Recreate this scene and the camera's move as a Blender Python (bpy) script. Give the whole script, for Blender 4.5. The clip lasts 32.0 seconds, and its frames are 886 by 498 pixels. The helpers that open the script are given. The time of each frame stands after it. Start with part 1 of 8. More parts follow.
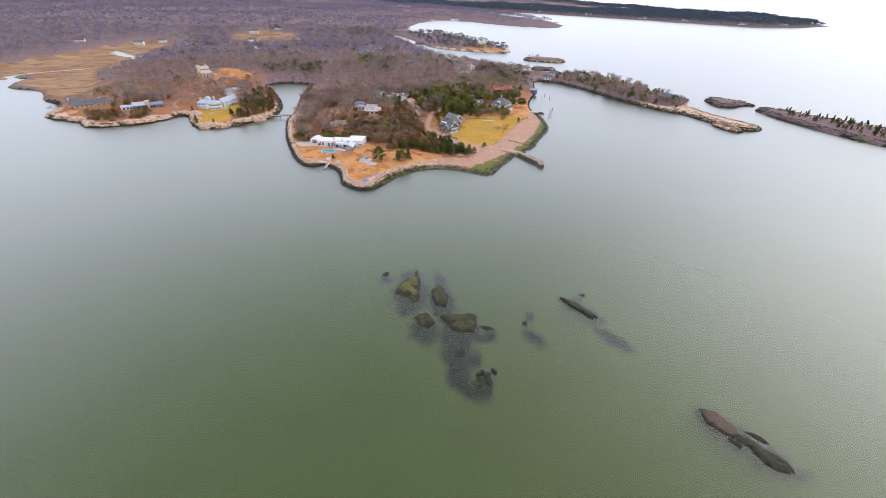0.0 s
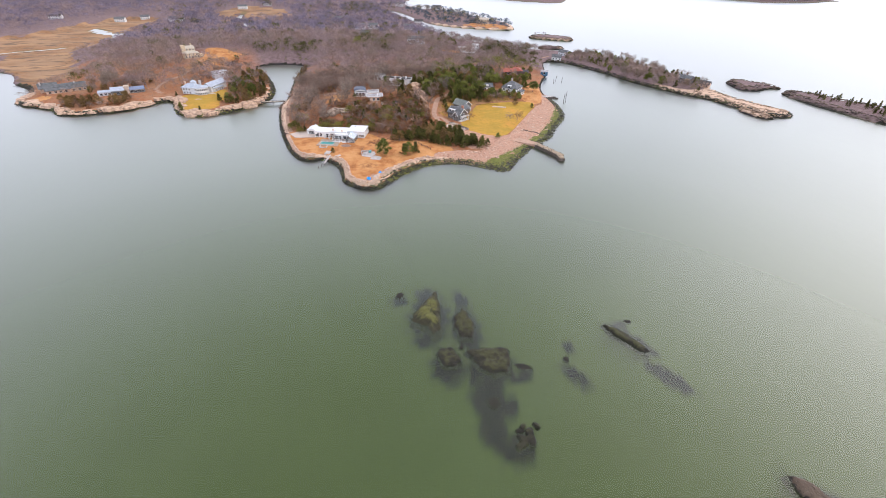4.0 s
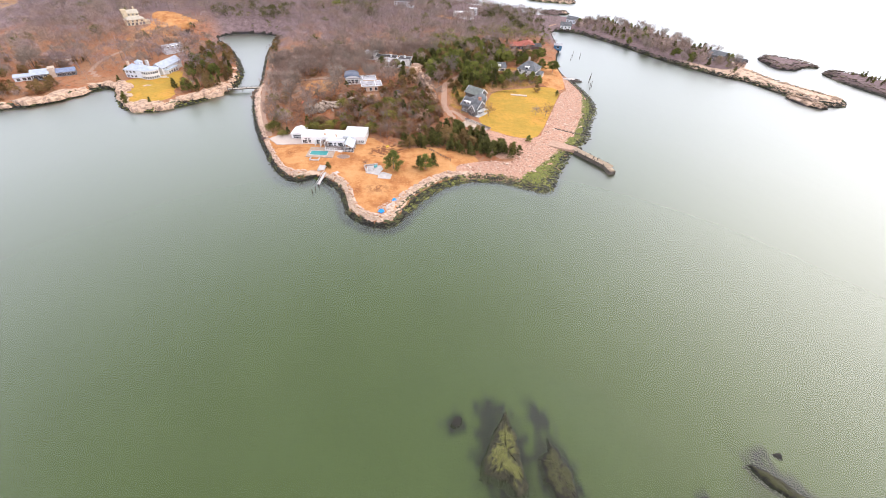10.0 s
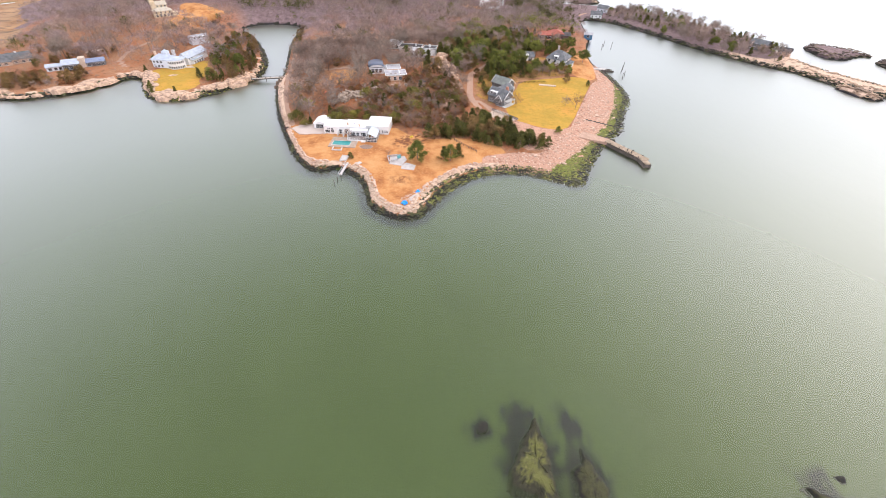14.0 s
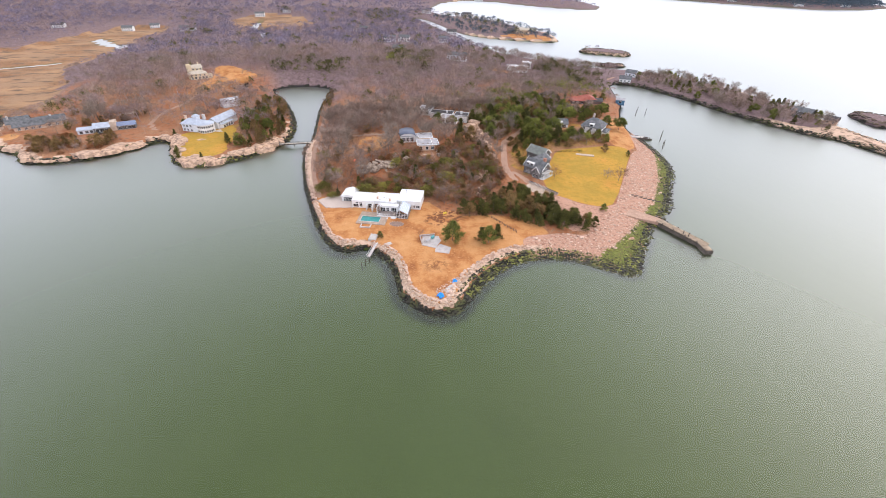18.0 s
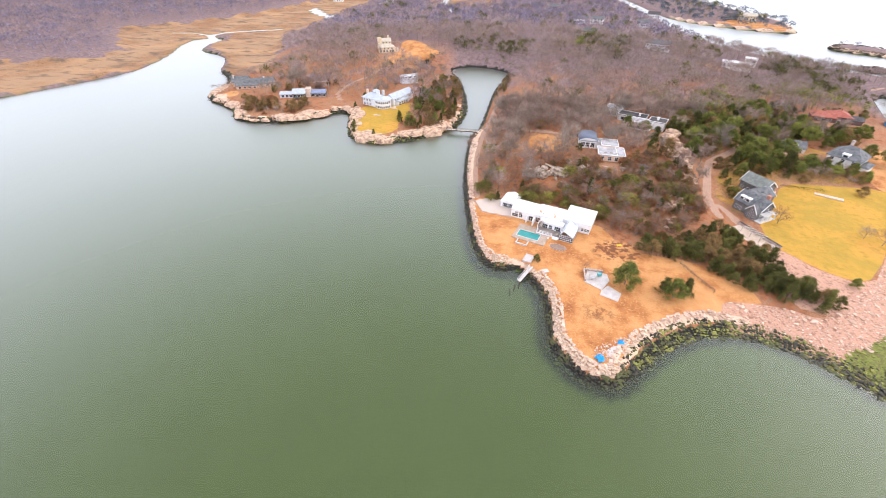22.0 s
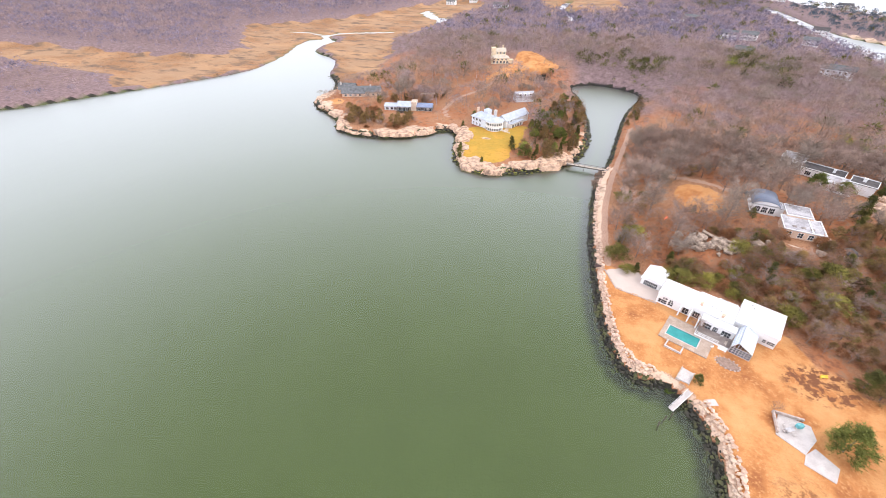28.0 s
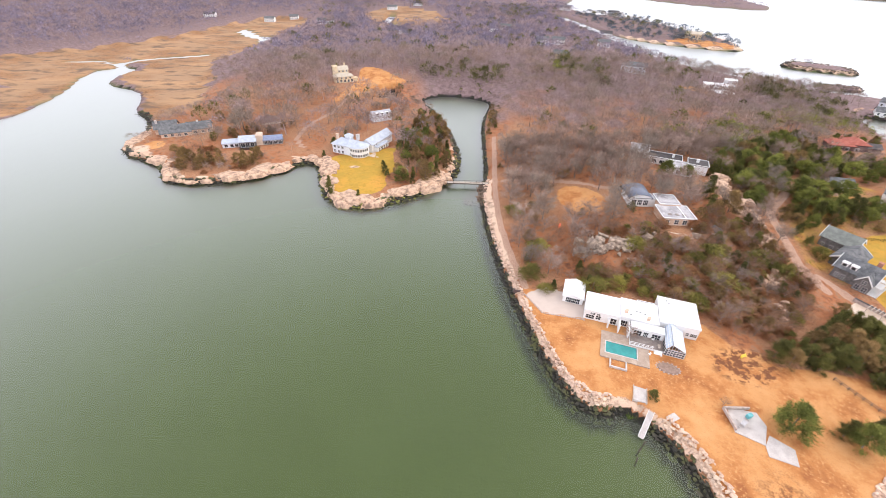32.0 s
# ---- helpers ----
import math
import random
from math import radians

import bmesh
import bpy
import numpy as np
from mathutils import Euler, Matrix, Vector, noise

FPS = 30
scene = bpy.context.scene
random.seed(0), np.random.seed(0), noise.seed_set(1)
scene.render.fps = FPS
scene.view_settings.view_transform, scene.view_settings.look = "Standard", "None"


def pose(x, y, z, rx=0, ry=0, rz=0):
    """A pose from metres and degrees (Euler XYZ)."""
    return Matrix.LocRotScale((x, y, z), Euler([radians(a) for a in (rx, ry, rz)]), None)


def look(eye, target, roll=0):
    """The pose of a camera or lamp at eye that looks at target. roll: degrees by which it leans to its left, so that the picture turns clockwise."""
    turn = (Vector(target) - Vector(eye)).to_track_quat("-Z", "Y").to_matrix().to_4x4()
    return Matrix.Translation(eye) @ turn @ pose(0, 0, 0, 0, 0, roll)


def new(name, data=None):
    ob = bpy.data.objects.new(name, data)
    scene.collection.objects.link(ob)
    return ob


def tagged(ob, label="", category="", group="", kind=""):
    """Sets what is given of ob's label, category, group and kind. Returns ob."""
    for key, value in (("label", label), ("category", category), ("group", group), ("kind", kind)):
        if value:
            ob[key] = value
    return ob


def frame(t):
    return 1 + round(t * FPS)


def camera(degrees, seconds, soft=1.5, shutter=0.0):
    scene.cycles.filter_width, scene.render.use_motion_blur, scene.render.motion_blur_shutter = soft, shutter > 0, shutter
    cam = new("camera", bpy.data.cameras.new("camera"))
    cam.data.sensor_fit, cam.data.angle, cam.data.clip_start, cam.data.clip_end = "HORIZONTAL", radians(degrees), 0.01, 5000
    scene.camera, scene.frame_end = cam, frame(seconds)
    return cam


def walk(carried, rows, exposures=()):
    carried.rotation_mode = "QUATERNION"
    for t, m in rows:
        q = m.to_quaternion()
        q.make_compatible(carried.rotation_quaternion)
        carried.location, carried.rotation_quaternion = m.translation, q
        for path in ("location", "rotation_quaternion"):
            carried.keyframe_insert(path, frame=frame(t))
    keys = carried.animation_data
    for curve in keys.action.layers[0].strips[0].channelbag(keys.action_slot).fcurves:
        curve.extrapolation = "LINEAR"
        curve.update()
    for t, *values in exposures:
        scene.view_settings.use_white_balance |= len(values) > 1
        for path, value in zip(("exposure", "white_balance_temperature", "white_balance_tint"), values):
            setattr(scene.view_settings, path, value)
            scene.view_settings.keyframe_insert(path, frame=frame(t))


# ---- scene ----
# eye in metres; heading clockwise from +y, tilt below the horizon and lean to the right, in degrees
PATH = [
    (0.0, -5.96, -230.75, 99.58, 13.15, 32.06, -1.01),
    (0.5, -6.23, -227.49, 99.48, 13.34, 32.37, -0.94),
    (1.0, -6.73, -223.97, 99.49, 13.41, 32.72, -0.91),
    (1.5, -7.31, -220.30, 99.42, 13.29, 32.80, -1.02),
    (2.0, -7.81, -216.85, 99.34, 13.35, 33.23, -1.08),
    (2.5, -8.23, -213.44, 99.42, 13.97, 33.72, -0.99),
    (3.0, -8.75, -209.95, 99.49, 14.20, 33.95, -1.00),
    (3.5, -9.15, -206.50, 99.24, 14.40, 34.10, -1.08),
    (4.0, -9.14, -202.86, 98.23, 13.82, 34.68, -1.08),
    (4.5, -8.81, -198.56, 96.86, 12.83, 35.51, -1.00),
    (5.0, -8.27, -193.14, 95.54, 11.78, 36.43, -0.88),
    (5.5, -7.60, -186.16, 94.69, 11.01, 37.27, -0.74),
    (6.0, -6.91, -177.14, 94.70, 10.87, 37.85, -0.58),
    (6.5, -11.85, -169.61, 96.81, 13.03, 38.58, -1.52),
    (7.0, -14.56, -161.57, 98.33, 14.90, 39.25, -2.19),
    (7.5, -15.49, -153.33, 98.66, 16.68, 39.56, -2.60),
    (8.0, -15.41, -145.67, 98.33, 17.29, 39.78, -3.00),
    (8.5, -17.69, -136.34, 99.21, 19.82, 39.64, -3.82),
    (9.0, -20.03, -133.75, 101.14, 20.27, 40.00, -3.46),
    (9.5, -19.72, -136.22, 101.44, 19.27, 39.89, -2.98),
    (10.0, -18.62, -138.88, 100.34, 18.10, 39.67, -2.50),
    (10.5, -17.71, -141.14, 99.08, 16.49, 39.59, -2.08),
    (11.0, -17.30, -143.06, 97.93, 15.34, 39.75, -1.86),
    (11.5, -17.09, -145.02, 97.13, 14.31, 39.54, -1.60),
    (12.0, -16.99, -146.59, 96.85, 13.41, 39.48, -1.35),
    (12.5, -17.46, -144.33, 96.86, 13.16, 39.66, -1.27),
    (13.0, -17.80, -140.99, 96.44, 12.64, 40.05, -1.29),
    (13.5, -18.49, -137.40, 95.77, 12.58, 40.16, -1.29),
    (14.0, -19.14, -133.66, 95.45, 14.66, 40.37, -1.34),
    (14.5, -19.91, -129.93, 95.80, 19.85, 39.67, -1.46),
    (15.0, -20.37, -126.41, 96.33, 23.32, 38.84, -1.50),
    (15.5, -20.64, -123.04, 96.94, 25.03, 37.91, -1.48),
    (16.0, -20.82, -119.74, 97.55, 24.96, 36.91, -1.42),
    (16.5, -21.02, -116.44, 98.05, 23.07, 35.89, -1.34),
    (17.0, -21.34, -113.07, 98.35, 19.35, 34.89, -1.27),
    (17.5, -22.02, -109.79, 98.47, 15.87, 34.63, -1.24),
    (18.0, -22.30, -106.47, 98.45, 12.05, 34.37, -1.11),
    (18.5, -22.86, -102.94, 98.49, 10.46, 35.32, -1.07),
    (19.0, -23.53, -99.50, 98.48, 6.33, 35.70, -1.01),
    (19.5, -24.11, -96.17, 98.45, 1.65, 35.72, -0.88),
    (20.0, -24.79, -92.94, 98.25, -1.71, 35.87, -0.86),
    (20.5, -25.74, -89.67, 98.19, -2.87, 36.87, -0.79),
    (21.0, -26.86, -86.21, 97.98, -4.90, 37.19, -0.51),
    (21.5, -28.34, -82.96, 97.87, -7.22, 37.13, -0.46),
    (22.0, -29.81, -79.74, 97.86, -10.32, 37.09, -0.23),
    (22.5, -31.57, -76.70, 97.77, -13.09, 37.28, -0.14),
    (23.0, -33.51, -73.80, 97.65, -15.50, 37.20, -0.17),
    (23.5, -35.46, -70.98, 97.46, -16.11, 36.83, -0.27),
    (24.0, -37.31, -67.95, 97.34, -16.78, 36.90, -0.28),
    (24.5, -39.04, -64.88, 97.20, -17.12, 36.88, -0.21),
    (25.0, -40.90, -61.83, 97.08, -17.66, 36.87, -0.18),
    (25.5, -42.84, -58.88, 96.88, -18.79, 36.81, -0.26),
    (26.0, -44.81, -56.05, 96.98, -19.86, 36.69, -0.22),
    (26.5, -46.82, -53.28, 97.21, -20.85, 36.58, -0.11),
    (27.0, -48.87, -50.52, 97.43, -21.73, 36.54, -0.01),
    (27.5, -50.97, -47.72, 97.48, -22.49, 36.64, 0.04),
    (28.0, -53.13, -44.82, 97.22, -23.11, 36.93, -0.03),
    (28.5, -55.30, -41.93, 96.91, -23.99, 37.18, -0.03),
    (29.0, -57.64, -39.09, 96.49, -22.48, 36.71, -0.23),
    (29.5, -60.01, -36.41, 95.80, -11.40, 37.32, -0.97),
    (30.0, -62.73, -33.93, 94.68, 0.07, 40.09, -1.91),
    (30.5, -64.69, -31.49, 94.24, 7.98, 41.32, -2.07),
    (31.0, -66.88, -28.93, 93.97, 10.38, 40.64, -2.09),
    (31.5, -69.08, -26.25, 93.82, 6.59, 38.60, -1.96),
    (32.0, -70.93, -23.35, 94.82, -0.84, 35.25, -1.16),
]
cam = camera(93.62, 32.0, soft=0.8)
walk(cam, [(t, pose(x, y, z) @ pose(0, 0, 0, 0, 0, -h) @ pose(0, 0, 0, 90 - p) @ pose(0, 0, 0, 0, 0, -r))
           for t, x, y, z, h, p, r in PATH],
     exposures=[(0, -0.36, 6250, 10), (3.5, -0.26, 6350, 10), (6.0, 0.15, 6450, 10), (9.0, 0.2, 6500, 10), (14.0, 0.13, 6550, 10), (17.0, -0.16, 6450, 10), (19.0, -0.03, 6450, 10),
                (21.0, 0.2, 6450, 10), (23.0, 0.3, 6450, 10), (29.0, 0.33, 6600, 10), (30.5, 0.32, 6750, 10), (32.0, 0.18, 6700, 10)])

# ---- world, sun, exposure ----
SUN_EL, SUN_AZ = radians(48), radians(80)        # azimuth clockwise from +y
world = bpy.data.worlds.new("overcast_sky")
scene.world = world
world.use_nodes = True
wn, wl = world.node_tree.nodes, world.node_tree.links
sky = wn.new("ShaderNodeTexSky")
sky.sky_type, sky.sun_disc = "NISHITA", False
sky.sun_elevation, sky.sun_rotation = SUN_EL, SUN_AZ
sky.air_density, sky.dust_density, sky.ozone_density = 1.0, 6.0, 1.0
veil = wn.new("ShaderNodeMix")                    # thin overcast: whitens the blue
veil.data_type = "RGBA"
veil.inputs[0].default_value = 0.70
wc, sep, up = wn.new("ShaderNodeTexCoord"), wn.new("ShaderNodeSeparateXYZ"), wn.new("ShaderNodeMapRange")
tone = wn.new("ShaderNodeMix")                    # haze: brighter towards the horizon
tone.data_type = "RGBA"
tone.inputs[6].default_value, tone.inputs[7].default_value = (28.0, 28.6, 33.0, 1), (14.0, 14.3, 16.6, 1)
up.interpolation_type = "SMOOTHSTEP"
up.inputs[1].default_value, up.inputs[2].default_value = 0.0, 0.8
wl.new(wc.outputs["Generated"], sep.inputs[0])
wl.new(sep.outputs[2], up.inputs[0])
wl.new(up.outputs[0], tone.inputs[0])
wl.new(tone.outputs[2], veil.inputs[7])
wl.new(sky.outputs[0], veil.inputs[6])
wl.new(veil.outputs[2], wn["Background"].inputs[0])
wn["Background"].inputs[1].default_value = 0.11
sun = new("sun", bpy.data.lights.new("sun", "SUN"))
sun.data.energy, sun.data.angle, sun.data.color = 1.0, radians(60), (1.0, 0.95, 0.88)
sun.matrix_world = look((0, 0, 500), (-math.sin(SUN_AZ) * math.cos(SUN_EL), -math.cos(SUN_AZ) * math.cos(SUN_EL), 500 - math.sin(SUN_EL)))

# ---- materials ----
MATS = {}


class Nodes:
    """Short hand for node trees."""

    def __init__(self, name, rough=0.8, metal=0.0, spec=0.3):
        self.mat = bpy.data.materials.new(name)
        self.mat.use_nodes = True
        self.n, self.l = self.mat.node_tree.nodes, self.mat.node_tree.links
        self.bsdf = self.n["Principled BSDF"]
        self.bsdf.inputs["Roughness"].default_value = rough
        self.bsdf.inputs["Metallic"].default_value = metal
        self.bsdf.inputs["Specular IOR Level"].default_value = spec
        self.pos = self.n.new("ShaderNodeNewGeometry").outputs["Position"]
        MATS[name] = self.mat

    def noise(self, scale, detail=3.0, vector=None, rough=0.6):
        t = self.n.new("ShaderNodeTexNoise")
        t.inputs["Scale"].default_value, t.inputs["Detail"].default_value = scale, detail
        t.inputs["Roughness"].default_value = rough
        self.l.new(vector or self.pos, t.inputs["Vector"])
        return t.outputs["Fac"]

    def voronoi(self, scale, feature="F1", vector=None):
        t = self.n.new("ShaderNodeTexVoronoi")
        t.feature = feature
        t.inputs["Scale"].default_value = scale
        self.l.new(vector or self.pos, t.inputs["Vector"])
        return t

    def ramp(self, fac, lo, hi, a=0.0, b=1.0):
        m = self.n.new("ShaderNodeMapRange")
        m.interpolation_type = "SMOOTHSTEP"
        for i, v in enumerate((lo, hi, a, b)):
            m.inputs[i + 1].default_value = v
        self.l.new(fac, m.inputs[0])
        return m.outputs[0]

    def colours(self, fac, *stops):
        r = self.n.new("ShaderNodeValToRGB")
        e = r.color_ramp.elements
        while len(e) < len(stops):
            e.new(0.5)
        for el, (p, c) in zip(e, stops):
            el.position, el.color = p, (*c, 1)
        self.l.new(fac, r.inputs[0])
        return r.outputs[0]

    def mix(self, fac, a, b, mode="MIX"):
        m = self.n.new("ShaderNodeMix")
        m.data_type, m.blend_type = "RGBA", mode
        for s, v in ((0, fac), (6, a), (7, b)):
            if isinstance(v, (int, float)):
                m.inputs[s].default_value = v
            elif isinstance(v, tuple):
                m.inputs[s].default_value = (*v, 1)
            else:
                self.l.new(v, m.inputs[s])
        return m.outputs[2]

    def math(self, op, a, b=0.0):
        m = self.n.new("ShaderNodeMath")
        m.operation = op
        for s, v in ((0, a), (1, b)):
            if isinstance(v, (int, float)):
                m.inputs[s].default_value = v
            else:
                self.l.new(v, m.inputs[s])
        return m.outputs[0]

    def attr(self, name):
        a = self.n.new("ShaderNodeAttribute")
        a.attribute_name = name
        return a.outputs["Fac"]

    def random(self):
        return self.n.new("ShaderNodeObjectInfo").outputs["Random"]

    def island(self):
        return self.n.new("ShaderNodeNewGeometry").outputs["Random Per Island"]

    def colour(self, c):
        if isinstance(c, tuple):
            self.bsdf.inputs["Base Color"].default_value = (*c, 1)
        else:
            self.l.new(c, self.bsdf.inputs["Base Color"])
        return self

    def bump(self, fac, strength=0.5, distance=0.1):
        b = self.n.new("ShaderNodeBump")
        b.inputs["Strength"].default_value, b.inputs["Distance"].default_value = strength, distance
        self.l.new(fac, b.inputs["Height"])
        self.l.new(b.outputs[0], self.bsdf.inputs["Normal"])
        return self


def varied(name, a, b, scale=1.0, rough=0.8, metal=0.0, spec=0.3, bump=0.2, dist=0.03, fine=8.0, per=0.0):
    """A surface that wanders between two colours at two scales, with fine relief."""
    k = Nodes(name, rough, metal, spec)
    big, small = k.noise(scale), k.noise(scale * fine, 4)
    f = k.math("ADD", k.math("MULTIPLY", big, 0.6), k.math("MULTIPLY", small, 0.4))
    c = k.mix(k.ramp(f, 0.35, 0.65), a, b)
    if per:
        c = k.mix(k.math("MULTIPLY", k.random(), per), c, tuple(x * 0.45 for x in a))
    k.colour(c)
    if bump:
        k.bump(small, bump, dist)
    return k.mat

# ---- ground materials ----
g = Nodes("ground", 0.95, spec=0.15)
n1, n2, n3 = g.noise(0.045, 5), g.noise(0.35, 5), g.noise(2.2, 5)
litter = g.colours(n2, (0.3, (0.16, 0.075, 0.045)), (0.5, (0.38, 0.15, 0.068)), (0.62, (0.31, 0.17, 0.10)), (0.75, (0.14, 0.078, 0.052)))
litter = g.mix(g.ramp(n1, 0.4, 0.6), litter, g.colours(n3, (0.35, (0.17, 0.08, 0.05)), (0.5, (0.36, 0.18, 0.095)), (0.65, (0.46, 0.27, 0.16))))
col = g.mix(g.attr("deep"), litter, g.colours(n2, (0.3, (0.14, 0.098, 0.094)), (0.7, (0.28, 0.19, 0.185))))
def layer(col, name, colour, wob=0.35):
    f = g.ramp(g.math("ADD", g.attr(name), g.math("MULTIPLY", g.math("SUBTRACT", n3, 0.5), wob)), 0.35, 0.65)
    return g.mix(f, col, colour)
marsh = g.colours(n2, (0.3, (0.22, 0.105, 0.050)), (0.5, (0.31, 0.165, 0.080)), (0.7, (0.13, 0.072, 0.045)))
marsh = g.mix(g.ramp(g.noise(0.02, 6), 0.42, 0.60), marsh, (0.34, 0.21, 0.12))
band_map = g.n.new("ShaderNodeMapping")
band_map.inputs["Scale"].default_value = (0.7, 1.4, 1.0)
g.l.new(g.pos, band_map.inputs["Vector"])
marsh = g.mix(g.ramp(g.noise(0.03, 9, band_map.outputs[0]), 0.44, 0.64), marsh, (0.43, 0.25, 0.130))
marsh = g.mix(g.ramp(g.noise(0.06, 9, band_map.outputs[0]), 0.48, 0.66), marsh, (0.16, 0.105, 0.07))
col = layer(col, "marsh", marsh)
straw = g.colours(g.noise(0.13, 8), (0.34, (0.60, 0.31, 0.13)), (0.48, (0.54, 0.255, 0.095)), (0.57, (0.45, 0.185, 0.065)), (0.68, (0.31, 0.115, 0.042)))
straw = g.mix(g.ramp(g.noise(1.4, 6), 0.5, 0.72), straw, (0.57, 0.295, 0.12))
straw = g.mix(g.ramp(g.noise(5.0, 4), 0.54, 0.68, 0.0, 0.6), straw, (0.30, 0.125, 0.05))
col = layer(col, "straw", straw)
bare = g.mix(g.ramp(g.noise(0.5, 7), 0.46, 0.56), straw, (0.19, 0.078, 0.038))
col = layer(col, "bare", bare)
lawn = g.colours(g.noise(0.035, 9), (0.34, (0.56, 0.285, 0.06)), (0.45, (0.50, 0.285, 0.05)), (0.54, (0.39, 0.25, 0.045)), (0.62, (0.51, 0.28, 0.05)), (0.72, (0.54, 0.25, 0.06)))
lawn = g.mix(g.ramp(g.noise(0.5, 8), 0.46, 0.72), lawn, (0.37, 0.225, 0.04))
col = layer(col, "lawn", lawn)
sand = g.colours(g.noise(0.6, 6), (0.3, (0.45, 0.245, 0.165)), (0.5, (0.54, 0.32, 0.225)), (0.62, (0.35, 0.185, 0.125)), (0.74, (0.22, 0.125, 0.085)))
sand = g.mix(g.ramp(g.voronoi(1.1).outputs["Distance"], 0.0, 0.35), (0.20, 0.12, 0.09), sand)
col = layer(col, "sand", sand)
rock = g.colours(g.noise(0.25, 6), (0.3, (0.60, 0.41, 0.29)), (0.5, (0.66, 0.47, 0.34)), (0.66, (0.27, 0.18, 0.125)))
col = layer(col, "rock", rock, 0.8)
gravel = g.colours(n3, (0.3, (0.33, 0.195, 0.135)), (0.7, (0.50, 0.325, 0.235)))
col = layer(col, "road", gravel, 0.25)
paved = g.mix(n2, (0.50, 0.40, 0.34), (0.60, 0.50, 0.43))
col = layer(col, "paved", paved, 0.05)
algae = g.colours(g.noise(0.8, 6), (0.34, (0.035, 0.036, 0.020)), (0.46, (0.21, 0.225, 0.055)), (0.56, (0.12, 0.125, 0.038)), (0.68, (0.22, 0.14, 0.085)))
col = layer(col, "algae", algae, 0.9)
dark = g.colours(n3, (0.3, (0.012, 0.012, 0.010)), (0.7, (0.045, 0.042, 0.030)))
col = layer(col, "tide", dark, 0.5)
silt = g.mix(g.attr("weed"), g.mix(g.ramp(n1, 0.35, 0.7), (0.134, 0.148, 0.066), (0.124, 0.138, 0.060)), g.mix(g.ramp(n3, 0.4, 0.62), (0.018, 0.013, 0.032), (0.036, 0.026, 0.038)))
col = g.mix(g.attr("under"), col, silt)
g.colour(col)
g.bump(g.math("ADD", n3, g.math("MULTIPLY", n2, 2.0)), 0.8, 0.25)

w = Nodes("sea_water", 0.22, spec=0.5)
w.bsdf.inputs["IOR"].default_value = 1.40
body = w.mix(w.ramp(w.noise(0.006, 3), 0.35, 0.65), (0.085, 0.103, 0.041), (0.096, 0.115, 0.047))
w.colour(body)
stretch = w.n.new("ShaderNodeMapping")
stretch.inputs["Rotation"].default_value = (0, 0, radians(25))
stretch.inputs["Scale"].default_value = (1.0, 0.35, 1.0)
w.l.new(w.pos, stretch.inputs["Vector"])
ripple = w.math("ADD", w.noise(0.3, 2, stretch.outputs[0]), w.math("MULTIPLY", w.noise(0.09, 2, stretch.outputs[0]), 2.5))
w.bump(ripple, 0.014, 0.5)
clear = w.n.new("ShaderNodeBsdfTransparent")
clear.inputs[0].default_value = (0.80, 0.92, 0.78, 1)
see, skin = w.n.new("ShaderNodeMixShader"), w.n.new("ShaderNodeMixShader")
see.inputs[0].default_value = 0.80
w.bsdf.inputs["Specular IOR Level"].default_value = 0.0
gloss, facing = w.n.new("ShaderNodeBsdfGlossy"), w.n.new("ShaderNodeLayerWeight")
gloss.distribution = "BECKMANN"
gloss.inputs["Roughness"].default_value = 0.36
facing.inputs["Blend"].default_value = 0.5
for sock in (gloss.inputs["Normal"], facing.inputs["Normal"]):
    w.l.new(w.bsdf.inputs["Normal"].links[0].from_socket, sock)
w.l.new(w.bsdf.outputs[0], see.inputs[1])
w.l.new(clear.outputs[0], see.inputs[2])
sheen = w.math("ADD", w.math("MULTIPLY", w.math("POWER", facing.outputs["Facing"], 2.45), 0.93), 0.014)   # a rippled sea mirrors more of the sky than a flat one
w.l.new(sheen, skin.inputs[0])
w.l.new(see.outputs[0], skin.inputs[1])
w.l.new(gloss.outputs[0], skin.inputs[2])
w.l.new(skin.outputs[0], w.n["Material Output"].inputs[0])

# ---- plan of the land, metres ----
def smooth(pts, times=1, closed=True):
    for _ in range(times):
        out = []
        for i in range(len(pts) if closed else len(pts) - 1):
            a, b = pts[i], pts[(i + 1) % len(pts)]
            out += [(a[0] * .75 + b[0] * .25, a[1] * .75 + b[1] * .25), (a[0] * .25 + b[0] * .75, a[1] * .25 + b[1] * .75)]
        pts = out
    return pts


WEST = [(-4600, -300), (-900, -20), (-520, 60), (-448, 99), (-430, 132), (-413, 162), (-391, 200), (-370, 245), (-372, 278), (-383, 318),
        (-404, 362), (-406, 396), (-369, 396), (-374, 364), (-364, 336), (-325, 320), (-309, 297), (-297, 269), (-274, 250), (-261, 223), (-262, 204), (-252, 191), (-238, 185),
        (-224, 178), (-214, 160), (-192, 158), (-172, 165), (-158, 178), (-152, 187), (-143, 186), (-136, 165), (-130, 148), (-114, 139),
        (-99, 144), (-82, 156), (-71, 169), (-65, 187), (-67, 222), (-80, 277), (-92, 304), (-93, 318), (-76, 329), (-50, 320), (-41, 308)]
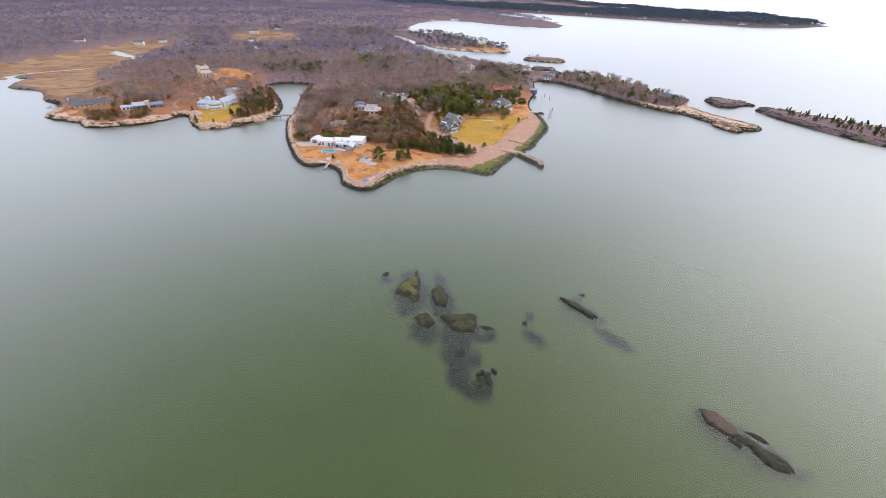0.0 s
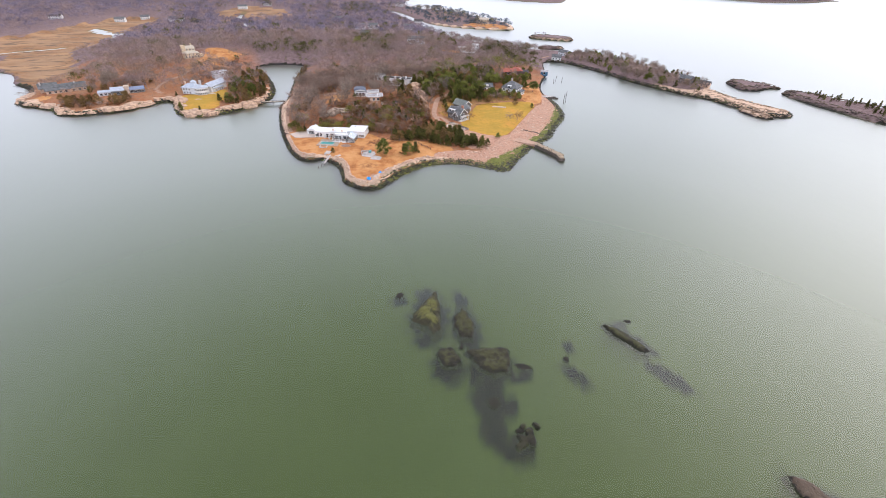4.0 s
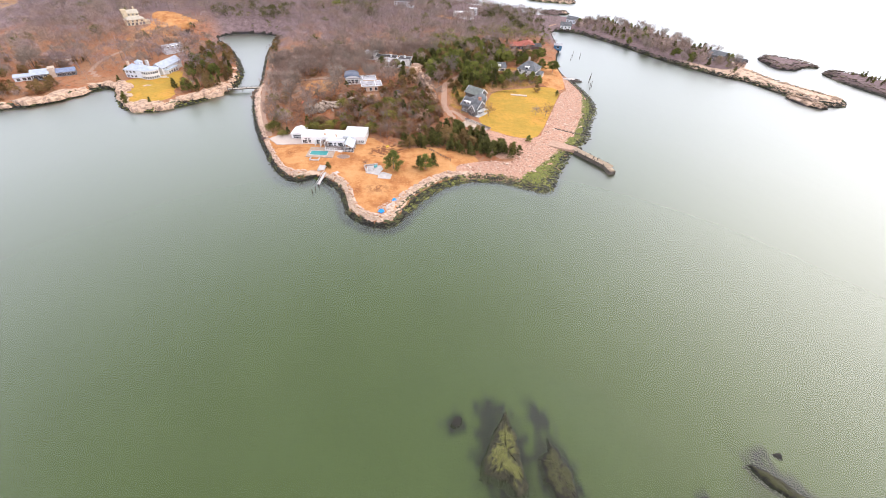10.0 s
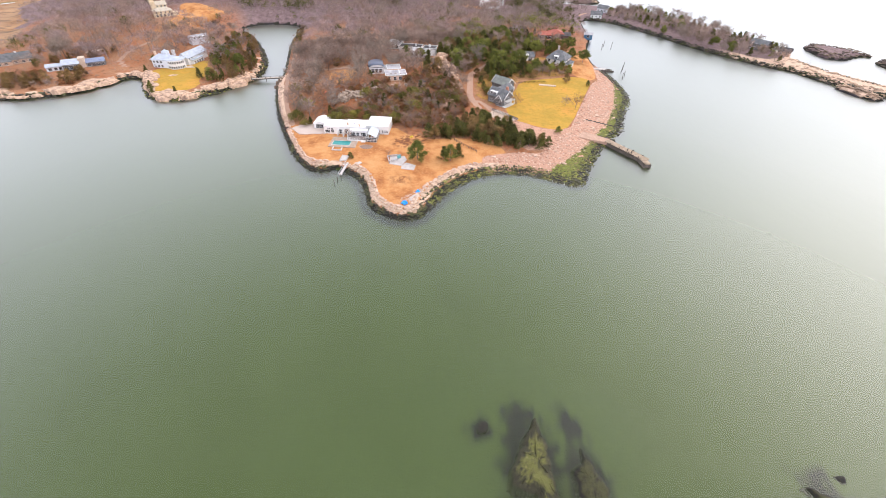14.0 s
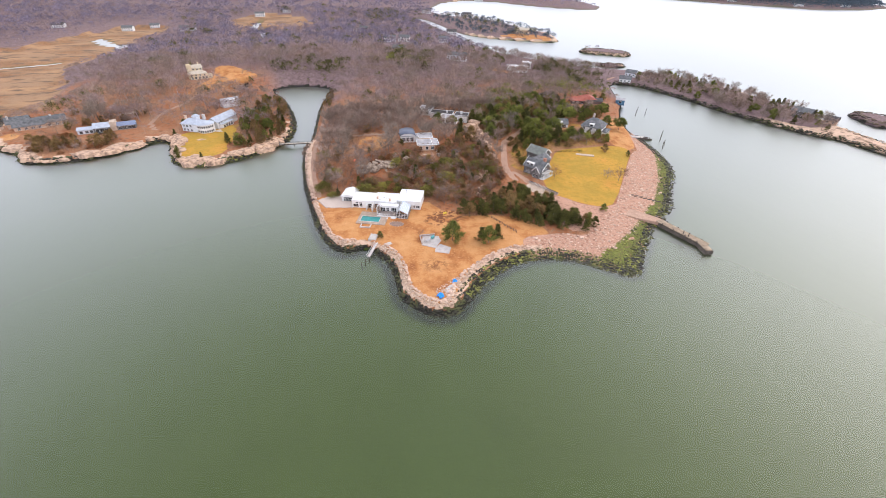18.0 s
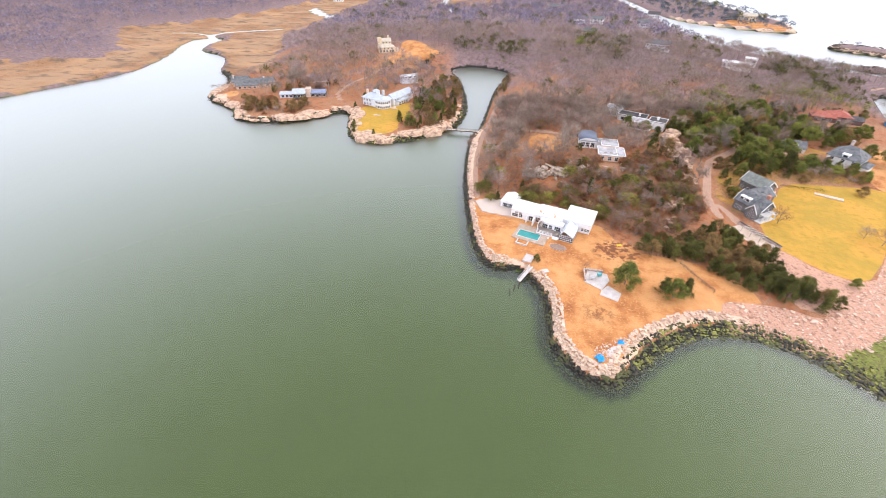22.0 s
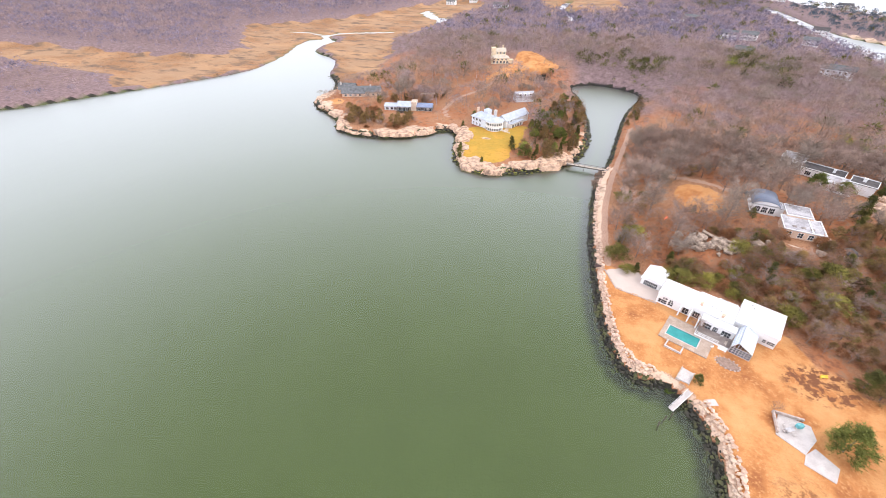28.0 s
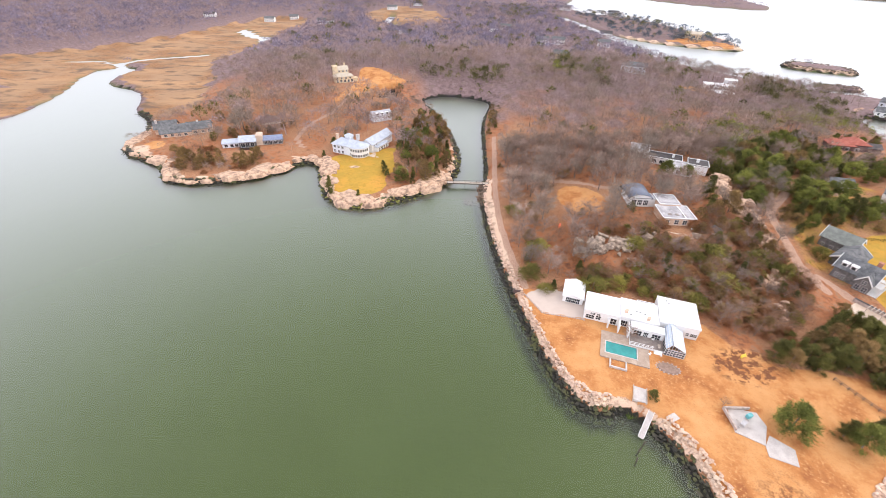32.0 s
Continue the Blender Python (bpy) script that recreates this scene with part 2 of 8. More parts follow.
POINT = [(-46, 287), (-51, 255), (-52, 216), (-53, 174), (-57, 160), (-56, 131), (-54, 112), (-51, 90), (-47, 70), (-43, 54), (-38, 42),
         (-31, 38), (-25, 40), (-22, 37.5), (-19, 34), (-15, 27), (-14, 17), (-14, 8), (-10, 1), (-5, -4), (1, -6), (7, -4), (13, 3), (22, 12), (34, 19),
         (49, 21), (60, 17), (67, 11), (77, 2), (84, 10), (90, 17), (106, 34), (117, 42), (128, 51), (136, 64), (158, 90), (166, 114),
         (171, 145), (173, 168), (186, 196)]
EAST = [(208, 229), (218, 259), (234, 298), (256, 286), (263, 266), (273, 228), (279, 186), (290, 152), (300, 127), (310, 117), (311, 103), (316, 76), (321, 60), (334, 55),
        (347, 62), (343, 75), (338, 93), (332, 112), (337, 139), (343, 160), (347, 207), (340, 266), (318, 325), (290, 350), (252, 365), (207, 418), (169, 480),
        (160, 547), (153, 604), (146, 700), (136, 810), (122, 900), (140, 905), (154, 810), (164, 700), (174, 652), (209, 606), (252, 578), (300, 556), (325, 640), (310, 720), (273, 906), (200, 960), (178, 1100), (285, 1400),
        (420, 1480), (535, 1209), (658, 1096), (770, 1300), (760, 1700), (700, 2300), (374, 2600), (300, 4600), (-4600, 4600)]
MAINLAND = WEST + POINT + EAST
FAR = [(374, 2750), (883, 2154), (1197, 1603), (1342, 1276), (1455, 1071), (1900, 1214), (1830, 1500), (1800, 1900), (2000, 3000), (2300, 4600), (320, 4600)]
ISLETS = [[(288, 472), (318, 450), (341, 435), (358, 452), (354, 477), (321, 501), (298, 494)],
          [(377, 169), (370, 151), (367, 137), (382, 129), (399, 138), (413, 131), (409, 150), (400, 164), (390, 174)],
          [(396, 123), (391, 102), (388, 80), (390, 60), (392, 35), (398, 5), (420, -30), (462, -30), (462, 30), (447, 52), (437, 64), (429, 84), (424, 104), (412, 124)],
          [(311, 83), (307, 69), (313, 56), (321, 53), (323, 70), (319, 83)],
          [(262, 388), (280, 372), (300, 372), (304, 384), (282, 396)]]
LAND = [smooth(MAINLAND), smooth(FAR)] + [smooth(p) for p in ISLETS]


def signed(px, py, poly, closed=True):
    """Signed distance to a polygon, positive inside; for an open line the plain distance."""
    px, py = np.asarray(px, float), np.asarray(py, float)
    best, inside = np.full(px.shape, 1e18), np.zeros(px.shape, bool)
    for i in range(len(poly) if closed else len(poly) - 1):
        (ax, ay), (bx, by) = poly[i], poly[(i + 1) % len(poly)]
        dx, dy = bx - ax, by - ay
        s = np.clip(((px - ax) * dx + (py - ay) * dy) / (dx * dx + dy * dy + 1e-12), 0, 1)
        best = np.minimum(best, (px - ax - s * dx) ** 2 + (py - ay - s * dy) ** 2)
        if closed and ay != by:
            inside ^= ((ay > py) != (by > py)) & (px < (bx - ax) * (py - ay) / (by - ay) + ax)
    best = np.sqrt(best)
    return np.where(inside, best, -best) if closed else best


def step(x, lo, hi):
    s = np.clip((np.asarray(x, float) - lo) / (hi - lo), 0, 1)
    return s * s * (3 - 2 * s)


def waves(x, y, size, seed=0):
    """Cheap smooth noise in -1..1 from summed sines."""
    r = np.random.RandomState(seed)
    out = 0
    for k in range(5):
        a, f, p = r.uniform(0, 6.28), (1.0 + 0.55 * k) / size, r.uniform(0, 6.28, 2)
        out = out + np.sin((x * np.cos(a) + y * np.sin(a)) * f * 6.28 + p[0] + 1.3 * np.sin((y * np.cos(a) - x * np.sin(a)) * f * 4.1 + p[1])) / (1 + 0.6 * k)
    return out / 2.6


def land(px, py):
    return np.max([signed(px, py, p) for p in LAND], axis=0)


# regions of the plan
STRAW = [(-49, 85), (-47, 78), (-40, 57), (-33, 44), (-22, 45), (-15, 36), (-9, 24), (-8, 10), (-3, 2), (2, 1), (8, 5), (14, 12), (26, 22), (42, 31), (40, 42),
         (52, 33), (50, 40), (38, 50), (15, 52), (12, 60), (6, 72), (-5, 66), (-22, 72), (-33, 82)]
STRAW_GLADE = [(-24, 138), (-17, 126), (-8, 124), (-5, 136), (-10, 150), (-21, 152)]
LAWN = [(74, 92), (71, 70), (80, 57), (90, 51), (99, 55), (129, 95), (146, 117), (140, 126), (118, 124), (97, 123), (88, 108)]
GARDEN = [(58, 104), (66, 94), (74, 86), (88, 108), (97, 123), (140, 126), (146, 162), (130, 174), (104, 168), (76, 140), (64, 122)]
STRAW_ISLE = [(-250, 203), (-240, 194), (-232, 198), (-238, 206)]
STRAW_NECK = [(214, 622), (248, 594), (292, 568), (304, 590), (292, 622), (250, 640)]
STRAW_WHITE = [(118, 352), (124, 338), (138, 332), (142, 342), (134, 354)]
STRAW_EAST = [(138, 125), (147, 116), (158, 132), (169, 158), (171, 178), (161, 178), (147, 160), (141, 142)]
LAWN_ISLET = [(-138, 190), (-133, 178), (-131, 160), (-122, 148), (-108, 148), (-101, 156), (-104, 168), (-98, 176), (-103, 190), (-101, 205), (-118, 196)]
LAWN_FAR = [(-160, 286), (-150, 284), (-140, 296), (-134, 312), (-121, 330), (-108, 330), (-111, 341), (-125, 354), (-143, 377), (-153, 371), (-149, 328), (-156, 302)]
MEADOW = [(-195, 667), (-161, 690), (-95, 694), (-80, 780), (-108, 880), (-194, 960), (-234, 857), (-215, 760)]   # second marsh, far inland
SHINGLE = [(62, 54), (60, 42), (66, 34), (82, 30), (96, 46), (101, 57), (80, 58), (73, 70), (68, 66)]
BEACH = [(40, 20), (49, 14), (77, -4), (96, 16), (130, 44), (165, 90), (176, 130), (176, 168), (165, 150), (151, 117), (147, 117), (129, 95.5), (99, 56), (96, 52), (91, 46), (85, 45), (78, 34), (70, 30), (62, 34), (52, 34.5), (43, 34), (41, 29)]
GREEN = [(66, 8), (77, -2), (92, 12), (110, 32), (118, 42), (140, 62), (163, 92), (168, 120), (162, 116), (147, 90), (128, 63), (108, 45), (96, 34), (82, 24), (70, 18)]
MARSH = [(-428, 160), (-400, 185), (-370, 255), (-370, 300), (-392, 360), (-390, 410), (-372, 410), (-364, 350), (-330, 330), (-290, 262), (-268, 249), (-256, 263), (-258, 297), (-278, 348), (-313, 426),
         (-306, 472), (-309, 567), (-300, 690), (-330, 790), (-377, 776), (-411, 699), (-422, 615), (-441, 563), (-463, 518), (-482, 478), (-510, 448), (-534, 421), (-499, 378), (-435, 317), (-435, 281), (-483, 259),
         (-548, 248), (-640, 240), (-720, 230), (-700, 190), (-560, 182), (-490, 188), (-458, 185)]
COURT = [(-45, 82), (-40.5, 73.5), (-28, 70.5), (-24.5, 78.5), (-37, 86)]
ROADS = [([(-43, 80), (-46, 95), (-48, 110), (-49.5, 128), (-49.5, 150), (-48.5, 168), (-46, 204), (-44, 240)], 1.15),
         ([(-49, 166), (-38, 164), (-20, 158), (-5, 150), (2, 142)], 1.3),
         ([(59, 84), (56, 92), (57, 103), (61, 116), (64, 126), (68, 138), (84, 152), (100, 170)], 1.7),
         ([(57, 100), (66, 84), (64, 72)], 1.8), ([(96, 160), (106, 158), (117, 159)], 3.4),
         ([(-150, 195), (-165, 215), (-160, 240), (-150, 270), (-150, 320)], 1.4),
         ([(230, 300), (245, 312), (258, 304)], 1.6)]
CREEKS = [([(-388, 396), (-404, 412), (-398, 432), (-384, 444), (-343, 466)], 3.0), ([(-378, 645), (-346, 600), (-324, 586), (-311, 556)], 8.0),
          ([(-404, 412), (-430, 424), (-462, 420)], 1.2), ([(-186, 860), (-186, 757), (-163, 708), (-148, 663), (-145, 612)], 6.0)]
POND = [(-130, 303), (-117, 300), (-115, 318), (-120, 327), (-133, 314)]
REEF = [(13, -88, 4, 4, 0), (12, -100, 6.5, 12, 12), (8, -110, 3, 3, 0), (25, -93, 2.6, 5, -10), (23, -108, 4.6, 10, 4), (13, -122, 5, 6, 0), (25.5, -126, 8, 6, 0), (22, -137, 5.5, 8, 4), (20, -145, 4, 5, 0), (24, -151, 5, 4.5, 0), (3.2, -88.5, 2.8, 3.0, 0),
        (35, -129.7, 3.8, 1.8, -30), (50, -133, 2.6, 5.2, -22), (53, -122, 1.8, 2.2, 0), (74.5, -124, 3.2, 9, -30), (77, -139, 3.0, 8, -28), (91.2, -183.5, 4.6, 12, -28), (75, -117, 2.4, 2.2, 0), (27, -139, 2.4, 3, 0)]
HILLS = [(8, 128, 30, 28, 8.0), (26, 108, 22, 18, 2.2), (-8, 103, 16, 10, 2.6), (48, 136, 13, 22, 4.0), (45, 175, 40, 30, 6.0), (-10, 190, 40, 50, 4.0), (90, 240, 90, 90, 3.0), (18, 84, 12, 12, 2.0),
         (-190, 196, 22, 16, 1.5), (-128, 205, 16, 20, 1.0), (-90, 220, 14, 35, 2.0), (-155, 345, 30, 30, 3.5), (-215, 260, 40, 50, 3.0), (-50, 450, 160, 140, 12.0)]


# levelled ground round the houses: x, y, radius, level
PADS = [(14, 117, 8, 13.2), (4, 131, 7, 13.2), (35, 167, 12, 12.2), (20, 184, 6, 12.2), (77, 97, 11, 3.0), (84, 114, 9, 3.4), (133, 156, 12, 4.3), (119, 167, 7, 4.6), (165, 224, 14, 4.6), (-127, 196, 12, 4.0),
        (-113, 215, 9, 4.0), (-118, 254, 8, 4.0), (-186, 200, 14, 4.4), (-228, 216, 14, 4.6), (-155, 334, 14, 8.5), (-15, 72, 15, 3.45), (-3, 72, 12, 3.5), (66, 76, 9, 3.0)]


def height(x, y, sd=None):
    """Ground level."""
    x, y = np.asarray(x, float), np.asarray(y, float)
    sd = land(x, y) if sd is None else sd
    beach = step(signed(x, y, BEACH), -6, 3)
    slack = sd / (1 + 1.2 * step(x, 2, 16) * (1 - step(x, 50, 64)) * (1 - step(y, 34, 44)))
    steep = np.interp(slack, [-40, -8, -2.5, 0, 2.2, 4.5, 60], [-4, -2.6, -1.4, -0.15, 1.5, 3.0, 3.4])
    gentle = np.interp(sd, [-40, -10, 0, 6, 16, 30], [-4, -1.8, -0.1, 0.9, 2.0, 2.9])
    h = steep * (1 - beach) + gentle * beach
    marsh = step(signed(x, y, MARSH), -8, 12)
    inland = step(sd, 6, 60)
    bumps = sum(a * np.exp(-((x - cx) / rx) ** 2 - ((y - cy) / ry) ** 2) for cx, cy, rx, ry, a in HILLS) * step(sd, 2, 18)
    far = step(np.hypot(x, y - 100), 350, 1500)
    swell = inland * (0.7 + 0.6 * waves(x, y, 60, 3)) + far * step(sd, 20, 260) * (14 + 10 * waves(x, y, 700, 4))
    flat = np.maximum(step(signed(x, y, STRAW), -10, 4), step(signed(x, y, LAWN), -8, 4))
    h = h + (bumps + swell * (1 - flat)) * (1 - marsh)
    h = h * (1 - marsh * step(sd, 0, 6)) + marsh * step(sd, 0, 6) * (1.0 + 0.1 * waves(x, y, 20, 5))
    for line, wide in CREEKS:
        d = signed(x, y, line, False)
        h = np.where(d < wide + 4, np.minimum(h, -1.0 + 2.2 * step(d, wide * 0.5, wide + 4)), h)
    h = np.where(signed(x, y, POND) > -3, np.minimum(h, -0.8 + 2.5 * step(-signed(x, y, POND), -2, 3)), h)
    for cx, cy, r0, z0 in PADS:
        k = 1 - step(np.hypot(x - cx, y - cy), r0, r0 + 9)
        h = h + (z0 - h) * k * step(sd, 2, 8)
        flat = np.maximum(flat, k)
    rough = step(sd, 0.3, 3) * (1 - flat) * (1 - marsh) * (1 - beach)
    return h + rough * (0.35 * waves(x, y, 7, 6) + 0.6 * step(bumps, 1, 6) * waves(x, y, 11, 7))


def spread(knots):
    """Coordinates whose spacing follows the knots (from, spacing)."""
    out, at = [], knots[0][0]
    ends = [k[0] for k in knots]
    while at < ends[-1]:
        out.append(at)
        at += np.interp(at, ends, [k[1] for k in knots])
    return np.array(out + [ends[-1]])


def mesh_from(name, verts, faces, mat, smooth_shade=False):
    me = bpy.data.meshes.new(name)
    verts, faces = np.asarray(verts, np.float32), np.asarray(faces, np.int32)
    k = faces.shape[1]
    me.vertices.add(len(verts))
    me.vertices.foreach_set("co", verts.ravel())
    me.loops.add(faces.size)
    me.loops.foreach_set("vertex_index", faces.ravel())
    me.polygons.add(len(faces))
    me.polygons.foreach_set("loop_start", np.arange(len(faces), dtype=np.int32) * k)
    me.polygons.foreach_set("use_smooth", np.full(len(faces), smooth_shade))
    me.materials.append(mat)
    me.update(calc_edges=True)
    return me


gx = spread([(-4600, 150), (-1200, 60), (-480, 7), (-280, 3.5), (-160, 2.6), (-70, 1.2), (175, 1.2), (240, 3.5), (360, 4), (480, 15), (1200, 60), (4600, 150)])
gy = spread([(-4600, 250), (-700, 60), (-215, 4), (-190, 2.4), (-80, 2.4), (-12, 1.2), (170, 1.2), (240, 3), (420, 5), (700, 20), (1500, 60), (4600, 150)])
X, Y = np.meshgrid(gx, gy)
SD = land(X, Y)
Zg = height(X, Y, SD)
ids = np.arange(X.size).reshape(X.shape)
quads = np.stack([ids[:-1, :-1], ids[:-1, 1:], ids[1:, 1:], ids[1:, :-1]], -1).reshape(-1, 4)
ground_mesh = mesh_from("ground", np.stack([X, Y, Zg], -1).reshape(-1, 3), quads, g.mat, True)
ground = tagged(new("ground", ground_mesh), "brown leaf litter, straw-coloured grass and pink shore ground", "ground", kind="structure")


def mask(name, values):
    ground_mesh.attributes.new(name, "FLOAT", "POINT").data.foreach_set("value", np.ascontiguousarray(values, np.float32).ravel())


def near_line(line, wide):
    return 1 - step(signed(X, Y, smooth(line, 2, False), False), wide - 0.7, wide + 0.9)


mask("marsh", step(np.maximum(signed(X, Y, MARSH), signed(X, Y, MEADOW)) + 9 * waves(X, Y, 45, 73), -5, 5) * step(SD, -1, 2))
inner = step(SD / (1 + 1.2 * step(X, 2, 16) * (1 - step(X, 50, 64)) * (1 - step(Y, 34, 44))), 3.2, 4.2)
mask("straw", np.maximum(np.max([step(signed(X, Y, smooth(p)), -1.2, 1.2) for p in (STRAW_GLADE, LAWN_FAR, STRAW_EAST, STRAW_ISLE, STRAW_NECK, STRAW_WHITE)], axis=0), step(signed(X, Y, smooth(STRAW)) * 0.45 + 1.2 * step(-Y, -60, -50), -1.2, 0.6) * inner))
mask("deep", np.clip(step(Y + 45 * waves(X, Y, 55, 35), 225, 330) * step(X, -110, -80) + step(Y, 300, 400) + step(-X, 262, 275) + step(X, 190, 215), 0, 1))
mask("bare", np.exp(-((X - 12) / 10) ** 2 - ((Y - 54) / 7) ** 2) * 1.1 + 0.55 * np.exp(-((X - 2) / 12) ** 2 - ((Y - 20) / 9) ** 2))
garden = step(signed(X, Y, smooth(GARDEN)), -4, 4) * (0.46 + 0.12 * waves(X, Y, 18, 36))
mask("lawn", np.max([garden] + [step(signed(X, Y, smooth(p)), -1.2, 1.2) for p in (LAWN, LAWN_ISLET)], axis=0))
mask("sand", np.maximum(step(signed(X, Y, smooth(BEACH)), -1.5, 1.5), step(signed(X, Y, SHINGLE), -1, 1)) * (1 - step(signed(X, Y, LAWN), -1, 0.5)))
rocky = (1 - step(SD + 5 * waves(X, Y, 16, 21), 2.6, 5.2)) * step(SD, 1.6, 2.4) * step(-np.abs(Y - 190), -70, -40) * step(-X, 62, 68) * step(X, -270, -262) \
    + (1 - step(SD, 4, 12)) * step(X, 160, 190) * step(Y, 530, 560) * (1 - step(Y, 900, 950)) + (1 - step(SD, 2, 14)) * step(X, 280, 300) * (1 - step(X, 352, 362)) + step(-Y, -146, -132) * step(X, 296, 302) * (1 - step(X, 352, 362)) * step(SD, 0.5, 2) * (0.75 + 0.3 * waves(X, Y, 14, 77)) + np.max([np.exp(-((X - a) / c) ** 2 - ((Y - b) / d) ** 2) for a, b, c, d in ((50, 140, 5, 18), (52, 112, 4, 8), (-121, 178, 3, 1.6), (-246, 196, 6, 5), (40, 96, 4, 10))], axis=0)
wallside = step(SD / (1 + 1.2 * step(X, 2, 16) * (1 - step(X, 50, 64)) * (1 - step(Y, 34, 44))), 1.9, 2.3) * (1 - inner * step(-Y, -95, -85)) * (1 - step(SD, 5, 6) * step(Y, 80, 90)) * step(X, -58, -57) * (1 - step(X, 46, 52)) * (1 - step(Y, 165, 172))
mask("rock", np.clip(rocky + wallside, 0, 1))
mask("road", np.max([near_line(*r) for r in ROADS], axis=0))
mask("paved", step(signed(X, Y, COURT), -0.4, 0.4))
mask("algae", step(signed(X, Y, smooth(GREEN)), -3, 3) * (1 - step(Zg, 1.3, 2.2)) * step(Zg, -0.3, 0.1) * step(waves(X, Y, 12, 34), -0.8, -0.3))
mask("tide", (1 - step(Zg, 0.8, 1.5)) * (1 - step(signed(X, Y, BEACH), -4, 4) * 0.6) * (1 - step(signed(X, Y, MARSH), -8, 0)) * step(-np.hypot(X, Y - 100), -700, -500))
weed = np.zeros_like(X)
for cx, cy, rx, ry, turn in REEF:
    c, s = math.cos(radians(turn)), math.sin(radians(turn))
    a, b = (X - cx) * c - (Y - cy) * s, (X - cx) * s + (Y - cy) * c
    weed = np.maximum(weed, 1 - step(np.hypot(a / rx, b / ry) + 0.30 * waves(X, Y, 6, 11) + 0.18 * waves(X, Y, 2.5, 12), 0.72, 1.32))
weed = np.maximum(weed, 0.9 * (1 - step(-SD + 0.8 * waves(X, Y, 5, 96), 1.2, 4.6)) * step(-np.hypot(X, Y - 100), -420, -380))
mask("weed", weed)
mask("under", 1 - step(Zg, -0.35, -0.05))

# sea level sheet
wx, wy = np.array([-5200, -1000, 0, 1000, 5200.0]), np.array([-5200, -1000, 0, 1000, 5200.0])
WX, WY = np.meshgrid(wx, wy)
wid = np.arange(25).reshape(5, 5)
water = tagged(new("water", mesh_from("water", np.stack([WX, WY, WX * 0], -1).reshape(-1, 3),
                   np.stack([wid[:-1, :-1], wid[:-1, 1:], wid[1:, 1:], wid[1:, :-1]], -1).reshape(-1, 4), w.mat)),
               "calm murky green sea water reflecting a white sky", "water", kind="structure")

# ---- building helpers ----


def level(x, y):
    return float(height(np.array([x]), np.array([y]))[0])


def thing(name, label, category, m, group="", kind=""):
    """An Empty at the base of a thing."""
    ob = tagged(new(name), label, category, group, kind)
    ob.empty_display_size = 0.5
    ob.matrix_basis = m
    return ob


def part(name, bm, material, parent, label="", shade=False):
    """Link a bmesh or a mesh as one object under a thing or a part."""
    if isinstance(bm, bmesh.types.BMesh):
        me = bpy.data.meshes.new(name)
        for f in bm.faces:
            f.smooth = shade
        bm.to_mesh(me)
        bm.free()
    else:
        me = bm
    if material and not me.materials:
        me.materials.append(material)
    ob = new(name, me)
    ob.parent = parent
    return tagged(ob, label) if label else ob


def box(bm, x0, y0, z0, x1, y1, z1, bevel=0.0):
    r = bmesh.ops.create_cube(bm, size=1, matrix=Matrix.Translation(((x0 + x1) / 2, (y0 + y1) / 2, (z0 + z1) / 2)) @ Matrix.Diagonal((abs(x1 - x0), abs(y1 - y0), abs(z1 - z0), 1)))
    if bevel:
        es = {e for v in r["verts"] for e in v.link_edges}
        bmesh.ops.bevel(bm, geom=list(es), offset=bevel, segments=1, affect="EDGES")
    return r["verts"]


def boxes(*specs, bevel=0.0):
    bm = bmesh.new()
    for s in specs:
        box(bm, *s, bevel=bevel)
    return bm


def prism(bm, pts, z0, z1):
    """An upright prism over a plan polygon (anticlockwise)."""
    lo, hi = [bm.verts.new((x, y, z0)) for x, y in pts], [bm.verts.new((x, y, z1)) for x, y in pts]
    bm.faces.new(hi)
    bm.faces.new(lo[::-1])
    for i in range(len(pts)):
        j = (i + 1) % len(pts)
        bm.faces.new((lo[i], lo[j], hi[j], hi[i]))


def tube(verts, tris, pts, r0, r1, sides=5):
    """Tapered limb along points, added to lists."""
    base = len(verts)
    for k, p in enumerate(pts):
        d = Vector(pts[min(k + 1, len(pts) - 1)]) - Vector(pts[max(k - 1, 0)])
        q = d.to_track_quat("Z", "Y")
        r = r0 + (r1 - r0) * k / (len(pts) - 1)
        for i in range(sides):
            a = 6.2832 * i / sides
            verts.append(tuple(Vector(p) + q @ Vector((r * math.cos(a), r * math.sin(a), 0))))
    for k in range(len(pts) - 1):
        for i in range(sides):
            a, b = base + k * sides + i, base + k * sides + (i + 1) % sides
            tris += [(a, b, b + sides), (a, b + sides, a + sides)]


def along(line, gap):
    """Points and inward normals at even steps along an open line."""
    out, left = [], 0.0
    for (ax, ay), (bx, by) in zip(line, line[1:]):
        n = math.hypot(bx - ax, by - ay)
        while left < n:
            k = left / n
            out.append((ax + (bx - ax) * k, ay + (by - ay) * k, -(by - ay) / n, (bx - ax) / n))
            left += gap
        left -= n
    return out


# ---- plant materials ----
def foliage(name, dark, light, amount=0.6):
    k = Nodes(name, 0.85, spec=0.12)
    f = k.math("ADD", k.math("MULTIPLY", k.island(), 0.30), k.math("MULTIPLY", k.noise(0.17, 2), 0.70))
    c = k.mix(k.ramp(f, 0.28, 0.72), dark, light)
    c = k.mix(k.math("MULTIPLY", k.random(), amount), c, tuple(x * 0.55 for x in dark))
    c = k.mix(k.ramp(k.noise(0.035, 4), 0.46, 0.66, 0.0, 0.55), c, dark)
    k.colour(c)
    return k.mat


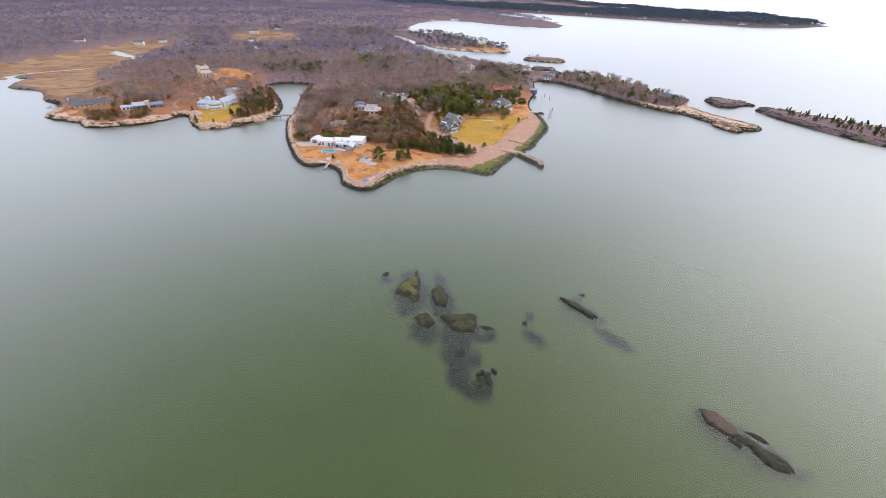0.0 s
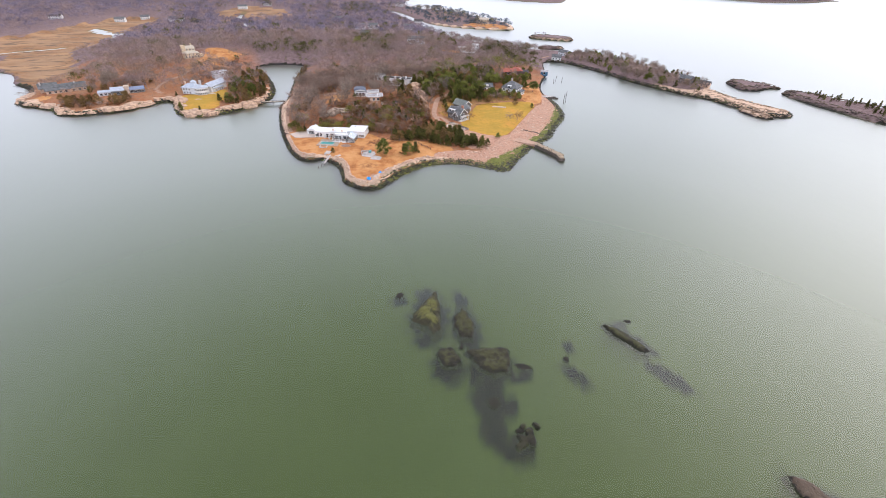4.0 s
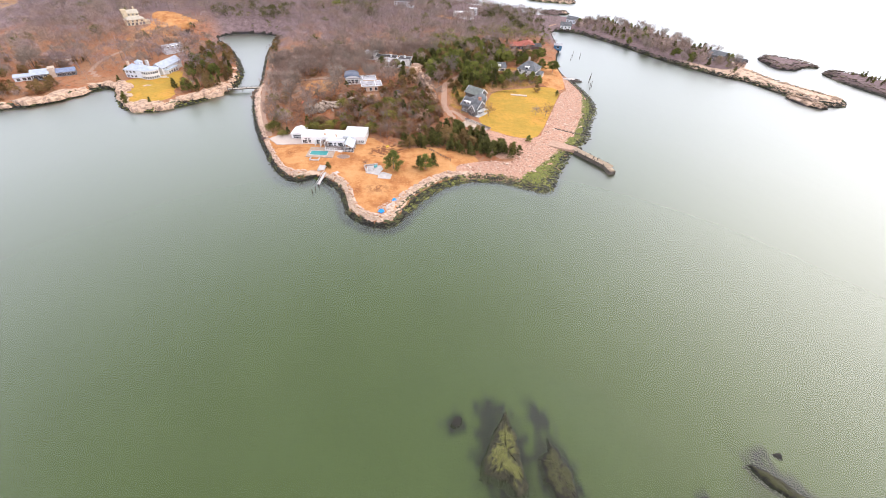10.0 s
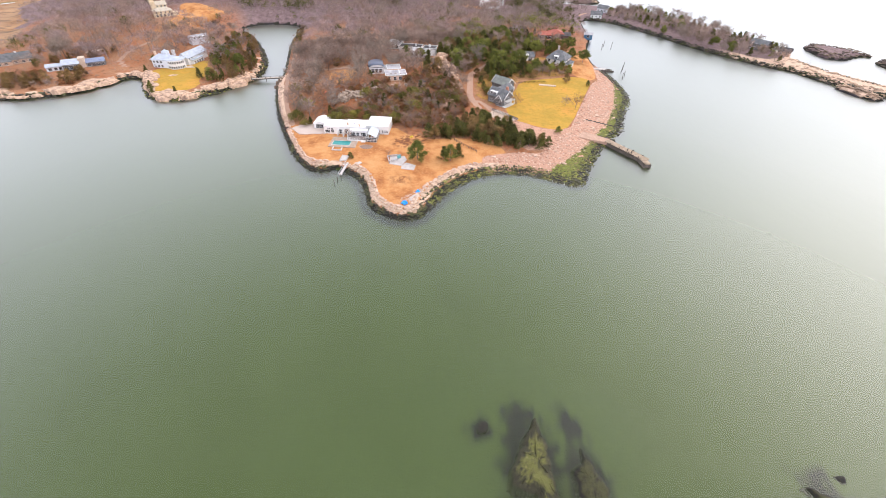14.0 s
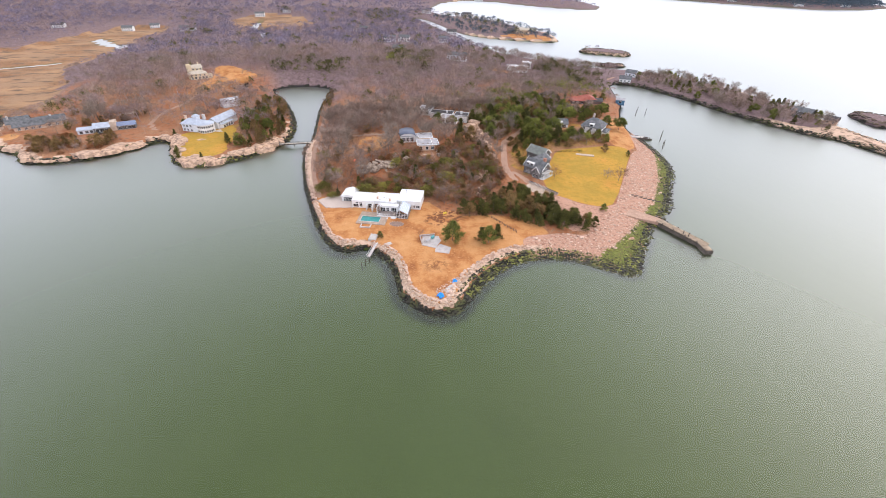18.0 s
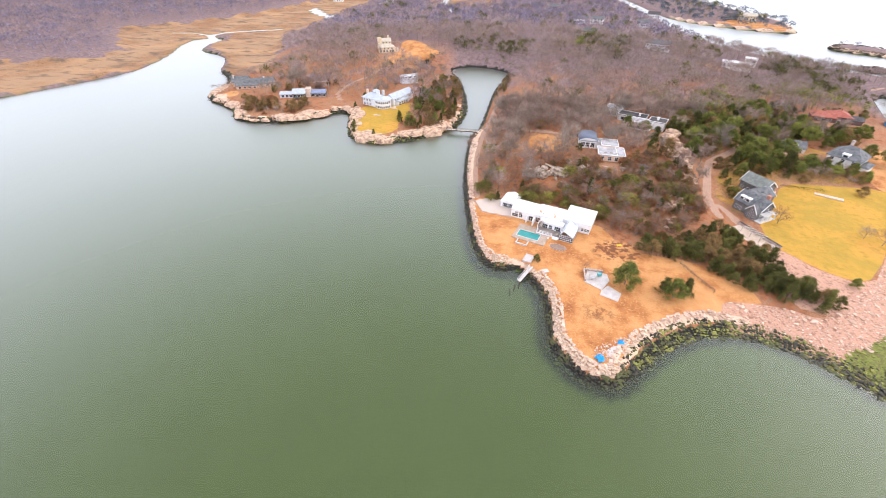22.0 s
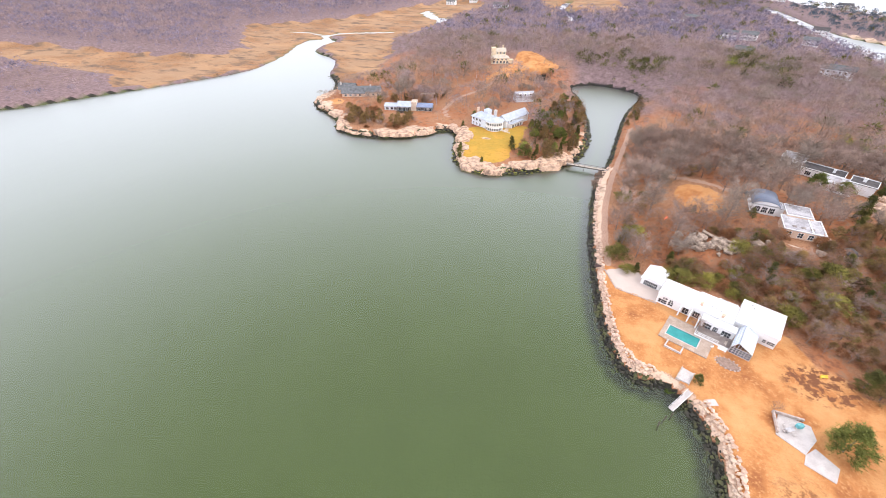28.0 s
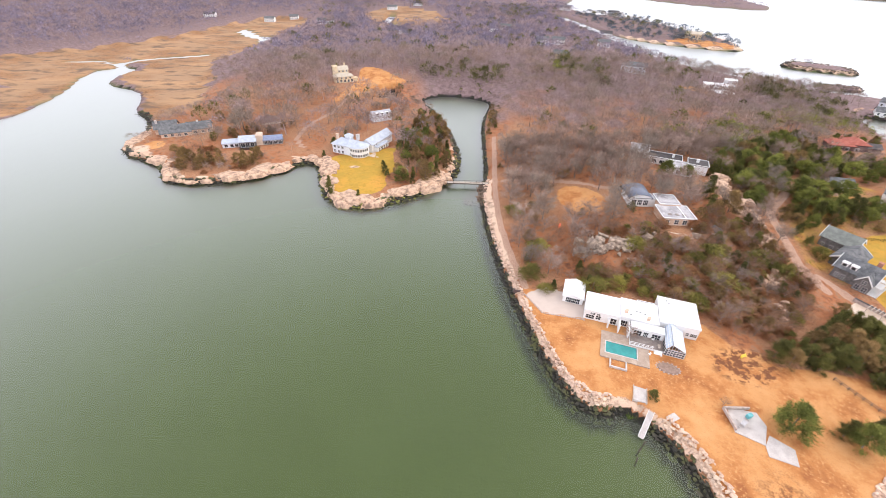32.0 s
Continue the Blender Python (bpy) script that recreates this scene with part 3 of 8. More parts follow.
TWIG = foliage("twig_bark", (0.205, 0.137, 0.108), (0.58, 0.43, 0.35), 0.5)
PURPLETWIG = foliage("purple_twig", (0.22, 0.160, 0.152), (0.60, 0.455, 0.43), 0.35)
BRUSHTWIG = foliage("red_brown_twig", (0.22, 0.115, 0.07), (0.47, 0.275, 0.175), 0.5)
GREYTWIG = foliage("grey_twig", (0.19, 0.15, 0.12), (0.45, 0.36, 0.29), 0.45)
BARK = varied("bark", (0.15, 0.11, 0.09), (0.28, 0.23, 0.20), 2.0, 0.95, bump=0.6)
CEDAR = foliage("cedar_leaf", (0.048, 0.050, 0.017), (0.235, 0.215, 0.060), 0.3)
CEDAR_BROWN = foliage("winter_cedar_leaf", (0.12, 0.078, 0.034), (0.45, 0.285, 0.115), 0.3)
PINE = foliage("pine_needle", (0.085, 0.098, 0.026), (0.37, 0.37, 0.085), 0.35)
SHRUB = foliage("shrub_leaf", (0.11, 0.10, 0.030), (0.42, 0.36, 0.085), 0.4)
RUST = foliage("rust_leaf", (0.19, 0.085, 0.040), (0.56, 0.26, 0.115), 0.4)
BRUSH = foliage("dry_brush", (0.19, 0.10, 0.06), (0.46, 0.26, 0.155), 0.4)


def slivers(at, way, long, wide, rng):
    """Thin triangles from points along directions: arrays of vertices and faces."""
    n = len(at)
    side = np.cross(way, rng.normal(size=(n, 3)))
    side /= np.linalg.norm(side, axis=1)[:, None] + 1e-9
    v = np.stack([at - side * wide[:, None] / 2, at + side * wide[:, None] / 2, at + way * long[:, None]], 1).reshape(-1, 3)
    return v, np.arange(3 * n).reshape(n, 3)


def unit(v):
    return v / (np.linalg.norm(v, axis=-1, keepdims=True) + 1e-9)


def bare_tree_meshes(seed, tall, wide, twigs=1200):
    r = np.random.RandomState(seed)
    V, F, tips, ways = [], [], [], []
    lean = r.uniform(-0.08, 0.08, 2)
    stem = [(lean[0] * tall * k, lean[1] * tall * k, tall * 0.72 * k) for k in (0, 0.25, 0.5, 0.75, 1.0)]
    tube(V, F, [(0, 0, -0.4)] + stem[1:], 0.019 * tall, 0.004 * tall, 6)
    for i in range(13):
        k = 0.25 + 0.72 * i / 13
        a = i * 2.4 + r.uniform(-0.5, 0.5)
        b = Vector((lean[0] * tall * k, lean[1] * tall * k, tall * 0.72 * k))
        out = wide * (1.05 - 0.55 * k) * r.uniform(0.7, 1.1)
        up = tall * r.uniform(0.14, 0.26)
        mid = b + Vector((math.cos(a) * out * 0.45, math.sin(a) * out * 0.45, up * 0.5))
        end = b + Vector((math.cos(a) * out * 0.85, math.sin(a) * out * 0.85, up))
        tube(V, F, [b, mid, end], 0.0075 * tall, 0.002 * tall, 4)
        for j in range(4):
            s = r.uniform(0.3, 1.0)
            p = b.lerp(end, s)
            d = Vector((math.cos(a + r.uniform(-1.3, 1.3)), math.sin(a + r.uniform(-1.3, 1.3)), r.uniform(0.3, 1.1))).normalized()
            q = p + d * wide * r.uniform(0.25, 0.5)
            tube(V, F, [p, q], 0.0035 * tall, 0.0012 * tall, 3)
            tips += [p.lerp(q, 0.4), q]
            ways += [d, d]
    trunk = mesh_from("trunk", V, F, BARK, True)
    pick = r.randint(0, len(tips), twigs)
    at = np.array([tuple(t) for t in tips])[pick] + r.normal(size=(twigs, 3)) * wide * 0.09
    way = unit(np.array([tuple(t) for t in ways])[pick] + r.normal(size=(twigs, 3)) * 0.75 + np.array([0, 0, 0.25]))
    v, f = slivers(at, way, r.uniform(0.08, 0.20, twigs) * tall, r.uniform(0.005, 0.010, twigs) * tall, r)
    return trunk, mesh_from("crown", v, f, BRUSHTWIG if seed > 40 else GREYTWIG if seed % 3 == 0 else TWIG)


def leafy_meshes(seed, tall, wide, shape, mat, leaves=820, base=0.05):
    """Evergreen: shape(k) is the half width at height k of 0..1; clumps of small leaf blades with gaps."""
    r = np.random.RandomState(seed)
    V, F = [], []
    tube(V, F, [(0, 0, -0.4), (0.02 * tall, 0, tall * 0.5), (0.0, 0.02 * tall, tall * 0.93)], 0.022 * tall, 0.004 * tall, 5)
    trunk = mesh_from("trunk", V, F, BARK, True)
    clumps = 46
    ck = base + (1 - base) * r.uniform(0, 1, clumps) ** 0.85
    ca = r.uniform(0, 6.2832, clumps)
    cr = np.array([shape(k) for k in ck]) * wide * r.uniform(0.45, 1.05, clumps)
    cc = np.stack([np.cos(ca) * cr, np.sin(ca) * cr, ck * tall * 0.97], -1)
    pick = r.randint(0, clumps, leaves)
    size = wide * 0.24
    at = cc[pick] + r.normal(size=(leaves, 3)) * size * np.array([0.6, 0.6, 0.5])
    way = unit(at * np.array([1, 1, 0]) + r.normal(size=(leaves, 3)) * wide * 0.5 + np.array([0, 0, wide * 0.35]))
    v, f = slivers(at, way, r.uniform(0.24, 0.55, leaves) * wide * 0.34, r.uniform(0.12, 0.26, leaves) * wide * 0.34, r)
    return trunk, mesh_from("crown", v, f, mat)


def cone(k):
    return max(0.04, (1 - k) ** 0.8 * (0.75 + 0.25 * math.sin(k * 17)))


def column(k):
    return max(0.06, 1.1 * abs(math.sin(min(1, 0.18 + 0.85 * k) * 3.1)) ** 0.7 * (1 - 0.45 * k))


def round_top(k):
    return max(0.1, abs(math.sin(min(1, 0.25 + k * 0.78) * 3.14)) ** 0.6)


def flat_top(k):
    return 0.12 if k < 0.42 else max(0.2, math.sin(0.35 + (k - 0.42) / 0.58 * 2.6))


BARE = [bare_tree_meshes(20 + i, 11.0, 4.6 + 0.25 * i) for i in range(6)]
SMALL_BARE = [bare_tree_meshes(40 + i, 5.2, 2.9, 800) for i in range(3)]
CEDARS = [leafy_meshes(60 + i, 7.0, 2.2, column if i % 2 else cone, CEDAR, 4600) for i in range(4)]
BROWNS = [leafy_meshes(70 + i, 7.0, 2.4, column if i % 2 else round_top, CEDAR_BROWN, 4600) for i in range(3)]
PINES = [leafy_meshes(80 + i, 9.0, 3.1, round_top, PINE, 5600, 0.12) for i in range(2)] + [leafy_meshes(84, 9.0, 3.6, flat_top, PINE, 5000, 0.42)]
SHRUBS = [leafy_meshes(90 + i, 2.6, 2.0, round_top, SHRUB, 2400) for i in range(3)]

RUSTS = [leafy_meshes(96 + i, 2.6, 2.0, round_top, RUST, 2400) for i in range(2)]
# twigs of the far woods: aerial haze painted in as a purple-blue cast
HAZETWIG = foliage("haze_tinted_twig", (0.125, 0.108, 0.142), (0.34, 0.29, 0.37), 0.3)
# evergreens across the water: the blue is distance haze put into the leaf colour
HAZE_EVERGREEN = foliage("haze_tinted_evergreen", (0.050, 0.070, 0.088), (0.145, 0.185, 0.225), 0.2)

# places kept free of trees: x, y, radius
CLEAR = [(-22, 74, 9), (-12, 72, 10), (-3, 68, 10), (-30, 82, 6.5), (-18, 59, 11), (6, 131, 8), (15, 120, 9), (21, 184, 9), (33, 167, 12), (43, 164, 9), (27, 152, 8), (40, 150, 8), (77, 97, 11), (85, 115, 9), (132, 157, 12), (121, 169, 8),
         (156, 220, 12), (166, 216, 13), (178, 213, 11), (165, 206, 8), (158, 204, 8), (172, 206, 8), (150, 212, 8), (66, 75, 8), (-126, 196, 13), (-113, 218, 9), (-117, 257, 9), (-185, 199, 17), (-170, 206, 10), (-228, 215, 19), (-214, 224, 10), (-152, 335, 15), (28, 113, 4), (-12, 102, 8), (50, 136, 7), (133, 150, 8), (14, 107, 5), (-150, 312, 13), (-134, 320, 11), (52, 150, 8), (49, 141, 7), (53, 126, 7), (-113, 240, 9), (51, 112, 4), (43, 92, 3), (36, 79, 3), (114, 158, 7), (152, 352, 16), (-188, 233, 8), (-242, 220, 13), (250, 300, 12), (138, 334, 13), (152, 338, 14), (165, 342, 9), (34, 505, 15), (50, 513, 14), (108, 522, 14), (95, 384, 9), (36, 414, 8), (8, 656, 16)]


def open_ground(x, y, tree=True):
    """True where a tree can stand."""
    x, y = np.atleast_1d(np.asarray(x, float)), np.atleast_1d(np.asarray(y, float))
    ok = land(x, y) > 3.5
    for p in (STRAW, STRAW_GLADE, STRAW_EAST, LAWN, LAWN_ISLET, LAWN_FAR, COURT, BEACH, POND):
        ok &= signed(x, y, p) < -1.5
    ok &= np.maximum(signed(x, y, MARSH), signed(x, y, MEADOW)) + 9 * waves(x, y, 45, 73) < -3
    for line, wide in ROADS + CREEKS:
        ok &= signed(x, y, line, False) > wide + 1.5
    for cx, cy, cr in CLEAR:
        ok &= np.hypot(x - cx, y - cy) > cr
    return ok


def scatter(poly, gap, seed, extra=None):
    """Jittered points over a polygon, about gap apart, where trees can stand."""
    r = np.random.RandomState(seed)
    p = np.array(poly)
    lo, hi = p.min(0), p.max(0)
    xs, ys = np.meshgrid(np.arange(lo[0], hi[0], gap), np.arange(lo[1], hi[1], gap))
    xs, ys = (xs + r.uniform(-0.45, 0.45, xs.shape) * gap).ravel(), (ys + r.uniform(-0.45, 0.45, ys.shape) * gap).ravel()
    ok = (signed(xs, ys, poly) > 0) & open_ground(xs, ys)
    if extra is not None:
        ok &= extra(xs, ys)
    return list(zip(xs[ok], ys[ok]))


def plant(kind, name, label, category, group, x, y, tall, proto_tall, rng, squash=1.0):
    """One tree or shrub of its own, from shared meshes."""
    s = tall / proto_tall
    m = Matrix.Translation((x, y, level(x, y) - 0.05)) @ Matrix.Rotation(rng.uniform(0, 6.28), 4, "Z") @ Matrix.Diagonal((s * squash, s * squash, s, 1))
    ob = thing(name, label, category, m, group)
    part("trunk", kind[0], None, ob)
    part("crown", kind[1], None, ob)
    return ob


# woods on the point
WOOD = [(-50, 300), (-50, 90), (-38, 84), (-8, 82), (10, 66), (24, 58), (56, 84), (56, 120), (70, 145), (100, 150), (150, 185), (190, 215), (200, 240), (190, 300)]
trng = np.random.RandomState(5)
bare_spots = scatter(WOOD, 6.6, 1, lambda x, y: y < 200)
bare_spots.sort(key=lambda p: p[1])
near_bare, n_bare = [], 0
green_zone = [(30, 118), (66, 140), (100, 150), (150, 188), (192, 230), (150, 238), (105, 205), (66, 186), (48, 160)]
for x, y in bare_spots:
    inside = signed(np.array([x]), np.array([y]), green_zone)[0] > 0
    hill = math.hypot((x - 22) / 38, (y - 91) / 36) < 1
    if inside and trng.rand() < 0.75:
        continue
    if x < -8 and y < 150 and trng.rand() < 0.62:
        continue
    if hill:
        if trng.rand() < 0.8:
            plant(SMALL_BARE[trng.randint(3)], "bare_small_tree", "small leafless tree with a tangle of brown twigs", "tree", "leafless trees on the point", x, y, trng.uniform(4, 7), 5.2, trng)
        continue
    if n_bare < 290:
        plant(BARE[trng.randint(6)], "bare_tree", "tall leafless broadleaf tree with grey-brown twigs", "tree", "leafless trees on the point", x, y, trng.uniform(8.5, 13), 11, trng)
        n_bare += 1
    else:
        near_bare.append((x, y))

# cedars: dense strip behind the shingle, scattered on the hill, and between the houses
strip = [(18, 56), (27, 50), (36, 47), (44, 42), (58, 36), (70, 33), (78, 36), (74, 42), (66, 52), (62, 60), (58, 68), (54, 78), (46, 70), (36, 64), (26, 60)]
for x, y in scatter(strip, 3.5, 2):
    kind = CEDARS[trng.randint(4)] if trng.rand() < 0.72 else BROWNS[trng.randint(3)]
    plant(kind, "cedar", "dark olive-green cedar in a dense row behind the shingle", "tree", "cedars behind the shingle", x, y, trng.uniform(3.8, 7.0), 7, trng, 1.3)
for x, y in scatter([(-28, 86), (-10, 84), (12, 72), (26, 64), (50, 82), (52, 120), (30, 124), (0, 112), (-20, 98)], 5.3, 3) + scatter([(68, 104), (74, 110), (78, 128), (92, 140), (74, 142), (66, 128)], 5, 44) + scatter([(-44, 90), (-30, 90), (-28, 130), (-46, 150)], 9, 45):
    if trng.rand() < 0.88:
        kind, lab = [(CEDARS[trng.randint(4)], "dark green cedar on the wooded slope"), (BROWNS[trng.randint(3)], "olive-brown winter cedar on the wooded slope"), (SHRUBS[trng.randint(3)], "yellow-green evergreen bush on the rocky slope")][trng.choice(3, p=[0.22, 0.56, 0.22])]
        plant(kind, "bush" if kind in SHRUBS else "slope_evergreen", lab, "tree", "evergreens on the slope", x, y, trng.uniform(2.4, 5.6), 7 if kind not in SHRUBS else 2.6 + trng.rand(), trng, 1.25)
for x, y in scatter(green_zone, 5.6, 4) + scatter([(72, 122), (86, 130), (104, 132), (110, 146), (104, 162), (86, 150), (72, 140)], 6.6, 41) + scatter([(138, 168), (160, 172), (172, 190), (182, 205), (160, 212), (140, 200)], 6, 42):
    kind, lab = [(PINES[trng.randint(3)], "bushy yellow-green pine between the houses"), (CEDARS[trng.randint(4)], "dark green cedar between the houses"), (BROWNS[trng.randint(3)], "olive-brown evergreen between the houses")][trng.choice(3, p=[0.42, 0.33, 0.25])]
    plant(kind, "pine" if kind in PINES else "evergreen", lab, "tree", "evergreens between the houses", x, y, trng.uniform(6.5, 10.5) * (0.62 if y > 180 and x > 132 else 1.0), 9 if kind in PINES else 7, trng, 1.2)

# mixed trees behind the lawn
for x, y in scatter([(88, 126), (98, 125.5), (136, 128), (141, 137), (126, 143), (112, 150), (92, 142)], 4.9, 60):
    k = trng.choice(4, p=[0.32, 0.18, 0.22, 0.28])
    kind, tall_, lab = [(PINES[trng.randint(3)], 9, "olive-green pine behind the lawn"), (CEDARS[trng.randint(4)], 7, "dark green cedar behind the lawn"), (BROWNS[trng.randint(3)], 7, "brown-green evergreen behind the lawn"), (SMALL_BARE[trng.randint(3)], 5.2, "leafless brown tree behind the lawn")][k]
    plant(kind, "garden_tree", lab, "tree", "trees behind the lawn", x, y, trng.uniform(3.6, 6.4), tall_, trng, 1.2)

# low rust, olive and brown bushes that fill the slope
for x, y in scatter([(-26, 88), (-8, 84), (12, 70), (28, 60), (52, 84), (54, 122), (32, 124), (14, 112), (0, 112), (-20, 110)], 3.9, 51):
    k = trng.choice(3, p=[0.62, 0.14, 0.24])
    kind, name, lab = [(RUSTS[trng.randint(2)], "rust_bush", "low rust-brown bush with dead leaves on the slope"), (SHRUBS[trng.randint(3)], "bush", "low olive-green bush on the slope"), (BROWNS[trng.randint(3)], "bush", "low brown-green cedar bush on the slope")][k]
    plant(kind, name, lab, "bush", "bushes on the slope", x, y, trng.uniform(1.3, 3.2), 7 if k == 2 else 2.6, trng, 1.6 if k == 2 else 1.1)

# leafless shrubs and young trees among the evergreens of the slope
for x, y in scatter([(-40, 92), (-8, 84), (12, 72), (30, 60), (52, 84), (54, 124), (10, 112), (-20, 120), (-40, 130)], 5.6, 74):
    plant(SMALL_BARE[trng.randint(3)], "bare_small_tree", "small leafless tree with grey-brown twigs on the slope", "tree", "leafless trees on the slope", x, y, trng.uniform(3, 6), 5.2, trng, 1.15)
# scrub on the bank between the lane and the cove
for x, y in scatter([(-50, 176), (-44, 176), (-40, 290), (-46, 290), (-50, 230)], 4.4, 75):
    plant(BROWNS[trng.randint(3)] if trng.rand() < 0.65 else CEDARS[trng.randint(4)], "bank_shrub", "dark brown-green shrub on the bank of the cove", "bush", "shrubs on the cove's bank", x, y, trng.uniform(2.2, 4.5), 7, trng, 1.5)

# single evergreens that stand out
SINGLE = [(29, 157, 8, PINES[0], "pine", "tall pine before the ridge house"), (38, 156, 6, PINES[2], "pine", "spreading pine before the ridge house"), (12, 35.5, 9.0, PINES[0], "pine", "bright yellow-green pine on the straw lawn"), (24, 34, 6.0, CEDARS[2], "cedar", "dark olive cedar on the straw lawn"), (26.5, 31.5, 7.6, PINES[1], "pine", "bright green pine beside a darker cedar"),
          (31, 34.5, 6.2, CEDARS[0], "cedar", "dark green cedar at the lawn's edge"), (-17.5, 43, 3.2, CEDARS[1], "round_bush", "dark rounded bush beside the boat ramp"), (88.5, 48.5, 3.6, PINES[1], "pine", "low bushy pine between lawn and shingle"),
          (138, 109, 3.6, CEDARS[3], "cedar", "small dark cedar at the lawn's corner"), (158, 153, 8.5, PINES[2], "pine", "spreading dark pine above the shore"), (152, 160, 8, PINES[1], "pine", "spreading pine beside the grey house"),
          (127, 117, 5, BROWNS[1], "evergreen", "grey-brown rounded evergreen by the lawn"), (-22, 84.5, 4.6, SHRUBS[1], "evergreen", "yellow-green bush behind the garage"), (-35, 85, 3.6, CEDARS[0], "cedar", "dark cedar beside the drive"), (-37.5, 84, 2.6, SHRUBS[2], "round_bush", "bright yellow-green bush beside the drive"),
          (-16, 90, 4.5, BROWNS[0], "evergreen", "olive evergreen on the slope"), (-24.5, 94, 4, CEDARS[2], "cedar", "dark cedar below the rock face"), (-4, 86, 4.2, BROWNS[1], "evergreen", "olive evergreen behind the white house"), (22, 97, 5.2, SHRUBS[0], "evergreen", "bright yellow-green evergreen on the slope"),
          (-16.5, 162, 5.5, BROWNS[2], "evergreen", "olive-brown evergreen beside the lane"), (-41, 136.5, 3.5, CEDARS[1], "cedar", "small dark cedar beside the lane"), (-42, 100, 3, CEDARS[2], "cedar", "low dark cedar beside the lane"), (-17, 125, 3.4, CEDARS[0], "cedar", "dark cedar at the glade"),
          (1, 122, 4, CEDARS[3], "cedar", "dark evergreen below the hilltop house"), (138, 133, 3.4, BROWNS[0], "evergreen", "clipped olive evergreen by the lawn"), (131, 135, 4.2, PINES[2], "pine", "low olive pine by the lawn"), (122, 140, 5.4, PINES[0], "pine", "bushy pine before the grey house"), (129, 142.5, 4.8, CEDARS[1], "cedar", "dark cedar before the grey house"), (116, 143, 6, PINES[2], "pine", "spreading pine before the grey house"), (135, 141, 4.6, BROWNS[1], "evergreen", "olive evergreen before the grey house"), (110, 141, 6, BROWNS[2], "evergreen", "brown-green evergreen by the court"), (116, 136, 4.4, PINES[1], "pine", "low pine before the grey house"), (108, 137, 5, PINES[0], "pine", "yellow-green pine before the grey house"), (101, 141, 6, PINES[1], "pine", "dense green pine by the drive")]
for x, y, tall, kind, name, lab in SINGLE:
    plant(kind, name, lab, "tree", "", x, y, tall, 2.6 if kind in SHRUBS else 9 if kind in PINES else 7, trng, 1.3 if kind in SHRUBS else 1.35)
for x, y, tall, lab in ((80, 86, 7.5, "leafless spreading tree at the corner of the lawn"), (113, 77, 8.5, "bent leafless tree on the lawn's edge"), (108, 80, 6, "small leafless tree on the lawn"), (-17, 63.5, 4.6, "leafless tree beside the pool"), (-0.5, 41.5, 3, "small leafless tree by the patio")):
    plant(SMALL_BARE[trng.randint(3)], "bare_small_tree", lab, "tree", "", x, y, tall, 5.2, trng)

# islet and rocky island
for x, y in scatter([(-104, 208), (-98, 176), (-97, 160), (-88, 158), (-76, 170), (-69, 190), (-71, 222), (-82, 270), (-92, 262), (-98, 232)], 5.0, 6):
    k = trng.choice(4, p=[0.20, 0.40, 0.16, 0.24])
    kind, proto, lab = [(CEDARS, 7, "dark green cedar on the islet"), (BROWNS, 7, "olive-brown winter evergreen on the islet"), (PINES, 9, "yellow-green pine on the islet"), (SMALL_BARE, 5.2, "grey leafless small tree among the islet's evergreens")][k]
    plant(kind[trng.randint(3)], "islet_tree" if k == 3 else "islet_evergreen", lab, "tree", "trees on the islet", x, y, trng.uniform(3.6, 8.2), proto, trng, 1.05)
plant(PINES[0], "islet_pine", "bright yellow-green pine beside the islet lawn", "tree", "trees on the islet", -95, 163, 7.5, 9, trng, 1.5)
for x, y in ((-130, 160), (-128, 154), (-126, 149), (-113, 146.5), (-104, 172), (-102.5, 168), (-106, 178), (-138, 205), (-140, 190), (-100, 200), (-133, 214)):
    plant(CEDARS[trng.randint(4)], "cedar", "dark compact cedar on the islet lawn", "tree", "cedars on the islet lawn", x, y, trng.uniform(3.4, 5.4), 7, trng, 1.3)
for x, y in scatter([(-226, 196), (-212, 170), (-196, 166), (-176, 172), (-168, 186), (-180, 190), (-205, 195)], 3.9, 8):
    if trng.rand() < 0.55:
        plant(RUSTS[trng.randint(2)] if trng.rand() < 0.4 else BROWNS[trng.randint(3)], "evergreen", "rust-brown and olive evergreen bush on the rocky island", "tree", "bushes on the rocky island", x, y, trng.uniform(2.8, 5.0), 5, trng, 1.2)
    else:
        plant(SMALL_BARE[trng.randint(3)], "bare_small_tree", "leafless reddish shrub on the rocky island", "tree", "bushes on the rocky island", x, y, trng.uniform(2.5, 4.5), 5.2, trng)


for x, y in scatter([(-250, 214), (-232, 196), (-205, 205), (-170, 196), (-160, 215), (-172, 240), (-215, 245)], 6.4, 46):
    plant(BARE[trng.randint(6)] if trng.rand() < 0.6 else BROWNS[trng.randint(3)], "island_tree", "leafless or brown-green tree round the island houses", "tree", "trees round the island houses", x, y, trng.uniform(4.5, 8), 9, trng)
for x, y in scatter([(-140, 205), (-136, 230), (-124, 276), (-100, 300), (-92, 280), (-106, 250), (-106, 226), (-120, 236)], 7.5, 47):
    plant(BARE[trng.randint(6)], "bare_tree", "leafless tree behind the islet house", "tree", "leafless trees on the islet", x, y, trng.uniform(4, 7.5), 11, trng)


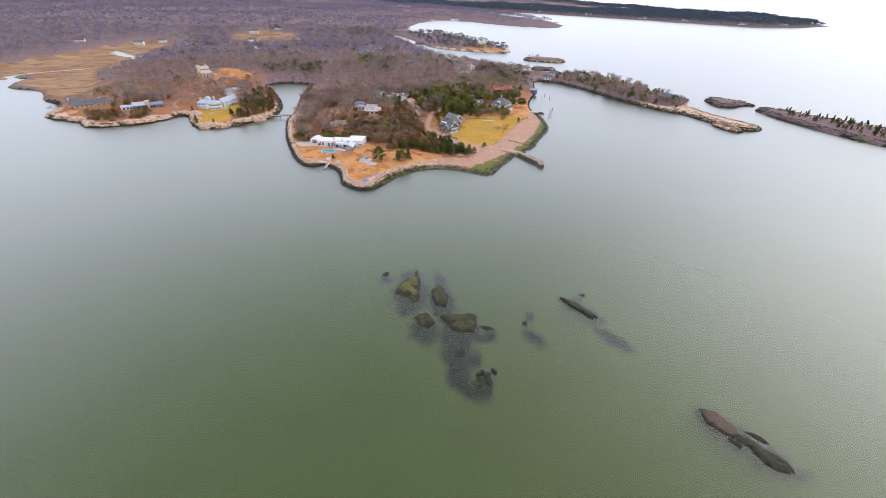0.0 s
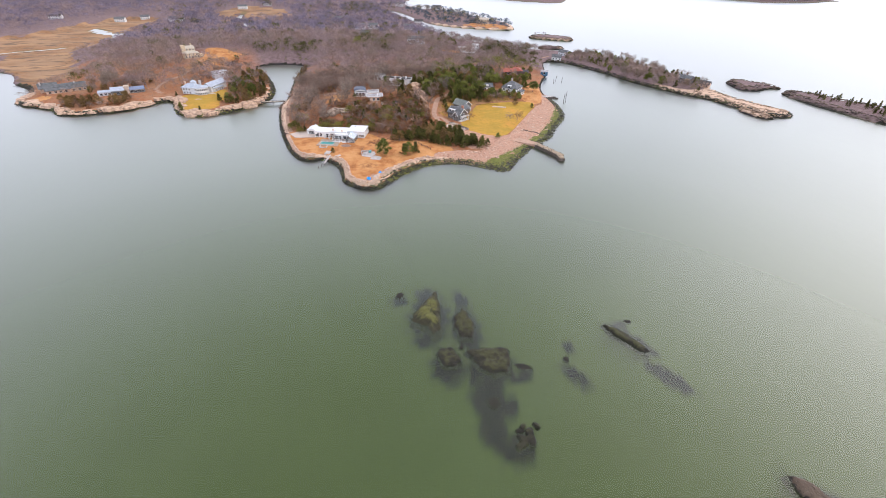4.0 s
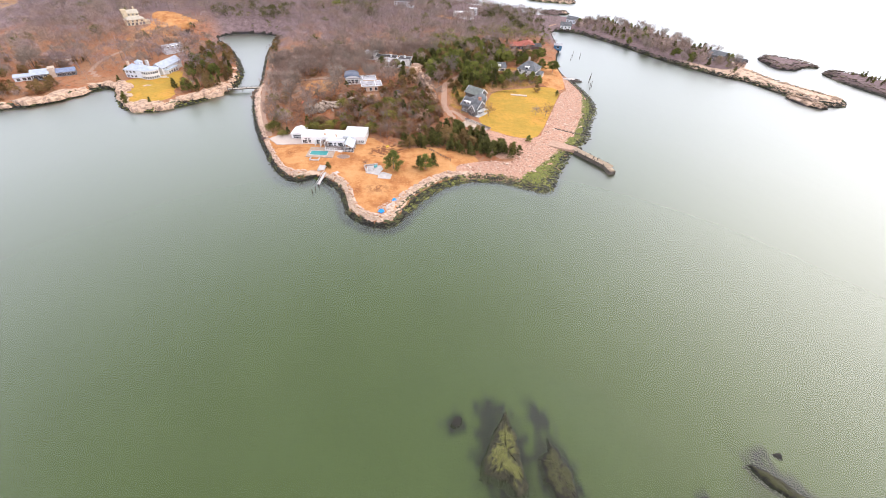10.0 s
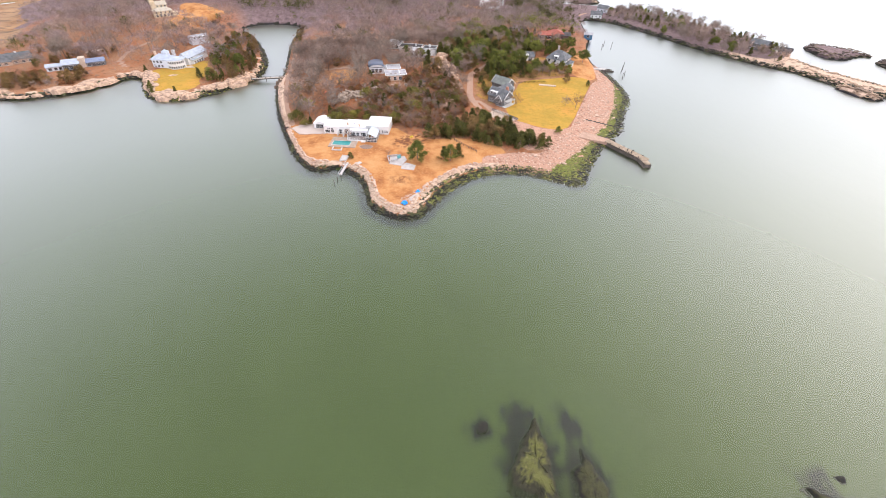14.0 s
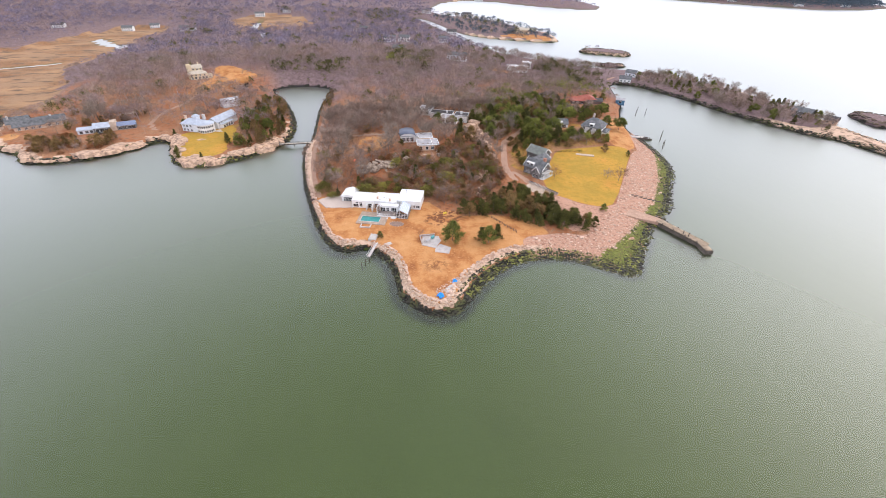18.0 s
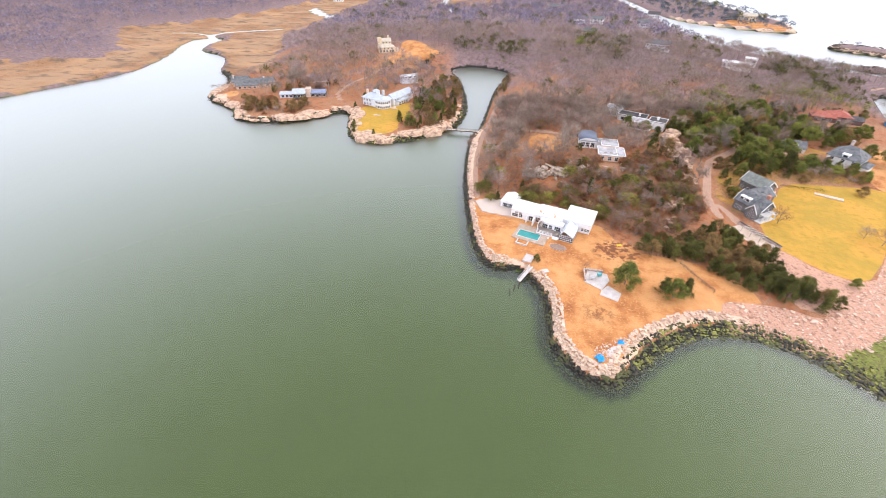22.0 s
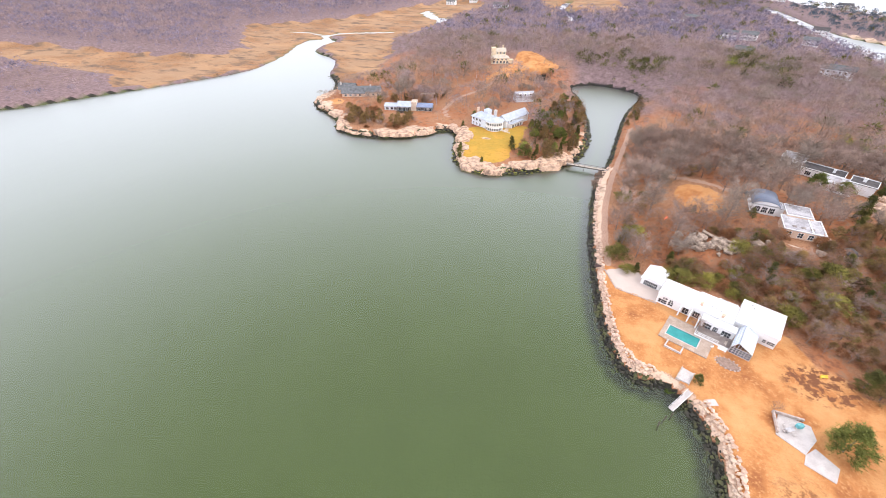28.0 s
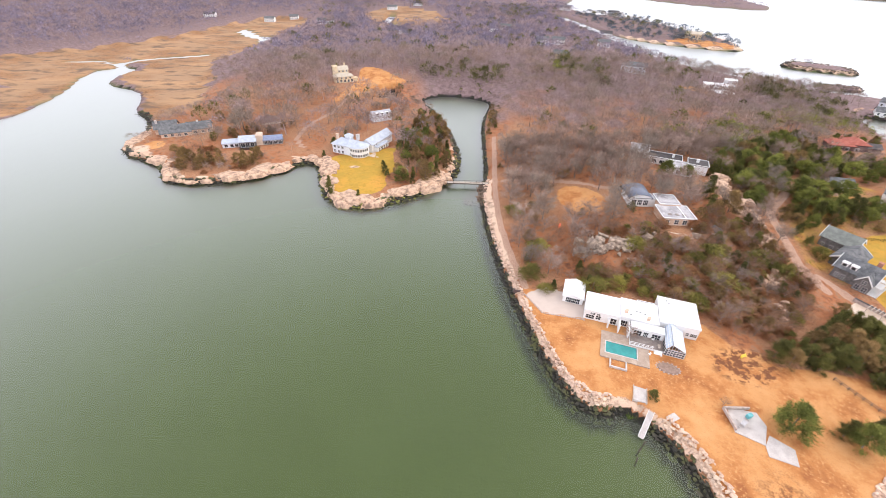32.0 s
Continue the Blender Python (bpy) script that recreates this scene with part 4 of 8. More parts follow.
# woods too many to count: joined
def grove(name, label, spots, tall, wide, blades, width, mat, seed, trunks=True, low=0.25):
    r = np.random.RandomState(seed)
    p = np.array(spots)
    n = len(p)
    z = height(p[:, 0], p[:, 1])
    t = r.uniform(tall[0], tall[1], n)
    if tall[1] > 10:   # lower at the water's and the marsh's edge
        t = t * (0.42 + 0.58 * step(np.minimum(land(p[:, 0], p[:, 1]), -signed(p[:, 0], p[:, 1], MARSH)), 4, 48))
    k = np.repeat(np.arange(n), blades)
    ball = unit(r.normal(size=(n * blades, 3))) * (r.uniform(0.15, 1, (n * blades, 1)) ** 0.33)   # crowns are uneven domes
    ball[:, 2] = np.where(ball[:, 2] < -0.3, -ball[:, 2], ball[:, 2])
    lump = 1 + 0.22 * np.sin(3 * np.arctan2(ball[:, 1], ball[:, 0]) + k * 1.7)
    mid_up, half_up = (low + 0.92) / 2, (0.92 - low) / 2
    at = np.stack([p[k, 0] + ball[:, 0] * wide * t[k] * lump, p[k, 1] + ball[:, 1] * wide * t[k] * lump, z[k] + (mid_up + half_up * ball[:, 2]) * t[k]], -1)
    way = unit(ball * np.array([0.8, 0.8, 0.6]) + np.array([0, 0, 0.3]) + r.normal(size=ball.shape) * 0.55)
    v, f = slivers(at, way, r.uniform(0.10, 0.24, len(k)) * t[k], r.uniform(0.6, 1.4, len(k)) * width * t[k], r)
    if trunks:
        v2, f2 = slivers(np.stack([p[:, 0], p[:, 1], z - 0.5], -1), unit(np.stack([r.normal(size=n) * .06, r.normal(size=n) * .06, np.ones(n)], -1)), t * 0.8, t * 0.05, r)
        v, f = np.concatenate([v, v2]), np.concatenate([f, f2 + len(v)])
    return tagged(new(name, mesh_from(name, v, f, mat)), label, "woods", kind="stuff")


def band(x0, y0, x1, y1, gap, seed, test=None):
    return scatter([(x0, y0), (x1, y0), (x1, y1), (x0, y1)], gap, seed, test)


mid = band(-330, 195, 260, 420, 7.2, 11, lambda x, y: ~((x > -52) & (x < 200) & (y < 200)) & (waves(x, y, 48, 37) < 0.46))
mid += near_bare + scatter([(-160, 215), (-232, 232), (-262, 262), (-262, 226), (-230, 222), (-205, 216)], 6, 12)
pick = np.random.RandomState(54).rand(len(mid))
for lab, lo_, hi_k, mat_, seed_ in (("pinkish-brown leafless woods behind the houses", 0.0, 0.42, TWIG, 13), ("grey-tan leafless trees in the woods", 0.42, 0.66, GREYTWIG, 55), ("purple-grey leafless trees in the woods", 0.66, 1.01, PURPLETWIG, 56)):
    grove("leafless_woods", lab, [p for p, q in zip(mid, pick) if lo_ <= q < hi_k], (6, 15), 0.44, 290, 0.0115, mat_, seed_)
far1 = band(-900, 420, 330, 1000, 11, 14, lambda x, y: (waves(x, y, 160, 8) > -0.75) & ~((x > 162) & (y > 530) & (y < 960))) + band(-1200, 40, -330, 420, 11, 15, lambda x, y: np.hypot(x + 480, y - 150) > 30)
pick = np.random.RandomState(57).rand(len(far1))
grove("distant_woods", "leafless woods beyond the marsh, tinted purple-grey for haze", [p for p, q in zip(far1, pick) if q < 0.55], (8, 15), 0.5, 60, 0.055, HAZETWIG, 16)
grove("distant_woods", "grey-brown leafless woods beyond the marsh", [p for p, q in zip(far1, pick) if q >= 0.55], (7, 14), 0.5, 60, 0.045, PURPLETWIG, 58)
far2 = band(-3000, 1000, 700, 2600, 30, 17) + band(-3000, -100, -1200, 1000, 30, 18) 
grove("horizon_woods", "leafless woods towards the horizon", far2, (11, 19), 0.95, 40, 0.17, HAZETWIG, 20, False)
grove("far_shore_woods", "dark wooded shore far across the water", scatter(FAR, 15, 19, lambda x, y: signed(x, y, FAR) < 330), (12, 20), 0.8, 40, 0.20, HAZE_EVERGREEN, 69, False)
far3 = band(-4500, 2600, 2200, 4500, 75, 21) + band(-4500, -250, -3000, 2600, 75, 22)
grove("skyline_woods", "wooded skyline", far3, (14, 26), 2.0, 16, 0.3, HAZETWIG, 23, False)
spit = scatter([(248, 304), (262, 286), (267, 256), (276, 216), (283, 182), (293, 152), (322, 116), (340, 120), (340, 200), (334, 262), (314, 316)], 4.8, 24)
grove("garden_brush", "low olive and brown garden brush round the houses", scatter([(56, 84), (70, 92), (90, 112), (140, 128), (148, 165), (112, 172), (64, 142)], 2.4, 52), (0.8, 2.0), 0.8, 46, 0.08, SHRUB, 53, False, 0.0)
for x, y in scatter([(248, 304), (262, 286), (267, 256), (276, 216), (283, 182), (293, 152), (306, 132), (320, 128), (336, 150), (340, 200), (334, 262), (314, 316)], 8.0, 70):
    k = trng.choice(3, p=[0.34, 0.14, 0.52])
    kind, tall_, hi_k, lab = [(CEDARS[trng.randint(4)], 7, 6.8, "dark evergreen on the wooded causeway"), (PINES[trng.randint(3)], 9, 7.5, "spreading pine on the wooded causeway"), (BARE[trng.randint(6)], 11, 10, "pale grey leafless tree on the wooded causeway")][k]
    plant(kind, "causeway_tree", lab, "tree", "trees on the causeway", x, y, trng.uniform(0.62, 1.0) * hi_k, tall_, trng, 1.25)
grove("spit_thicket", "low bare thicket along the causeway", spit[::2], (1.5, 4), 0.7, 60, 0.02, GREYTWIG, 25, True, 0.0)
for x, y in scatter([(404, 112), (402, 84), (402, 40), (412, 0), (452, 0), (440, 50), (424, 92)], 7.0, 71):
    plant(CEDARS[trng.randint(4)], "skerry_cedar", "small spiky dark cedar on the long skerry", "tree", "cedars on the skerry", x, y, trng.uniform(2.6, 5.2), 7, trng, 1.0)
grove("skerry_brush", "low bare brush on the skerry", scatter([(404, 112), (404, 84), (400, 40), (410, 6), (450, 6), (440, 60), (424, 96)], 4, 27), (1.0, 2.4), 0.8, 30, 0.03, BRUSHTWIG, 28)
grove("marsh_brush", "bare brush and reeds along the marsh", scatter([(-520, 110), (-470, 120), (-440, 160), (-430, 230), (-470, 250), (-540, 200)], 7, 48) + [(x, y) for x, y in np.random.RandomState(49).uniform((-760, 60), (-400, 420), (60, 2)) if land(np.array([x]), np.array([y]))[0] > 15], (3, 7), 0.5, 40, 0.03, TWIG, 50)
# the wooded neck across the inlet
NECK = [(150, 900), (172, 660), (209, 610), (252, 582), (298, 560), (320, 640), (305, 720), (270, 900), (200, 950)]
grove("neck_evergreens", "dark evergreens on the far neck, tinted blue for haze", [p for p in scatter(NECK, 11, 84) if waves(p[0], p[1], 60, 85) > -0.15], (5, 10), 0.42, 120, 0.05, HAZE_EVERGREEN, 86, True, 0.1)
grove("neck_leafless_trees", "pale leafless trees on the far neck", scatter(NECK, 16, 87), (6, 12), 0.42, 110, 0.02, GREYTWIG, 88)
conifers = [p for i, p in enumerate(band(-330, 200, 320, 1000, 15, 29)) if i % 9 == 0 or (i % 2 == 0 and waves(p[0], p[1], 90, 39) > 0.42)] + scatter([(-100, 345), (-60, 335), (-20, 330), (-30, 350), (-90, 365)], 7, 31) + scatter([(-66, 372), (-42, 356), (-38, 280), (-44, 280), (-52, 330)], 6.5, 89) \
    + scatter([(10, 395), (37, 412), (66, 392), (66, 350), (22, 345)], 8, 32) + scatter([(14, 930), (80, 1000), (112, 905), (20, 765)], 12, 33) + scatter([(196, 296), (236, 304), (228, 340), (206, 366), (178, 366), (176, 330)], 7, 94) + scatter([(124, 392), (184, 320), (201, 306), (229, 292), (216, 254), (196, 262), (172, 300), (122, 372)], 8, 35)
grove("distant_evergreens", "dark evergreens in clumps in the far woods", conifers, (7, 13), 0.36, 120, 0.045, CEDAR, 34, True, 0.1)
pines = scatter([(150, 238), (205, 238), (216, 262), (190, 286), (150, 270), (120, 246)], 8, 90) + scatter([(60, 186), (100, 196), (120, 236), (100, 246), (70, 215)], 7, 59) + scatter([(14, 352), (60, 356), (64, 376), (20, 380)], 12, 91) + scatter([(52, 196), (74, 214), (60, 240), (40, 220)], 9, 92)
grove("distant_pines", "yellow-green pines in the woods behind the houses", pines, (6, 11), 0.42, 130, 0.045, PINE, 93, True, 0.15)

# undergrowth of the slope and under the woods
r = np.random.RandomState(36)
brush = scatter([(-50, 84), (-8, 82), (10, 66), (30, 56), (60, 84), (58, 130), (30, 125), (-48, 160)], 1.9, 37)
grove("undergrowth", "tangle of dry reddish-brown brush and fallen twigs", brush[::2], (0.8, 2.4), 0.75, 22, 0.055, BRUSH, 38, False, 0.0)
grove("grey_undergrowth", "thicket of leafless brown shrubs on the slope", brush[1::2], (1.0, 2.8), 0.6, 30, 0.03, BRUSHTWIG, 43, False, 0.0)
grove("green_undergrowth", "low olive evergreen brush among the rocks", [p for p in scatter([(-20, 98), (0, 86), (28, 62), (52, 84), (50, 122), (20, 118)], 3.0, 39) if r.rand() < 0.5], (1.2, 3.2), 0.6, 46, 0.10, CEDAR_BROWN, 40, False, 0.0)

# ---- house materials ----
WHITE = varied("white_paint", (0.70, 0.69, 0.67), (0.77, 0.76, 0.74), 0.4, 0.6, bump=0.08)
ROOFWHITE = varied("white_roof_membrane", (0.68, 0.67, 0.67), (0.78, 0.77, 0.77), 0.25, 0.7, bump=0.1)
GREYSHINGLE = varied("grey_shingle", (0.085, 0.088, 0.092), (0.19, 0.19, 0.19), 0.6, 0.9, bump=0.6, fine=10)
WALLSHINGLE = varied("weathered_shingle_wall", (0.105, 0.100, 0.098), (0.20, 0.19, 0.18), 0.8, 0.9, bump=0.5, fine=10)
BLUEROOF = varied("blue_grey_roof", (0.36, 0.39, 0.45), (0.48, 0.52, 0.58), 0.5, 0.6, bump=0.2)
DARKROOF = varied("dark_roof", (0.055, 0.050, 0.050), (0.12, 0.108, 0.105), 0.6, 0.9, bump=0.5, fine=10)
SLATEROOF = varied("slate_blue_metal_roof", (0.085, 0.105, 0.15), (0.13, 0.15, 0.20), 0.4, 0.45, spec=0.5, bump=0.1)
REDROOF = varied("red_tile_roof", (0.30, 0.085, 0.06), (0.42, 0.14, 0.10), 0.6, 0.85, bump=0.5)
DARKWALL = varied("dark_stained_wall", (0.09, 0.055, 0.05), (0.17, 0.11, 0.10), 0.6, 0.85)
TANWALL = varied("tan_stucco", (0.52, 0.36, 0.26), (0.64, 0.47, 0.35), 0.5, 0.9)
CREAM = varied("cream_stucco", (0.62, 0.50, 0.33), (0.72, 0.60, 0.42), 0.5, 0.9)
GREYFLAT = varied("grey_flat_roof", (0.26, 0.245, 0.25), (0.52, 0.50, 0.50), 0.35, 0.9, bump=0.2)
PALEBLUE = varied("pale_blue_grey_siding", (0.60, 0.63, 0.67), (0.72, 0.74, 0.77), 0.5, 0.7)
STONEWALL = varied("field_stone", (0.34, 0.27, 0.23), (0.56, 0.46, 0.40), 1.2, 0.9, bump=0.8, dist=0.08)
BRICK = varied("chimney_brick", (0.33, 0.14, 0.09), (0.46, 0.23, 0.16), 1.5, 0.9, bump=0.5)
TANSTONE = varied("tan_paving", (0.50, 0.38, 0.29), (0.62, 0.50, 0.39), 0.8, 0.85, bump=0.2)
CONCRETE = varied("pale_concrete", (0.44, 0.39, 0.36), (0.58, 0.53, 0.49), 0.5, 0.85, bump=0.2)
DECK = varied("weathered_deck", (0.20, 0.16, 0.14), (0.32, 0.27, 0.24), 0.8, 0.85, bump=0.3)
TIMBER = varied("silvered_timber", (0.40, 0.33, 0.27), (0.58, 0.50, 0.42), 0.9, 0.85, bump=0.4)
OLDTIMBER = varied("dark_old_timber", (0.07, 0.055, 0.045), (0.16, 0.13, 0.11), 0.9, 0.9, bump=0.5)
POOL = varied("teal_pool_cover", (0.015, 0.21, 0.20), (0.03, 0.28, 0.26), 0.5, 0.35, spec=0.4, bump=0.05)
BLUETARP = varied("blue_tarpaulin", (0.01, 0.26, 0.72), (0.03, 0.36, 0.85), 0.9, 0.4, spec=0.5, bump=0.8, dist=0.15, fine=3)
TEAL = varied("teal_cover", (0.09, 0.33, 0.34), (0.18, 0.45, 0.46), 0.9, 0.6)
GLASS = Nodes("window_glass", 0.05, spec=0.8)
GLASS.colour((0.03, 0.035, 0.04))
GLASS = GLASS.mat
PALEGLASS = varied("frosted_roof_glass", (0.42, 0.50, 0.60), (0.56, 0.63, 0.72), 0.7, 0.12, spec=0.7, bump=0.0)
PANEL = varied("blue_solar_glass", (0.13, 0.16, 0.26), (0.24, 0.28, 0.38), 1.2, 0.15, spec=0.7, bump=0.0)


class House:
    """A building on its own local axes: u along, v into the land, z up from its floor."""

    def __init__(self, name, label, x, y, z, turn, group="", category="house"):
        self.ob = thing(name, label, category, pose(x, y, z, 0, 0, turn), group)

    def block(self, u0, v0, u1, v1, z0, z1, mat, name="wall", label="", bevel=0.0):
        return part(name, boxes((u0, v0, z0, u1, v1, z1), bevel=bevel), mat, self.ob, label)

    def flat(self, u0, v0, u1, v1, z, mat, over=0.25, rim=0.22, label="", rim_mat=None):
        """Flat roof slab with a raised rim."""
        o = over
        r = part("roof", boxes((u0 - o, v0 - o, z, u1 + o, v1 + o, z + 0.18)), mat, self.ob, label)
        if rim:
            part("parapet", boxes((u0 - o, v0 - o, z + 0.18, u1 + o, v0 - o + 0.25, z + 0.18 + rim), (u0 - o, v1 + o - 0.25, z + 0.18, u1 + o, v1 + o, z + 0.18 + rim),
                                  (u0 - o, v0 - o + 0.25, z + 0.18, u0 - o + 0.25, v1 + o - 0.25, z + 0.18 + rim), (u1 + o - 0.25, v0 - o + 0.25, z + 0.18, u1 + o, v1 + o - 0.25, z + 0.18 + rim)), rim_mat or mat, r)
        return r

    def gable(self, u0, v0, u1, v1, z, rise, mat, wall, along_u=True, over=0.4, thick=0.18):
        """Two roof slopes with eaves, and the gable walls beneath."""
        bm = bmesh.new()
        if along_u:
            m = (v0 + v1) / 2
            half = (v1 - v0) / 2
            drop = over * rise / half
            for s in (-1, 1):
                e = m + s * (half + over)
                pts = [(u0 - over, e, z - drop), (u1 + over, e, z - drop), (u1 + over, m, z + rise), (u0 - over, m, z + rise)]
                lo, hi = [bm.verts.new(p) for p in pts], [bm.verts.new((a, b, c + thick)) for a, b, c in pts]
                bm.faces.new(hi), bm.faces.new(lo[::-1])
                for i in range(4):
                    bm.faces.new((lo[i], lo[(i + 1) % 4], hi[(i + 1) % 4], hi[i]))
            ends = [[(u, v0, z), (u, v1, z), (u, m, z + rise)] for u in (u0, u1)]
            push = Vector((0.2, 0, 0))
        else:
            m = (u0 + u1) / 2
            half = (u1 - u0) / 2
            drop = over * rise / half
            for s in (-1, 1):
                e = m + s * (half + over)
                pts = [(e, v0 - over, z - drop), (e, v1 + over, z - drop), (m, v1 + over, z + rise), (m, v0 - over, z + rise)]
                lo, hi = [bm.verts.new(p) for p in pts], [bm.verts.new((a, b, c + thick)) for a, b, c in pts]
                bm.faces.new(hi), bm.faces.new(lo[::-1])
                for i in range(4):
                    bm.faces.new((lo[i], lo[(i + 1) % 4], hi[(i + 1) % 4], hi[i]))
            ends = [[(u0, v, z), (u1, v, z), (m, v, z + rise)] for v in (v0, v1)]
            push = Vector((0, 0.2, 0))
        bmesh.ops.recalc_face_normals(bm, faces=bm.faces)
        roof = part("roof", bm, mat, self.ob)
        for k, tri in enumerate(ends):
            bm = bmesh.new()
            s = 1 if k == 0 else -1
            a, b = [bm.verts.new(p) for p in tri], [bm.verts.new(Vector(p) + push * s) for p in tri]
            bm.faces.new(a), bm.faces.new(b[::-1])
            for i in range(3):
                bm.faces.new((a[i], a[(i + 1) % 3], b[(i + 1) % 3], b[i]))
            bmesh.ops.recalc_face_normals(bm, faces=bm.faces)
            part("gable_wall", bm, wall, self.ob)
        return roof

    def hip(self, u0, v0, u1, v1, z, rise, mat, over=0.5, ridge=0.45):
        bm = bmesh.new()
        a, b, c, d = u0 - over, v0 - over, u1 + over, v1 + over
        cu, cv = (a + c) / 2, (b + d) / 2
        if c - a >= d - b:
            r = (c - a) / 2 * ridge
            top = [(cu - r, cv), (cu + r, cv)]
        else:
            r = (d - b) / 2 * ridge
            top = [(cu, cv - r), (cu, cv + r)]
        lo = [bm.verts.new((x, y, z)) for x, y in ((a, b), (c, b), (c, d), (a, d))]
        lo2 = [bm.verts.new((x, y, z - 0.2)) for x, y in ((a, b), (c, b), (c, d), (a, d))]
        t = [bm.verts.new((x, y, z + rise)) for x, y in top]
        if c - a >= d - b:
            fs = [(lo[0], lo[1], t[1], t[0]), (lo[1], lo[2], t[1]), (lo[2], lo[3], t[0], t[1]), (lo[3], lo[0], t[0])]
        else:
            fs = [(lo[0], lo[1], t[0]), (lo[1], lo[2], t[1], t[0]), (lo[2], lo[3], t[1]), (lo[3], lo[0], t[0], t[1])]
        for f in fs + [tuple(lo2[::-1])] + [(lo2[i], lo2[(i + 1) % 4], lo[(i + 1) % 4], lo[i]) for i in range(4)]:
            bm.faces.new(f)
        return part("roof", bm, mat, self.ob)

    def window(self, face, at, along_, z, wide, tall, cols=2, rows=1, mat=None, name="window"):
        """A framed window on the face '-v', '+v', '-u' or '+u' of plane 'at'; along_ is its middle."""
        f = 0.09
        us, zs = [-wide / 2, -wide / 2 + f], [0, f]
        for i in range(1, cols):
            us += [-wide / 2 + wide * i / cols - 0.035, -wide / 2 + wide * i / cols + 0.035]
        for j in range(1, rows):
            zs += [tall * j / rows - 0.03, tall * j / rows + 0.03]
        us, zs = us + [wide / 2 - f, wide / 2], zs + [tall - f, tall]
        s = -1 if face[0] == "-" else 1

        def spot(a, b, p):
            return (along_ + a, at + s * p, z + b) if face[1] == "v" else (at + s * p, along_ + a, z + b)
        bm = bmesh.new()
        grid = [[[bm.verts.new(spot(a, b, p)) for b in zs] for a in us] for p in (0.0, 0.09)]
        solid = lambda i, j: 0 <= i < len(us) - 1 and 0 <= j < len(zs) - 1 and (i % 2 == 0 or j % 2 == 0)
        for i in range(len(us) - 1):
            for j in range(len(zs) - 1):
                if not solid(i, j):
                    continue
                for g_ in grid:
                    bm.faces.new((g_[i][j], g_[i + 1][j], g_[i + 1][j + 1], g_[i][j + 1]))
                for di, dj, e0, e1 in ((-1, 0, (i, j), (i, j + 1)), (1, 0, (i + 1, j), (i + 1, j + 1)), (0, -1, (i, j), (i + 1, j)), (0, 1, (i, j + 1), (i + 1, j + 1))):
                    if not solid(i + di, j + dj):
                        bm.faces.new((grid[0][e0[0]][e0[1]], grid[0][e1[0]][e1[1]], grid[1][e1[0]][e1[1]], grid[1][e0[0]][e0[1]]))
        bmesh.ops.recalc_face_normals(bm, faces=bm.faces)
        win = part(name, bm, mat or WHITE, self.ob)
        for i in range(1, len(us) - 1, 2):
            for j in range(1, len(zs) - 1, 2):
                p0, p1 = spot(us[i], zs[j], 0.005), spot(us[i + 1], zs[j + 1], 0.03)
                part("pane", boxes((*[min(q) for q in zip(p0, p1)], *[max(q) for q in zip(p0, p1)])), GLASS, win)
        return win

    def chimney(self, u, v, z0, z1, mat, size=0.9):
        c = part("chimney", boxes((u - size / 2, v - size / 2, z0, u + size / 2, v + size / 2, z1)), mat, self.ob)
        part("cap", boxes((u - size / 2 - 0.1, v - size / 2 - 0.1, z1, u + size / 2 + 0.1, v + size / 2 + 0.1, z1 + 0.15)), mat, c)

    def rail(self, pts, z, tall=1.0, mat=None, gap=1.2):
        """Railing with posts and two bars along plan points."""
        bm = bmesh.new()
        for (a, b), (c, d) in zip(pts, pts[1:]):
            n = max(1, round(math.hypot(c - a, d - b) / gap))
            for i in range(n + 1):
                x, y = a + (c - a) * i / n, b + (d - b) * i / n
                box(bm, x - 0.06, y - 0.06, z, x + 0.06, y + 0.06, z + tall)
            for h in (0.5, 1.0):
                x0, x1, y0, y1 = min(a, c) - 0.04, max(a, c) + 0.04, min(b, d) - 0.04, max(b, d) + 0.04
                box(bm, x0, y0, z + tall * h - 0.1, x1, y1, z + tall * h + 0.003)
        return part("railing", bm, mat or WHITE, self.ob)


# ---- white house with pool ----
hs = House("white_house", "long low white modern house with flat roofs above the straw lawn", -25.6, 60.1, 3.5, -18)
hs.block(-6, 9.6, 4.2, 18.2, -1.5, 3.5, WHITE)
hs.flat(-6, 9.6, 4.2, 18.2, 3.5, ROOFWHITE, 0.15, 0.12)
hs.block(4.2, 9.95, 15, 18.6, -1.5, 3.75, WHITE)
hs.flat(4.2, 9.95, 14.7, 18.6, 3.75, ROOFWHITE, 0.1, 0.12)
hs.block(7.4, 7.0, 16.4, 9.95, -1.5, 3.1, WHITE)
hs.flat(7.4, 7.0, 16.3, 9.6, 3.1, ROOFWHITE, 0.15, 0.1)
hs.block(15, 11.4, 26, 23.2, -1.5, 3.95, WHITE)
hs.flat(15.15, 11.4, 26, 23.2, 3.95, ROOFWHITE, 0.15, 0.14)
for u, v0, v1, z in ((4.2, 6.6, 9.9, 2.9), (1.2, 7.6, 9.6, 2.4), (6.9, 5.4, 9.95, 3.0)):
    hs.block(u - 0.18, v0, u + 0.18, v1, -1, z, WHITE, "fin_wall")
hs.block(9.2, 18.6, 14.4, 20.4, -1.5, 3.2, WHITE, "stair_wall")
hs.block(9.5, 18.9, 14.1, 20.1, 3.2, 3.26, GREYFLAT, "roof_deck", "grey recessed roof terrace")
